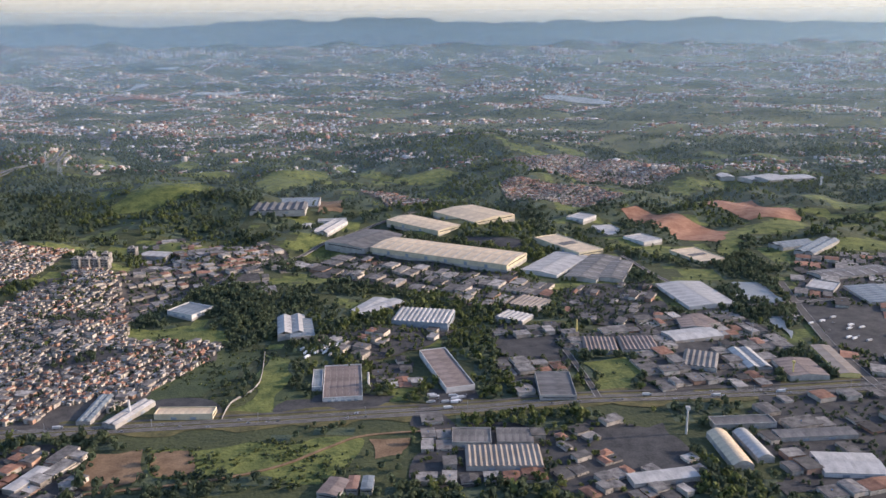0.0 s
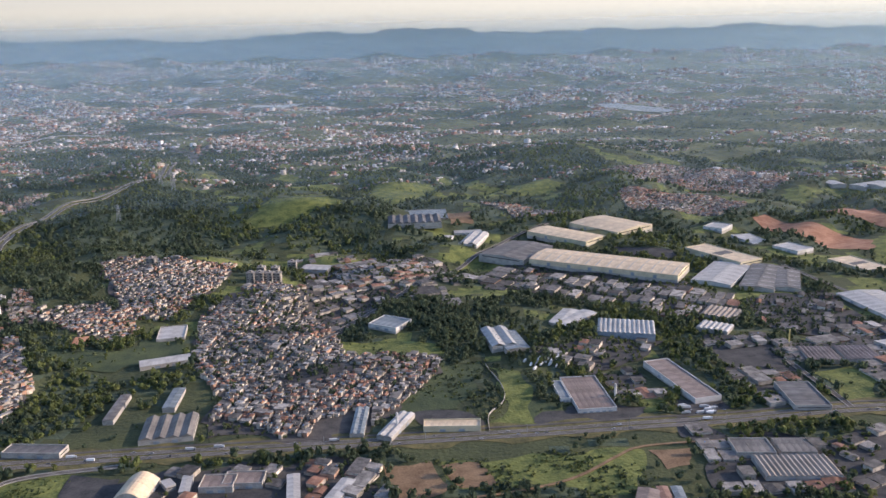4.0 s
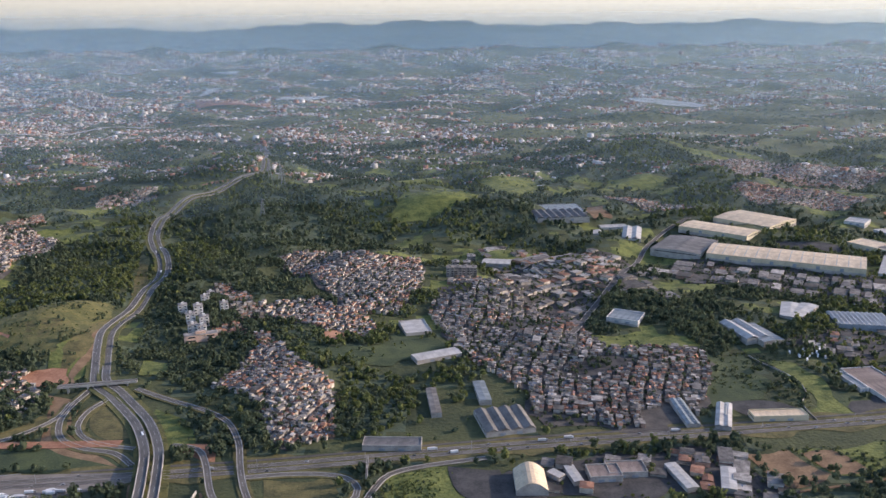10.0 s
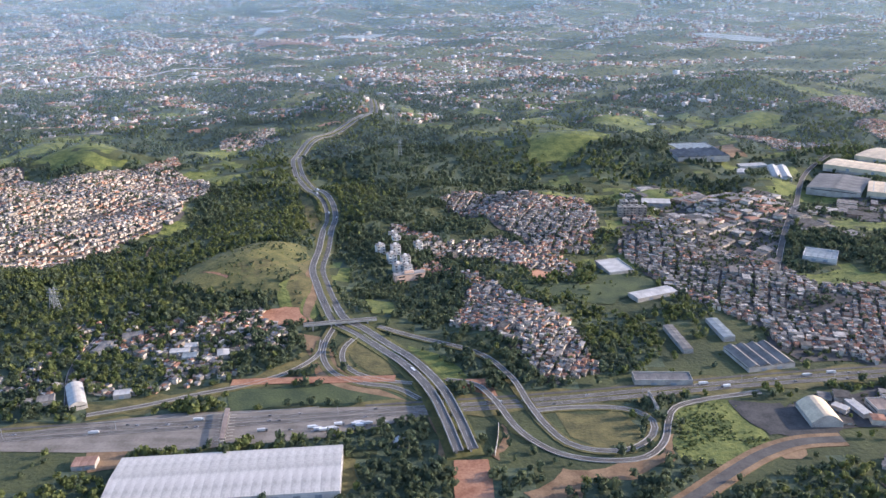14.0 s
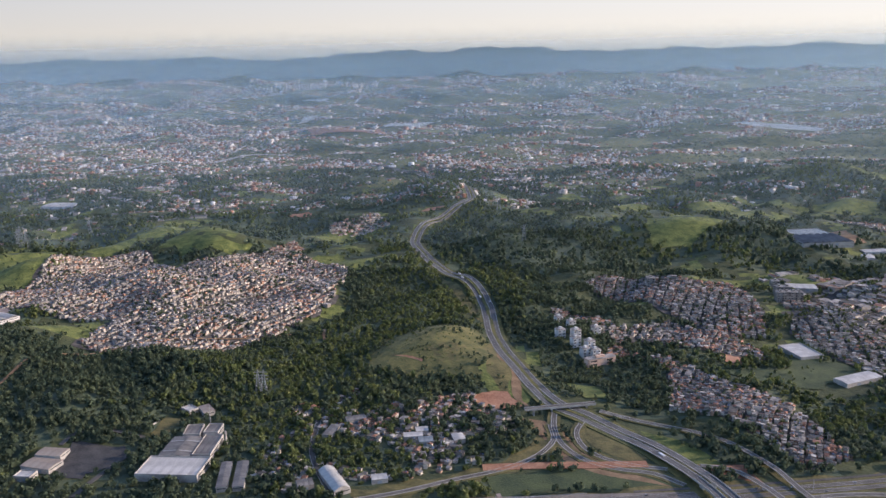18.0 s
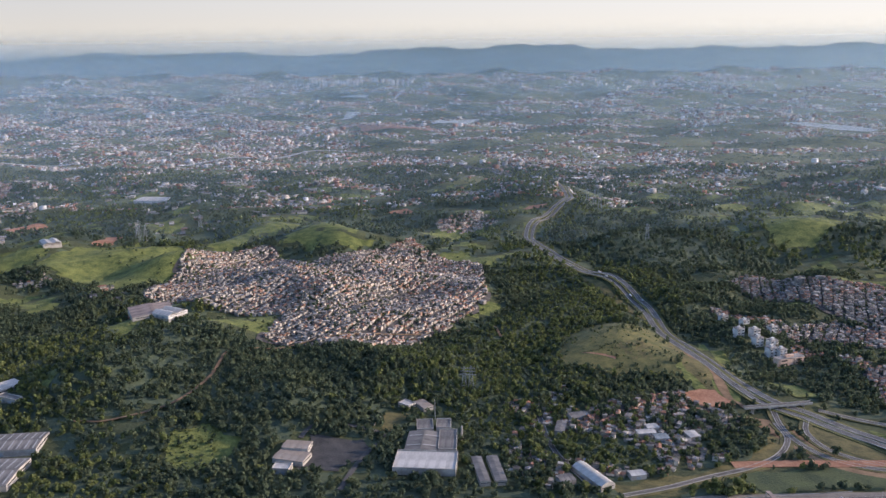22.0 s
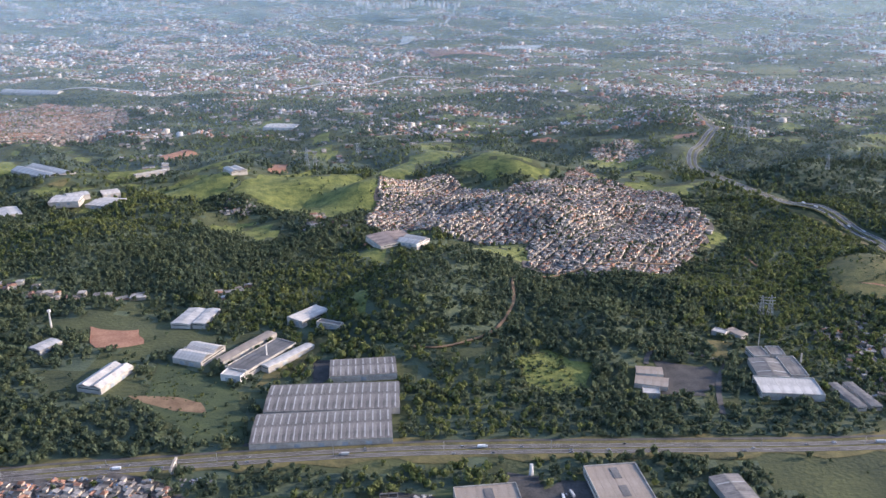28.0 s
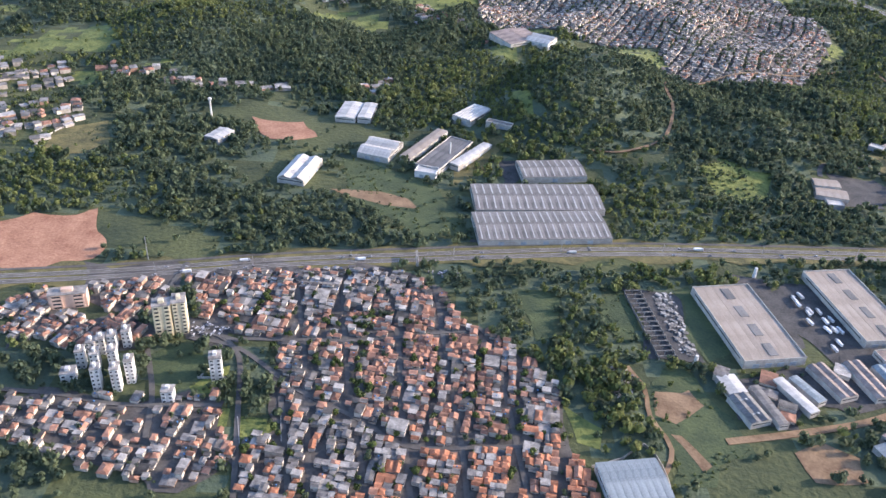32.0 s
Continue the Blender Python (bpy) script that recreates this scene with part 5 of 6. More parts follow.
town("district_houses", [(46, 799), (89, 838), (139, 774), (186, 786), (191, 713), (173, 642), (138, 634), (110, 690)], 72, "dense pale houses in long rows", (0.24, 0.38, 0.38), (4.6, 5.2), (56, 15), 3.2, 0.95, 0.4)
town("district_houses", [(102, 680), (137, 639), (157, 624), (157, 591), (128, 592), (64, 644), (55, 660)], 60, "grey-roofed houses among trees", MIXED, (4.8, 5.4), (40, 14), 2.4, 0.8, 0.4)
town("district_houses", [(61, 501), (76, 566), (92, 569), (117, 529), (137, 502), (149, 431), (123, 419), (112, 425), (101, 465)], 64, "crowded bare-brick houses on a slope", (0.30, 0.42, 0.28), (4.4, 5.2), (38, 13), 2.0, 0.95, 0.5)
town("district_houses", [(196, 642), (225, 754), (270, 684), (313, 596), (325, 562), (393, 562), (388, 526), (360, 457), (336, 435), (264, 440), (259, 488), (230, 533)], 78, "crowded grey-roofed houses along narrow lanes", (0.16, 0.54, 0.30), (4.8, 5.6), (40, 16), 3.4, 0.88, 0.45, -1.3, halls=0.07)
town("workshop_row", [(246, 636), (280, 795), (340, 836), (390, 791), (371, 716), (343, 694), (309, 595), (283, 653)], 40, "workshops and long-roofed houses beside the avenue", (0.15, 0.45, 0.40), (8.5, 11), (50, 26), 4.5, 0.72, 0.5)
town("terrace_rows", [(31, 604), (78, 590), (89, 571), (75, 570), (4, 716), (14, 725), (64, 644)], 25, "rows of small terraced houses", RED, (4.4, 5.2), (30, 12), 2.4, 0.85)
town("workshop_row", [(393, 748), (447, 801), (595, 735), (631, 684), (615, 637), (572, 633), (527, 674), (470, 695)], -27, "packed factory roofs and workshops", (0.03, 0.49, 0.48), (9, 19), (62, 44), 5.0, 0.9, 0.7, pave=YARD)
town("workshop_row", [(454, 567), (506, 593), (547, 587), (524, 551), (489, 533), (473, 542)], -24, "workshops with lorry yards", (0.08, 0.46, 0.46), (8, 11), (40, 26), 5.0, 0.5, 0.5, pave=YARD)
town("workshop_row", [(638, 687), (711, 701), (704, 617), (667, 593), (630, 616)], -24, "scrap yards and low workshops", (0.06, 0.58, 0.36), (6, 13), (40, 30), 5.0, 0.5, 0.2, pave=YARD)
town("workshop_row", [(625, 581), (691, 593), (690, 558), (625, 545)], 15, "low dark workshops", (0.1, 0.6, 0.3), (10, 12), (50, 26), 4.0, 0.7, 0.3, pave=YARD)
town("workshop_row", [(596, 437), (639, 447), (659, 431), (669, 392), (658, 371), (611, 363), (597, 397)], 30, "jumbled workshops and yards", (0.2, 0.5, 0.3), (7, 9), (36, 22), 4.5, 0.6, 0.3, pave=YARD)
town("workshop_row", [(720, 481), (800, 487), (797, 439), (761, 372), (701, 372), (707, 426)], 15, "workshops and lorry yards", (0.1, 0.5, 0.4), (9, 12), (46, 28), 5.5, 0.5, 0.5, pave=YARD)
town("workshop_row", [(320, 411), (364, 411), (377, 370), (348, 360)], 70, "small workshops by the motorway", (0.2, 0.5, 0.3), (7, 9), (36, 22), 4.5, 0.65, 0.3, pave=YARD)
town("workshop_row", [(217, 383), (268, 405), (360, 416), (359, 370), (218, 363)], 75, "small workshops by the motorway", (0.2, 0.5, 0.3), (7, 9), (40, 22), 4.5, 0.55, 0.3, pave=YARD)
town("workshop_row", [(787, 617), (870, 635), (841, 533), (807, 569)], 30, "parked lorries and low workshops", (0.2, 0.4, 0.4), (6, 9), (36, 22), 6, 0.4, 0.3, pave=None)
town("workshop_row", [(-445, 247), (-404, 254), (-336, 274), (-334, 250), (-354, 234), (-399, 228), (-421, 216), (-437, 215)], 65, "narrow workshops packed along a lane", (0.15, 0.5, 0.35), (6.5, 9), (34, 22), 3.0, 0.85, 0.3, pave=YARD)
DARKROOFS = (0.10, 0.46, 0.44)
town("workshop_row", [(575, 596), (627, 598), (625, 550), (614, 486), (590, 479), (576, 529)], 15, "dark workshop roofs packed in a block", DARKROOFS, (9, 12), (46, 28), 3.0, 0.95, 0.4, pave=YARD)
town("workshop_row", [(684, 617), (749, 628), (774, 573), (736, 488), (662, 484), (665, 528)], 15, "dark workshop roofs packed in a block", DARKROOFS, (9, 12), (46, 28), 3.0, 0.92, 0.4, pave=YARD)
town("workshop_row", [(869, 781), (953, 796), (1003, 763), (838, 479), (790, 487), (807, 569), (805, 643)], -22, "large dark workshop roofs", DARKROOFS, (11, 20), (60, 44), 4.5, 0.9, 0.5, pave=YARD)
town("workshop_row", [(529, 464), (548, 440), (596, 443), (600, 419), (591, 386), (533, 381)], 5, "dark workshop roofs by the motorway", DARKROOFS, (9, 12), (46, 28), 3.0, 0.92, 0.4, pave=YARD)
town("workshop_row", [(230, 838), (313, 851), (402, 752), (402, 662), (327, 681), (277, 704)], 20, "pale workshop roofs on a slope", (0.1, 0.4, 0.5), (9, 13), (46, 30), 6.0, 0.6, 0.4, pave=None)
town("workshop_row", [(475, 530), (518, 535), (528, 488), (501, 488), (495, 526)], 10, "lorry sheds and yard roofs", DARKROOFS, (7, 9), (40, 22), 5.0, 0.5, 0.3, pave=YARD)
town("village_houses", [(-194, 509), (-158, 531), (-76, 534), (-41, 487), (-49, 439), (-112, 408), (-143, 409)], 70, "houses scattered under trees", (0.25, 0.4, 0.35), (5.5, 6.5), (40, 20), 4, 0.6, 0.3, -0.5, pave=None, grid=False)
town("village_houses", [(-195, 455), (-157, 505), (-63, 526), (-47, 485), (-82, 437), (-126, 418), (-173, 394), (-194, 413)], 75, "houses scattered under trees", (0.25, 0.4, 0.35), (5.5, 6.5), (40, 20), 4, 0.6, 0.3, -0.5, pave=None, grid=False)
town("villas", [(-960, 611), (-881, 609), (-817, 498), (-820, 475), (-833, 443), (-878, 447)], 30, "white villas scattered on a wooded slope", (0.2, 0.2, 0.6), (6, 7), (40, 22), 5, 0.8, 0.5, -0.8, pave=None, grid=False)
town("villas", [(-850, 595), (-768, 574), (-703, 582), (-687, 566), (-755, 557), (-836, 571)], 20, "pale villas along a wooded ridge", (0.3, 0.1, 0.6), (6, 7), (40, 20), 6, 0.8, 0.4, -0.6, pave=None, grid=False)
town("villas", [(-636, 576), (-615, 598), (-603, 588), (-628, 550)], 20, "row of pale houses on a slope", (0.5, 0.1, 0.4), (6, 6), (30, 14), 4, 0.8, 0.3, pave=None)
town("suburb_houses", [(266, 342), (318, 355), (353, 354), (319, 295), (253, 296)], 70, "clay-roofed houses at the edge of scrub", RED, (5.2, 6), (40, 17), 3.4, 0.75)
town("hill_houses", [(602, 1123), (618, 1151), (732, 1095), (761, 1058), (721, 1026), (612, 1048)], 30, "sunlit houses on a far slope", RED, (5.5, 6), (40, 16), 3, 0.9)
town("hill_houses", [(612, 1354), (728, 1416), (893, 1358), (865, 1216), (772, 1150), (703, 1212)], 30, "sunlit houses on a far slope", MIXED, (5.5, 6), (40, 16), 3, 0.85)
town("hill_houses", [(416, 1095), (469, 1074), (536, 1015), (467, 1018)], 30, "houses strung along a far lane", RED, (5.5, 6), (30, 16), 3, 0.7)
town("hill_houses", [(-1331, 1430), (-1326, 1664), (-1099, 1524), (-1046, 1417), (-1031, 1266), (-1050, 1157), (-1168, 1154)], 40, "dense pale houses on a far slope", RED, (5.5, 6), (44, 15), 3, 0.92)
town("works_roofs", [(-985, 1269), (-932, 1303), (-891, 1210), (-936, 1167)], 35, "pale works roofs far off", (0.0, 0.4, 0.6), (9, 12), (40, 26), 5, 0.7, pave=None)
town("works_roofs", [(-810, 1183), (-739, 1141), (-619, 1126), (-552, 1120), (-558, 1089), (-669, 1062)], 20, "scattered pale roofs far off", (0.1, 0.3, 0.6), (7, 9), (44, 28), 7, 0.3, pave=None)
town("hill_houses", [(-268, 1138), (-207, 1198), (-179, 1110), (-218, 1100), (-256, 1092)], 35, "houses strewn on a green slope", MIXED, (5.5, 6), (40, 18), 4, 0.55, pave=None)
town("hill_houses", [(-327, 968), (-293, 1022), (-275, 995), (-305, 959)], 35, "houses on the crown of a hill", RED, (5, 5.5), (40, 15), 3, 0.8, pave=None)
town("hill_houses", [(-592, 780), (-554, 759), (-500, 667), (-534, 698)], 25, "works and houses below the hill", (0.2, 0.2, 0.6), (8, 9), (40, 20), 4, 0.5, 0.5, pave=None)
town("hill_houses", [(-705, 813), (-702, 836), (-676, 832), (-662, 819), (-670, 807), (-694, 805)], 25, "houses and workshops on a far slope", MIXED, (5.5, 6), (40, 18), 4, 0.7, pave=None)
town("hill_houses", [(-606, 760), (-602, 789), (-587, 800), (-558, 749), (-559, 724), (-582, 729)], 25, "houses and workshops on a far slope", MIXED, (6, 7), (40, 18), 4, 0.7, pave=None)
town("works_roofs", [(-938, 1495), (-707, 1638), (-500, 1473), (-428, 1200), (-597, 1126), (-822, 1310)], 15, "long pale works roofs among woods", (0.05, 0.25, 0.7), (9, 13), (60, 44), 14, 0.5, 0.5, -0.2, pave=None)
town("works_roofs", [(-1212, 1626), (-1113, 1651), (-969, 1381), (-799, 946), (-861, 982)], 25, "long pale works roofs among woods", (0.05, 0.25, 0.7), (9, 13), (60, 44), 14, 0.5, 0.5, -0.2, pave=None)
SHAPES = {}
for x, y, w, d, a, h, roof, form in SINGLE:
    key = (round(w * 2), round(d * 2), round(h), roof, form)
    if key not in SHAPES:
        W, D, HH = key[0] / 2, key[1] / 2, max(1.6, key[2])
        V, F, R, RF = house_solid(W, D, HH + 0.2, 0.6 if roof == 0 else 0.25, 0.2, form)
        p1, p2, p3, p4 = Pile(HOUSEWALLS), Pile([TILE, FIBRE, SLAB][roof]), Pile(DARKGLASS), Pile(BARK)
        p1.solid(V, F, 0), p2.solid(R, RF, 0)
        p3.box(0, 0, 0, 0.6, 0.08, 0.55), p4.box(0, 0, 0, 0.5, 0.08, 1.0)
        SHAPES[key] = (p1.mesh("wall"), p2.mesh("roof"), p3.mesh("window"), p4.mesh("door"), W, D)
    walls, roofs, pane, leaf, W, D = SHAPES[key]
    top = tagged(new("house"), ("small house with an orange clay tile roof", "small house with a grey fibre cement roof", "small house with a flat pale slab roof")[roof] + " in a tight row", "house", "suburb houses")
    top.matrix_world = pose(x, y, 0.15, 0, 0, math.degrees(a))
    part("wall", walls, top), part("roof", roofs, top)
    for s in (-1, 1):
        part("window", pane, top, pose(W * 0.27, s * (D / 2 + 0.01), 0.9))
    part("door", leaf, top, pose(0, -D / 2 - 0.01, 0.05))


# ---- vehicles ----
def car_meshes():
    k = Pile(CARPAINT)
    k.solid([(-1.0, -0.42, 0.15), (1.0, -0.42, 0.15), (1.0, 0.42, 0.15), (-1.0, 0.42, 0.15), (-1.0, -0.4, 0.42), (0.98, -0.38, 0.38), (0.98, 0.38, 0.38), (-1.0, 0.4, 0.42)], BOXFACES, 0)
    g = Pile(DARKGLASS)
    g.solid([(-0.85, -0.38, 0.4), (0.5, -0.38, 0.4), (0.5, 0.38, 0.4), (-0.85, 0.38, 0.4), (-0.6, -0.3, 0.66), (0.15, -0.3, 0.66), (0.15, 0.3, 0.66), (-0.6, 0.3, 0.66)], BOXFACES, 0)
    r = Pile(CARPAINT)
    r.box(-0.22, 0, 0.655, 0.74, 0.6, 0.03)
    t = Pile(RUBBER)
    pts = [(0.16 * math.cos(q * math.pi / 4), 0.16 * math.sin(q * math.pi / 4)) for q in range(8)]
    t.face([(a, -0.05, b) for a, b in pts])
    t.face([(a, 0.05, b) for a, b in pts[::-1]])
    for p, q in zip(pts, pts[1:] + pts[:1]):
        t.face([(p[0], -0.05, p[1]), (p[0], 0.05, p[1]), (q[0], 0.05, q[1]), (q[0], -0.05, q[1])])
    return k.mesh("body"), g.mesh("cabin_glass"), r.mesh("roof"), t.mesh("wheel")


CAR = car_meshes()
first_car = tagged(new("car"), "small passenger car standing on the asphalt", "car", "cars on the roads")
first_car.matrix_world = pose(0, 0, -50)
for name, me in zip(("body", "cabin_glass", "roof"), CAR):
    part(name, me, first_car)
for a, b in ((0.6, 0.4), (0.6, -0.4), (-0.6, 0.4), (-0.6, -0.4)):
    part("wheel", CAR[3], first_car, pose(a, b, 0.16))
first_truck = tagged(new("truck"), "pale box lorry on the road", "truck", "lorries on the roads")
k = Pile(CANVAS)
k.box(-0.6, 0, 0.45, 4.2, 1.1, 1.25)
part("cargo_box", k, first_truck)
k = Pile(CARPAINT)
k.box(2.15, 0, 0.3, 1.0, 1.05, 1.05)
cab = part("cab", k, first_truck)
k = Pile(DARKGLASS)
k.box(2.62, 0, 0.85, 0.12, 0.9, 0.4)
part("windscreen", k, cab)
for a in (2.1, -1.4, -2.1):
    for b in (0.5, -0.5):
        part("wheel", CAR[3], first_truck, pose(a, b, 0.2) @ Matrix.Scale(1.3, 4))


def drive(c, z, offset, count, turn=0, trucks=0.2):
    n = sides(c)
    for _ in range(count):
        q = int(rng.integers(1, len(c) - 2))
        x, y = c[q][:2] + n[q] * (offset + rng.choice([-1.1, 0, 1.1]))
        if not -760 < x < 820:
            continue
        t = c[q + 1][:2] - c[q][:2]
        copy_thing(first_truck if rng.random() < trucks else first_car, pose(x, y, z[q] + 0.03, 0, 0, math.degrees(math.atan2(t[1], t[0])) + turn))


drive(mc, mz, 0, 100)
drive(mc, mz, -5.4, 100, 180)
RC = curve(RING)
drive(RC[12:110], height(RC[12:110, 0], RC[12:110, 1]) + 1.15, 3.6, 10)
drive(RC[12:110], height(RC[12:110, 0], RC[12:110, 1]) + 1.15, -3.6, 10, 180)
for poly, count, ang, share in (([(-10, 375), (36, 382), (37, 375), (-7, 365)], 26, 8, 0.5), ([(-392, 312), (-378, 318), (-368, 276), (-380, 266)], 16, 100, 0.8), ([(-686, 263), (-676, 270), (-665, 264), (-674, 257)], 22, 30, 0.0), ([(535, 480), (562, 483), (562, 469), (535, 466)], 16, 10, 0.6),
                                ([(-685, 270), (-668, 264), (-671, 256), (-683, 259)], 16, 80, 0.0), ([(22, 359), (39, 363), (43, 353), (27, 349)], 10, 60, 0.4), ([(-576, 321), (-556, 322), (-554, 316), (-574, 315)], 16, 85, 0.0),
                                ([(446, 549), (475, 553), (481, 538), (454, 526)], 22, 70, 0.9), ([(798, 604), (843, 614), (833, 560), (807, 569)], 16, 30, 0.7)):
    for x, y in zip(*in_poly(poly, count)):
        copy_thing(first_truck if rng.random() < share else first_car, pose(x, y, float(height(x, y)) + 0.44, 0, 0, ang + rng.normal(0, 3)))
for ob in (first_car, first_truck):
    ob.matrix_world = pose(*((-20.0, 372.0) if ob is first_car else (-34.0, 371.0)), 0.44, 0, 0, 8)


# ---- masts, pylons, signs, walls ----
def pylon(x, y, h):
    top = tagged(new("power_pylon"), "tall grey lattice steel power pylon", "pylon")
    top.matrix_world = pose(x, y, float(height(x, y)) - 0.2)
    b = h * 0.11
    for sx, sy in ((1, 1), (1, -1), (-1, 1), (-1, -1)):
        k = Pile(RAIL)
        v = [(sx * b + p, sy * b + q, 0) for p, q in ((-.18, -.18), (.18, -.18), (.18, .18), (-.18, .18))] + [(sx * b * 0.15 + p, sy * b * 0.15 + q, h) for p, q in ((-.12, -.12), (.12, -.12), (.12, .12), (-.12, .12))]
        k.solid(v, BOXFACES, 0)
        part("leg", k, top)
    for e in (0.62, 0.76, 0.9):
        k = Pile(RAIL)
        k.box(0, 0, h * e, h * 0.42 * (1.3 - e * 0.6), 0.35, 0.35)
        part("crossarm", k, top)
    for e in (0.12, 0.28, 0.42, 0.52):
        k = Pile(RAIL)
        q = 2 * b * (1 - 0.85 * e)
        k.box(0, q / 2, h * e, q, 0.2, 0.2), k.box(0, -q / 2, h * e, q, 0.2, 0.2), k.box(q / 2, 0, h * e, 0.2, q, 0.2), k.box(-q / 2, 0, h * e, 0.2, q, 0.2)
        part("brace", k, top)


for a, b, h in ((-215.0, 531.0, 18), (-3.2, 962.0, 20), (-42.6, 1201.0, 24), (-23.9, 1201.0, 24), (-644.0, 1003.0, 22), (-635.2, 1007.0, 22), (-219.9, 535.0, 16), (-30.1, 1213.0, 24), (-592.1, 1093.0, 24), (-647.9, 1017.0, 24)):
    pylon(a, b, h)


def mast(x, y, h, r, m, name, label, cap=0.0):
    top = tagged(new(name), label, "mast")
    top.matrix_world = pose(x, y, float(height(x, y)))
    k = Pile(m)
    ring = [(math.cos(q * math.pi / 4), math.sin(q * math.pi / 4)) for q in range(8)]
    for (a, b), (c, d) in zip(ring, ring[1:] + ring[:1]):
        k.face([(r * a, r * b, 0), (r * c, r * d, 0), (0.7 * r * c, 0.7 * r * d, h), (0.7 * r * a, 0.7 * r * b, h)])
    k.face([(0.7 * r * a, 0.7 * r * b, h) for a, b in ring])
    part("shaft", k, top)
    if cap:
        k = Pile(m)
        k.box(0, 0, h, cap, cap, cap * 0.8)
        part("tank", k, top)


mast(371.5, 450.0, 10, 0.9, WHITEWALL, "sign_pillar", "tall white sign pillar by the motorway")
mast(498.5, 487.0, 11, 0.9, WHITEWALL, "sign_pillar", "tall white sign pillar by the motorway")
mast(-564.4, 455.0, 12, 0.6, WHITEWALL, "chimney", "slim white factory chimney")
mast(-400.2, 330.0, 6, 1.2, WHITEWALL, "water_tower", "white cylindrical water tower by warehouses", 0)
mast(-735.0, 508.0, 12, 0.8, WHITEWALL, "water_tower", "white water tower beside a hall", 2.0)
mast(-238.4, 483.0, 14, 0.3, RAIL, "lamp_mast", "thin grey steel mast")
mast(-220.5, 456.0, 9, 0.8, CONCRETE, "water_tower", "pale slim water tower")
mast(669.7, 432.0, 14, 0.6, WHITEWALL, "sign_pillar", "white sign mast by the motorway", 2)
mast(632.3, 575.0, 12, 0.7, YELLOW, "sign_pillar", "slender yellow painted sign mast")
mast(752.6, 505.0, 9, 0.6, YELLOW, "sign_pillar", "yellow sign pillar by the motorway", 1.6)
mast(751.8, 574.0, 12, 0.35, RAIL, "lamp_mast", "thin grey lamp mast")
mast(1029.6, 1125.0, 12, 1.4, WHITEWALL, "water_tower", "white water tower far off", 3)
mast(-720.8, 319.0, 14, 0.3, RAIL, "lamp_mast", "thin grey mast by the motorway")
mast(-450.8, 255.0, 5, 1.2, WHITEWALL, "storage_silo", "small white storage silo", 0)
for q in range(4, len(mc) - 4, 11):
    x, y = mc[q][:2] - sides(mc)[q] * 2.7
    if -760 < x < 840:
        mast(x, y, 5.5, 0.12, RAIL, "lamp_mast", "thin grey street lamp on the motorway median")


def wall_line(pts, h, label):
    c = curve(pts, 6)
    k = Pile(CONCRETE)
    ribbon(k, c, 0.12, -0.12, height(c[:, 0], c[:, 1]) + h, h + 0.3)
    tagged(new("boundary_wall", k.mesh("boundary_wall")), label, "wall", kind="structure")


wall_line([(87, 375), (86, 362), (84, 347)], 2.2, "pale unfinished concrete ramp wall beside the viaduct")
LOW = "pale concrete boundary wall"
wall_line([(423, 446), (423, 466), (433, 490), (422, 552)], 1.1, LOW)
wall_line([(-508, 189), (-495, 194), (-485, 202), (-480, 191), (-479, 177)], 1.4, LOW)
wall_line([(-833, 442), (-830, 461), (-822, 481)], 1.2, LOW)
wall_line([(-671, 231), (-668, 237)], 1.2, LOW)
wall_line([(-672, 230), (-658, 231)], 1.2, LOW)
wall_line([(-277, 471), (-273, 491)], 1.2, LOW)
wall_line([(-129, 380), (-72, 387), (-9, 395)], 0.7, "low concrete barrier along the toll plaza")
wall_line([(-650, 208), (-646, 193)], 0.8, LOW)
wall_line([(-633, 211), (-630, 195)], 0.8, LOW)

# ---- woods and trees ----
WOODS = [
    [(-470, 553), (-422, 584), (-373, 599), (-309, 562), (-244, 572), (-194, 715), (-163, 772), (-147, 825), (-101, 690), (-146, 535), (-165, 506), (-260, 483), (-330, 444), (-405, 495), (-444, 500)],
    [(-124, 1200), (-16, 1194), (153, 962), (156, 897), (53, 835), (-5, 822), (-27, 679), (-57, 790), (-122, 1025)],
    [(-28, 633), (-10, 699), (13, 603), (75, 586), (68, 541), (48, 501), (9, 515), (-13, 574)],
    [(140, 539), (191, 514), (193, 460), (171, 425), (146, 432), (144, 493)],
    [(226, 1018), (347, 1164), (306, 896), (235, 881), (191, 946)],
    [(546, 599), (574, 585), (591, 487), (571, 489), (561, 528), (543, 575)],
    [(-908, 750), (-739, 764), (-577, 700), (-446, 573), (-405, 514), (-458, 450), (-509, 453), (-554, 487), (-605, 529), (-672, 574), (-770, 588), (-831, 613)],
]
WOODS += [
    [(-403, 563), (-229, 665), (-211, 584), (-270, 495), (-333, 462), (-370, 462), (-406, 480)],
    [(-458, 450), (-408, 413), (-341, 415), (-278, 403), (-207, 418), (-207, 368), (-472, 361)],
    [(-715, 405), (-647, 407), (-603, 381), (-593, 346), (-675, 333)],
    [(-566, 317), (-502, 328), (-414, 330), (-420, 319), (-490, 308), (-486, 272), (-485, 240), (-506, 226), (-536, 262), (-552, 280)],
    [(-515, 261), (-491, 247), (-479, 206), (-494, 199), (-504, 231)],
    [(-843, 418), (-762, 435), (-684, 405), (-661, 373), (-667, 341), (-757, 370), (-815, 358)],
    [(114, 328), (149, 341), (175, 340), (163, 314), (149, 299), (101, 300)],
    [(208, 325), (248, 343), (259, 324), (253, 296), (182, 298)],
]
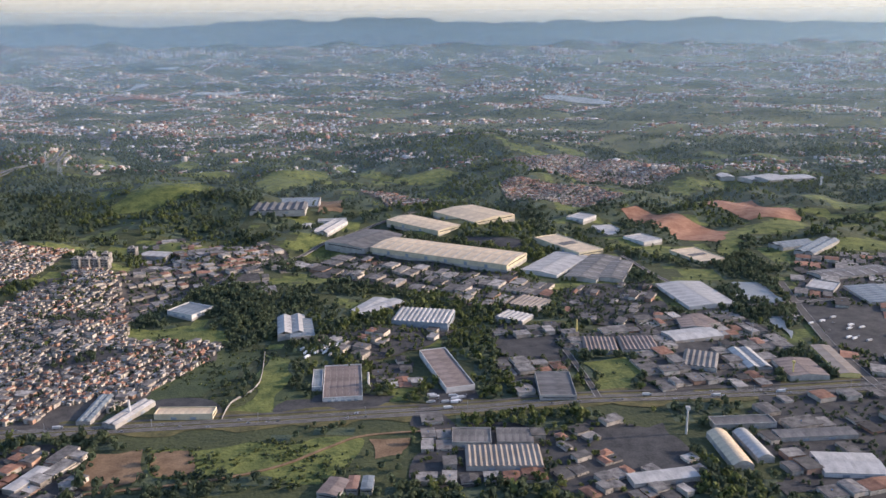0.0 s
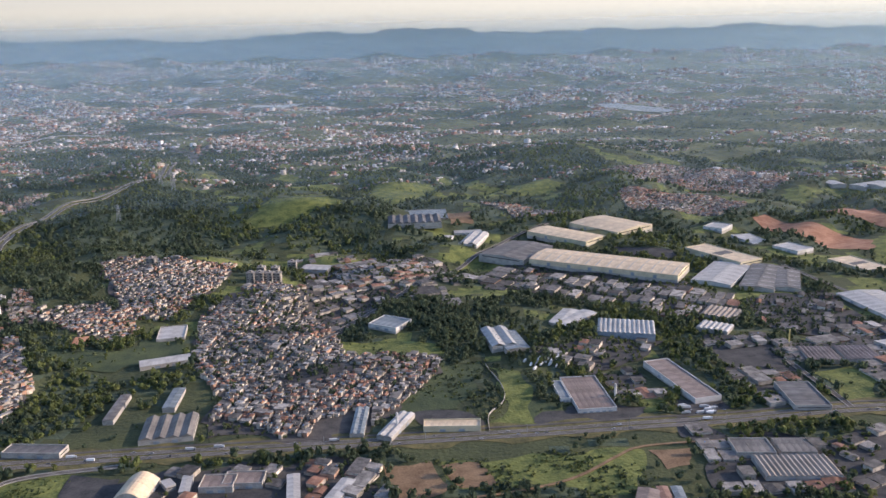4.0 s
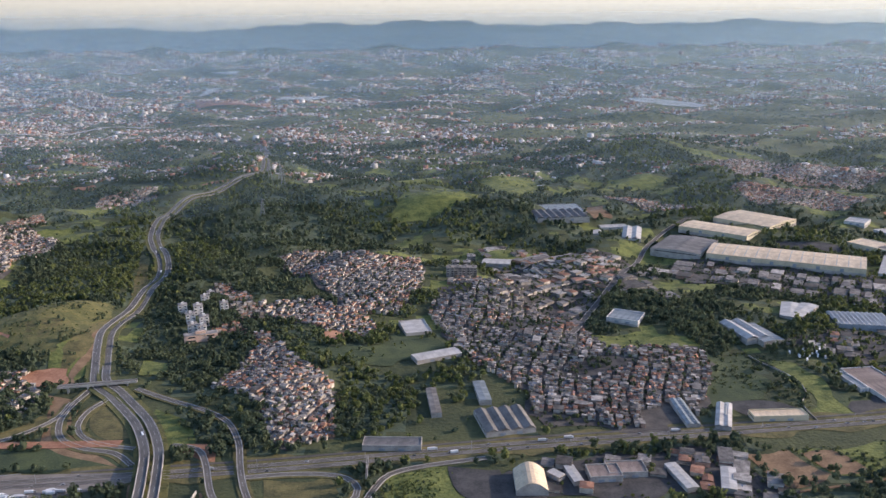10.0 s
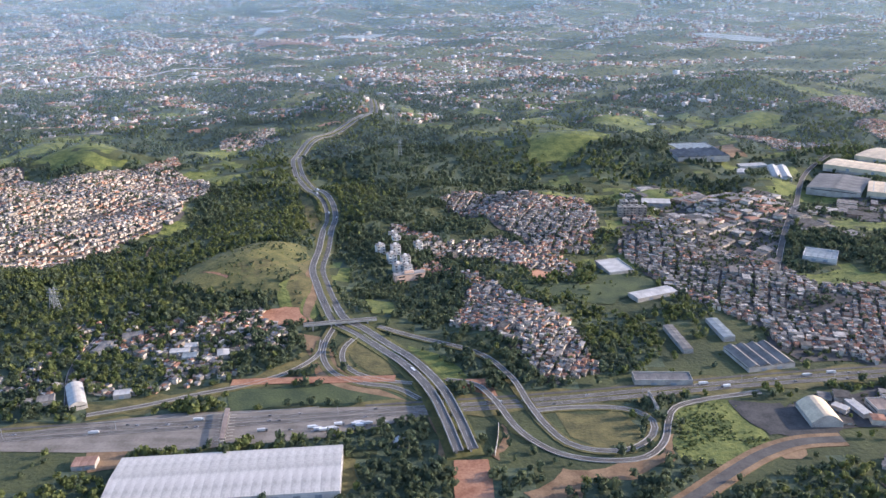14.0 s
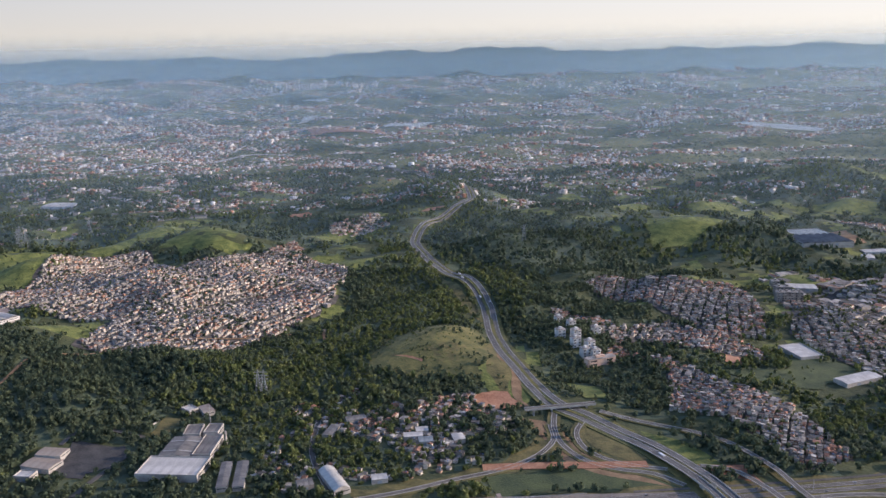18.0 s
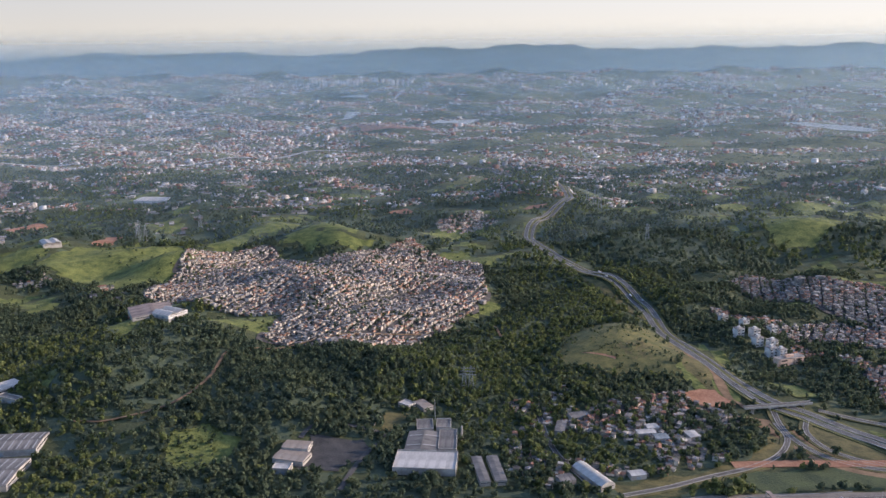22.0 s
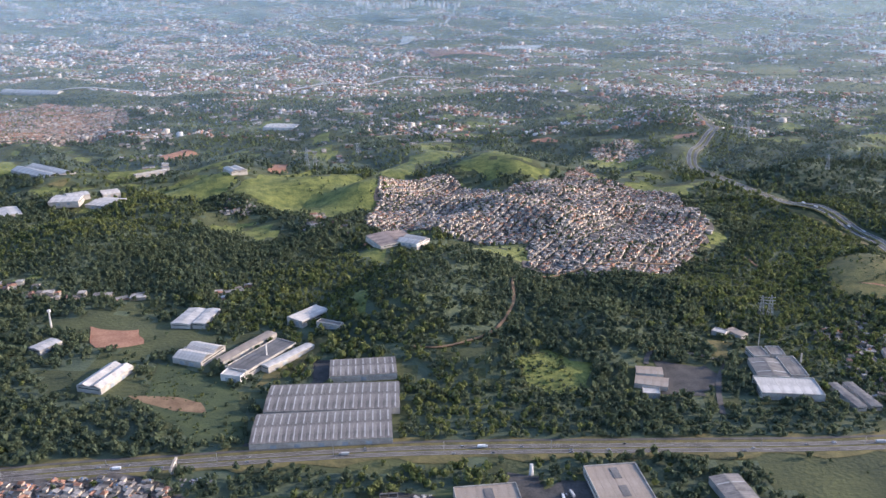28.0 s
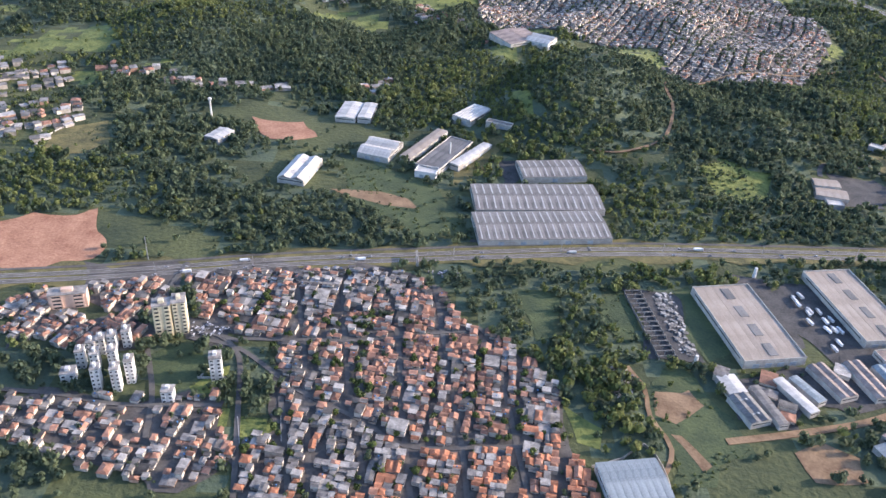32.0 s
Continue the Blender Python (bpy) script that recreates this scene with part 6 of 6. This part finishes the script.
WOODS += [
    [(-237, 523), (-182, 539), (-61, 540), (-44, 503), (-82, 437), (-127, 405), (-203, 387), (-226, 456)],
    [(20, 344), (56, 358), (56, 308), (27, 309)],
    [(-231, 583), (-171, 649), (-96, 603), (-38, 521), (-194, 509)],
    [(-90, 1160), (118, 1010), (161, 938), (114, 900), (62, 882)],
    [(251, 1030), (233, 1260), (362, 1204), (323, 1015), (311, 903), (214, 865), (229, 928)],
    [(826, 1090), (864, 959), (862, 917), (820, 940)],
    [(658, 414), (669, 392), (685, 377), (675, 372), (655, 392)],
    [(390, 635), (420, 663), (460, 633), (464, 575), (421, 574), (400, 537), (383, 571)],
    [(-164, 1053), (-99, 830), (-74, 695), (-135, 685), (-166, 836), (-138, 894)],
]
for p in WOODS:
    claim(p, 1, (0,))


def thicket(x, y):
    """Where wild ground is overgrown (high) or open (low)."""
    return np.sin(x / 41 + 2.3 * np.sin(y / 57 + x / 130)) * np.sin(y / 29 + 1.9 * np.sin(x / 53)) + 0.5 * np.sin(x / 13 + 2 * np.sin(y / 17)) * np.sin(y / 11 + 1.5 * np.sin(x / 19))


# leaf litter and bushes under the trees
me, mx, my = GROUND[0]
code = land(mx, my)
shady = (code == 1) | ((code == 0) & (thicket(mx, my) > -0.1))
me.polygons.foreach_set("material_index", np.where(my > 1500, 1, np.where(shady & (my > 115), 2, np.where((my > 560) & (thicket(mx, my) < -0.55), 3, 0))))


def crown_template(seed, leaves, blobs):
    """A crown of leaf clumps on the shell of a few lobes, about one across; quads turned at random, denser above."""
    r = np.random.default_rng(seed)
    v, f = [], []
    lobes = [np.array([0, 0, 0.5])] + [np.array([*(r.uniform(-0.28, 0.28, 2)), r.uniform(0.35, 0.72)]) for _ in range(blobs)]
    for q, c in enumerate(lobes):
        s = (0.34 if q == 0 else 0.22) * r.uniform(0.85, 1.15)
        k = len(v)
        v += [c + s * np.array(d) * r.uniform(0.8, 1.15) for d in ((1, 0, -0.45), (0, 1, -0.45), (-1, 0, -0.45), (0, -1, -0.45), (0, 0, 0.9))]
        f += [(k, k + 1, k + 4), (k + 1, k + 2, k + 4), (k + 2, k + 3, k + 4), (k + 3, k, k + 4)]
    for _ in range(leaves):
        c = lobes[r.integers(len(lobes))]
        d = r.normal(size=3)
        d[2] = abs(d[2]) * 0.9 - 0.15
        d /= np.linalg.norm(d)
        p = c + d * r.uniform(0.24, 0.36)
        a = np.cross(d, r.normal(size=3))
        a /= np.linalg.norm(a)
        b = np.cross(d, a) * 0.8 + d * r.uniform(-0.5, 0.5)
        s = r.uniform(0.09, 0.17)
        k = len(v)
        v += [p - a * s - b * s * 0.7, p + a * s * 0.8 - b * s, p + a * s + b * s, p - a * s * 0.7 + b * s * 0.9]
        f += [(k, k + 1, k + 2), (k, k + 2, k + 3)]
    return np.array(v), np.array(f)


NEAR = [crown_template(s, 19, 3) for s in range(6)]
MIDDLE = [crown_template(20 + s, 9, 2) for s in range(4)]
FARTHER = [crown_template(40 + s, 3, 1) for s in range(3)]


def scatter(name, x, y, size, tall, templates, m, label, category="trees"):
    """Many crowns as one mesh."""
    if not len(x):
        return
    z = height(x, y)
    pick = rng.integers(len(templates), size=len(x))
    vs, fs, base = [], [], 0
    for t, (tv, tf) in enumerate(templates):
        k = np.where(pick == t)[0]
        if not len(k):
            continue
        a = rng.uniform(0, 2 * math.pi, len(k))
        c, s = np.cos(a)[:, None], np.sin(a)[:, None]
        q = size[k][:, None]
        vx = (tv[:, 0] * c - tv[:, 1] * s) * q + x[k][:, None]
        vy = (tv[:, 0] * s + tv[:, 1] * c) * q + y[k][:, None]
        vz = tv[:, 2] * (size[k] * tall[k])[:, None] + z[k][:, None] - 0.1 * q
        vs.append(np.stack([vx, vy, vz], -1).reshape(-1, 3))
        fs.append((tf[None] + (np.arange(len(k)) * len(tv))[:, None, None]).reshape(-1, 3) + base)
        base += len(k) * len(tv)
    v, f = np.concatenate(vs), np.concatenate(fs)
    me = bpy.data.meshes.new(name)
    me.vertices.add(len(v)), me.vertices.foreach_set("co", v.astype(np.float32).ravel())
    me.loops.add(f.size), me.loops.foreach_set("vertex_index", f.astype(np.int32).ravel())
    me.polygons.add(len(f)), me.polygons.foreach_set("loop_start", np.arange(0, f.size, 3, dtype=np.int32))
    me.update(calc_edges=True)
    me.materials.append(m)
    tagged(new(name, me), label, category, kind="stuff")


def grow(n, y0, y1, templates, low, high, name, wild):
    """Trees between two distances: thick in the woods, sparse on wild ground and between houses."""
    wide = min(1450, 0.62 * y1 + 640)
    x, y = rng.uniform(-wide, wide, n), rng.uniform(y0, y1, n)
    keep = np.abs(x + 0) < 0.62 * y + 640
    x, y = x[keep], y[keep]
    code = land(x, y)
    lump = thicket(x, y)
    chance = np.select([code == 1, code == 0, code == 2, code == 3], [0.96, wild * (0.06 + 0.94 * smooth(1.8 * lump + 0.6)), 0.14 * (lump > 0.1), np.where(y > 400, 0.55, 0.2)], 0.0)
    k = rng.random(len(x)) < chance
    x, y, lump = x[k], y[k], lump[k]
    size = rng.uniform(low, high, len(x)) * (0.75 + 0.35 * smooth(lump * 0.5 + 0.5)) * np.where(code[k] == 2, rng.uniform(0.3, 0.75, len(x)), np.where(code[k] == 3, 0.62, 1.0))
    pale = np.sin(x / 57 + 1.1 * np.sin(y / 71) + 4) + rng.normal(0, 0.55, len(x)) > 0.7
    tall = rng.uniform(0.85, 1.35, len(x))
    scatter(name, x[~pale], y[~pale], size[~pale], tall[~pale], templates, LEAF, "dense dark green broadleaf trees")
    scatter(name, x[pale], y[pale], size[pale], tall[pale], templates, LEAFPALE, "lighter green trees and bushes")


grow(56000, 130, 520, NEAR, 2.6, 6.0, "near_woods", 0.8)
grow(80000, 520, 860, MIDDLE, 3.4, 6.4, "middle_woods", 0.75)
grow(60000, 860, 1700, FARTHER, 5.0, 9.5, "far_woods", 0.75)



def bushes(poly, count, low, high, pale=0.5):
    """Scrub on rough ground."""
    x, y = in_poly(poly, count)
    lump = np.sin(x / 9 + 1.3 * np.sin(y / 13)) + np.sin(y / 7 + 1.1 * np.sin(x / 11)) + rng.normal(0, 0.5, len(x))
    free = ~np.isin(land(x, y), (4,)) & (lump > 0)
    x, y = x[free], y[free]
    light = rng.random(len(x)) < pale
    for k, m in ((light, LEAFPALE), (~light, LEAF)):
        scatter("scrub_bushes", x[k], y[k], rng.uniform(low, high, k.sum()), rng.uniform(0.5, 0.9, k.sum()), NEAR[:3], m, "low scrub and bushes on rough grass", "bushes")


bushes([(388, 414), (426, 421), (478, 427), (504, 430), (505, 391), (481, 375), (444, 380), (412, 380)], 900, 0.8, 2.4, 0.6)
bushes([(179, 393), (213, 398), (220, 358), (195, 335), (173, 340)], 700, 0.7, 2.0, 0.85)
bushes([(-487, 311), (-472, 312), (-471, 286), (-469, 241), (-442, 221), (-441, 202), (-462, 183), (-476, 180), (-485, 251)], 500, 0.7, 1.8, 0.4)
bushes([(-647, 453), (-618, 454), (-565, 409), (-550, 353), (-579, 347), (-622, 387)], 500, 0.8, 2.2, 0.4)
bushes([(-139, 600), (-112, 613), (-70, 678), (-51, 586), (-69, 535), (-101, 562)], 500, 0.8, 2.2, 0.4)
bushes([(-407, 459), (-348, 461), (-354, 414), (-402, 410)], 500, 0.8, 2.4, 0.5)
bushes([(10, 698), (63, 645), (144, 493), (174, 445), (140, 432), (93, 484), (46, 522)], 900, 0.8, 2.4, 0.4)
bushes([(377, 543), (420, 559), (452, 538), (427, 461), (376, 456)], 700, 0.8, 2.6, 0.4)
fx, fy = rng.uniform(-2600, 2600, 60000), 1650 + 1900 * rng.random(60000) ** 1.2
keep = (np.abs(fx) < 0.58 * fy + 620) & (np.sin(fy / 74 + 1.6 * np.sin(fx / 390 + 1)) * np.sin(fx / 260 + 2.1 * np.sin(fy / 210)) + 0.6 * np.sin(fy / 39 + 1.3 * np.sin(fx / 160)) < rng.normal(-0.05, 0.25, 60000))
keep &= rng.random(60000) < 0.85
scatter("distant_woods", fx[keep], fy[keep], rng.uniform(6, 11, keep.sum()), rng.uniform(0.4, 0.7, keep.sum()), FARTHER[:2], LEAF, "far belts of dark woodland")


def tree(x, y, size, seed):
    top = tagged(new("tree"), "broadleaf street tree with a dark green crown", "tree", "garden trees")
    top.matrix_world = pose(x, y, float(height(x, y)) - 0.1, 0, 0, seed * 47 % 360)
    k = Pile(BARK)
    ring = [(math.cos(q * math.pi / 3), math.sin(q * math.pi / 3)) for q in range(6)]
    for (a, b), (c, d) in zip(ring, ring[1:] + ring[:1]):
        k.face([(0.2 * a, 0.2 * b, 0), (0.2 * c, 0.2 * d, 0), (0.09 * c, 0.09 * d, size * 0.6), (0.09 * a, 0.09 * b, size * 0.6)])
    for q in range(3):
        a = q * 2.1 + seed
        e = (math.cos(a) * size * 0.25, math.sin(a) * size * 0.25, size * 0.75)
        k.face([(0.08, 0, size * 0.4), (-0.08, 0, size * 0.4), e]), k.face([(0, 0.08, size * 0.4), (0, -0.08, size * 0.4), e])
    part("trunk", k, top)
    key = seed % 6
    if key not in CROWNS:
        v, f = crown_template(60 + key, 60, 5)
        me = bpy.data.meshes.new("crown")
        me.from_pydata(v.tolist(), [], f.tolist())
        me.materials.append(LEAFONE)
        CROWNS[key] = me
    part("crown", CROWNS[key], top, Matrix.Translation((0, 0, size * 0.22)) @ Matrix.Scale(size, 4))


CROWNS = {}
gx, gy = in_poly([(-689, 274), (-610, 319), (-573, 269), (-522, 252), (-517, 204), (-541, 173), (-639, 168), (-653, 221)], 1200)
free = land(gx, gy) == 3
hx = np.array(HOUSES)
count = 0
for x, y in zip(gx[free], gy[free]):
    if count < 150 and np.min((hx[:, 0] - x) ** 2 + (hx[:, 1] - y) ** 2) > 5:
        tree(x, y, rng.uniform(2.2, 3.6), count)
        count += 1


# ---- towns in the distance ----
def belts(x, y):
    """Where built-up land (high) and woods (low) lie in the distance, in long bands."""
    return np.sin(y / 74 + 1.6 * np.sin(x / 390 + 1)) * np.sin(x / 260 + 2.1 * np.sin(y / 210)) + 0.6 * np.sin(y / 39 + 1.3 * np.sin(x / 160))


def block_template(w, d, h):
    v = np.array([(p * w / 2, q * d / 2, e) for e in (-0.8, h) for p, q in ((-1, -1), (1, -1), (1, 1), (-1, 1))])
    return v, np.array([(0, 1, 5), (0, 5, 4), (1, 2, 6), (1, 6, 5), (2, 3, 7), (2, 7, 6), (3, 0, 4), (3, 4, 7), (4, 5, 6), (4, 6, 7)])


def far_towns(n, polys, share):
    x, y = rng.uniform(-2900, 2900, n), 1250 + 3350 * rng.random(n) ** 1.25
    keep = np.abs(x) < 0.58 * y + 620
    x, y = x[keep], y[keep]
    belt = belts(x, y)
    p = np.where(y < 2300, np.where(x < 250, 0.6, 0.4) * (belt > 0.25) + 0.006, np.where(belt > -0.05, 0.6, 0.03))
    p = p * np.where(np.sin(x / 57 + 1.7 * np.sin(y / 83)) * np.sin(y / 51 + 1.4 * np.sin(x / 91)) > -0.15, 1.3, 0.08)
    clump = np.sin(x / 83 + 1.9 * np.sin(y / 61 + 1)) * np.sin(y / 47 + 1.6 * np.sin(x / 119)) + 0.45 * np.sin(x / 31 + 1.3 * np.sin(y / 37))
    for q in polys:
        p = np.where(inside(q, x, y), np.where(clump > -0.12, 0.95, 0.12), p)
    k = rng.random(len(x)) < p * share
    k &= ~((y < 1710) & np.isin(land(x, y), (2, 4)))
    for q in LAKES:
        k &= ~inside(q, x, y)
    x, y = x[k], y[k]
    size = rng.uniform(2.6, 4.4, len(x)) * (1 + (y - 1250) / 2600)
    big = rng.random(len(x)) < 0.05
    size[big] *= 2.2
    sort = rng.choice(4, size=len(x), p=(0.42, 0.36, 0.10, 0.12))
    shapes = [block_template(1.0, 0.8, 0.55), block_template(1.5, 0.8, 0.4), block_template(0.9, 0.9, 0.8), block_template(2.0, 0.9, 0.3)]
    for s, m in enumerate((HOUSEWALL, TILES, SLAB, WHITEWALL)):
        scatter("distant_houses", x[sort == s], y[sort == s], size[sort == s], np.ones((sort == s).sum()), shapes, m, "countless pale houses of far-off towns", "houses")


far_towns(270000, [
    [(-1593, 2792), (-1521, 3120), (-1080, 2548), (-856, 2220), (-912, 1860), (-1114, 1900)], [(-959, 2556), (-693, 2468), (-598, 2092), (-746, 1912)], [(-600, 1752), (-411, 1988), (-238, 1844), (-360, 1599), (-482, 1541)],
    [(-88, 1740), (-52, 2008), (156, 2108), (298, 1904), (285, 1557), (197, 1604), (-26, 1604)], [(338, 1422), (444, 1393), (528, 1344), (494, 1292), (324, 1322)], [(-594, 1412), (-527, 1506), (-468, 1425), (-427, 1200), (-542, 1185)],
    [(-1037, 1608), (-756, 1708), (-624, 1384), (-965, 1471)], [(-1940, 3304), (-1246, 3268), (-759, 2860), (-572, 2108), (-769, 1820), (-1169, 1852)], [(-2391, 3404), (-1414, 3284), (-911, 2508), (-1061, 2068), (-1701, 2164)], [(-1046, 1557), (-837, 1712), (-538, 1956), (-495, 1696), (-682, 1496), (-890, 1479)], [(-682, 1496), (-487, 1482), (-480, 1279), (-591, 1263)], [(-404, 1402), (-298, 1537), (-299, 1435)],
    [(-1246, 2782), (-656, 2476), (-357, 1890), (-692, 1804)],
    [(-659, 1813), (-373, 1898), (-195, 1567), (-364, 1438), (-469, 1465)],
    [(-309, 1866), (-166, 1962), (-48, 2053), (304, 1881), (373, 1484), (215, 1448), (-68, 1579)],
    [(333, 1486), (502, 1377), (541, 1326), (361, 1303)],
    [(677, 1337), (910, 1343), (858, 1141), (610, 1059)],
    [(-1772, 3044), (-1323, 3162), (-940, 1967), (-1166, 1915)],
    [(-1340, 3215), (-632, 2430), (-574, 2007), (-920, 1948)],
    [(-641, 2077), (-192, 1837), (-216, 1560), (-546, 1571)],
    [(-46, 2262), (148, 2143), (72, 1690), (-82, 1680)],
    [(163, 2002), (322, 1852), (249, 1624), (113, 1718)],
    [(172, 1719), (373, 1780), (284, 1500), (163, 1592)],
    [(-291, 1180), (-182, 1183), (-188, 1101), (-282, 1125)],
    [(-2064, 3196), (-1786, 3076), (-1415, 2264), (-1561, 2269)]], 0.95)


def city(poly, count, low, high, label):
    for x, y in zip(*in_poly(poly, count)):
        top = tagged(new("distant_tower"), label, "building", "distant towers")
        top.matrix_world = pose(x, y, float(height(x, y)) - 2, 0, 0, rng.uniform(0, 40))
        k = Pile(WHITEWALL)
        w, h = rng.uniform(6, 11), rng.uniform(low, high) * 0.7
        k.box(0, 0, 0, w, w, h)
        part("wall", k, top)
        k = Pile(SLAB)
        k.box(0, 0, h, w * 0.5, w * 0.5, 4)
        part("lift_house", k, top)


city([(-1088, 4064), (-516, 4144), (-497, 4072), (-980, 3936)], 60, 24, 44, "pale high-rise of a distant city")
city([(-2425, 4236), (-1697, 4144), (-1679, 4092), (-2334, 4064)], 30, 12, 22, "pale high-rise of a distant city")
city([(-125, 3980), (423, 4056), (1188, 3892), (894, 3772)], 30, 12, 26, "pale high-rise of a distant city")


# ---- hills on the horizon ----
def ridge(name, y, base, rise, seed, x0=-3600, x1=3600):
    r = np.random.default_rng(seed)
    ph = r.uniform(0, 6.3, 6)
    k = Pile(RIDGE)
    n = 240
    xs = np.linspace(x0, x1, n)
    env = 0.55 + 0.45 * np.exp(-((xs - 200) / 1500) ** 2)
    top = base + rise * env * (0.5 + 0.26 * np.sin(xs / 310 + ph[0]) + 0.18 * np.sin(xs / 140 + ph[1]) + 0.10 * np.sin(xs / 61 + ph[2]) + 0.05 * np.sin(xs / 23 + ph[3]))
    rows = []
    for q in range(7):
        u = q / 6
        yy = y - 260 * (1 - u) + 16 * np.sin(xs / 57 + 3 * u)
        rows.append(np.stack([xs, yy, 120 + (top - 120) * u ** 0.8 + 6 * np.sin(xs / 45 + 5 * u) * (1 - u)], -1))
    v = np.concatenate(rows)
    a = (np.arange(6)[:, None] * n + np.arange(n - 1)).ravel()
    me = bpy.data.meshes.new(name)
    me.from_pydata(v.tolist(), [], np.stack([a, a + 1, a + 1 + n, a + n], -1).tolist())
    me.polygons.foreach_set("use_smooth", np.ones(len(a), bool))
    me.materials.append(RIDGE)
    tagged(new(name, me), "long blue wooded hills on the horizon", "hills", kind="structure")


ridge("backdrop_hills", 4640, 205, 60, 5)
ridge("backdrop_hills", 4690, 225, 66, 3)
ridge("backdrop_hills", 4740, 235, 76, 8)


# ---- glowing backdrop added behind the hills to brighten the low evening sky ----
def glowing_backdrop():
    m = bpy.data.materials.new("glowing_sky")
    m.use_nodes = True
    n, l = m.node_tree.nodes, m.node_tree.links
    n.remove(n["Principled BSDF"])
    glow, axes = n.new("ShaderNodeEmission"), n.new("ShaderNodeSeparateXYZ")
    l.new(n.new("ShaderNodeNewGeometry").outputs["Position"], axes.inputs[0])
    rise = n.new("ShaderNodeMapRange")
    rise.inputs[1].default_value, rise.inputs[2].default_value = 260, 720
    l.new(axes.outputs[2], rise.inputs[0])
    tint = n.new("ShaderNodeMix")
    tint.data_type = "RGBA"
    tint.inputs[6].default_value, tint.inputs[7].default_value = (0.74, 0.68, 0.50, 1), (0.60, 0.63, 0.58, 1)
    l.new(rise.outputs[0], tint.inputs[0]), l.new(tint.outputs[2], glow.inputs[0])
    # the sheet's glow grows towards the sun's side
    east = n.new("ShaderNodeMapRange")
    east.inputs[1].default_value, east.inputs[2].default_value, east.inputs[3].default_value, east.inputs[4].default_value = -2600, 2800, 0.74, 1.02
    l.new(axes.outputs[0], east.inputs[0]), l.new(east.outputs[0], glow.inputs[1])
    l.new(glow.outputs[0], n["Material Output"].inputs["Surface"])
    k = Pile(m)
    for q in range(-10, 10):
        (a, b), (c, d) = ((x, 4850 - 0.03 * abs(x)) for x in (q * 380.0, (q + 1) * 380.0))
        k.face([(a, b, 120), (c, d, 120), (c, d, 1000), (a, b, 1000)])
    tagged(new("backdrop_sky", k.mesh("backdrop_sky")), "glowing cream sky backdrop low behind the hills", "sky", kind="structure")


glowing_backdrop()


# ---- evening haze imitated: thin bluish see-through sheets hung between the distances ----
def haze(y, top, thick):
    m = bpy.data.materials.new("haze")
    m.use_nodes = True
    n, l = m.node_tree.nodes, m.node_tree.links
    n.remove(n["Principled BSDF"])
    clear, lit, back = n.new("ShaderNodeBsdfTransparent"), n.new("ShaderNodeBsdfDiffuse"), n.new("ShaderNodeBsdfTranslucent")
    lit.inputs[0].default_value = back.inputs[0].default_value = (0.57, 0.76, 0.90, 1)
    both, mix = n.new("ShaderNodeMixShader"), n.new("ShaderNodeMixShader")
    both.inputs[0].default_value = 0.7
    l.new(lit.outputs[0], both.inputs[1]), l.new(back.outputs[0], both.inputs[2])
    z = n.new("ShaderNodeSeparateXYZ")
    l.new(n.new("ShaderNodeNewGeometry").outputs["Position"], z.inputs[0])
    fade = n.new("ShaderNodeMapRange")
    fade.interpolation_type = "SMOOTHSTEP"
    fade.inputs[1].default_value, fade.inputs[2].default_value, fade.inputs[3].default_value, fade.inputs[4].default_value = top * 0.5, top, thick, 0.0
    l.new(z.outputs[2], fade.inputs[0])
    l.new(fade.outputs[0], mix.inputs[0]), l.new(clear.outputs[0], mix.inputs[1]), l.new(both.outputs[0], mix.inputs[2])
    l.new(mix.outputs[0], n["Material Output"].inputs["Surface"])
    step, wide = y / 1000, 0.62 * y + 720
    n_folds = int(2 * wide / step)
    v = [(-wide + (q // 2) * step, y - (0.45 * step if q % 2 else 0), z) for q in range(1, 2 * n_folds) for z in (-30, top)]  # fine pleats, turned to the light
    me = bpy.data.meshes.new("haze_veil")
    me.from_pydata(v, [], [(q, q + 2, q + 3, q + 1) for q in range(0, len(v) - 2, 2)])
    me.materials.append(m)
    tagged(new("haze_veil", me), "thin bluish sheet standing in for evening haze", "haze", kind="stuff")


scene.cycles.transparent_max_bounces = 32
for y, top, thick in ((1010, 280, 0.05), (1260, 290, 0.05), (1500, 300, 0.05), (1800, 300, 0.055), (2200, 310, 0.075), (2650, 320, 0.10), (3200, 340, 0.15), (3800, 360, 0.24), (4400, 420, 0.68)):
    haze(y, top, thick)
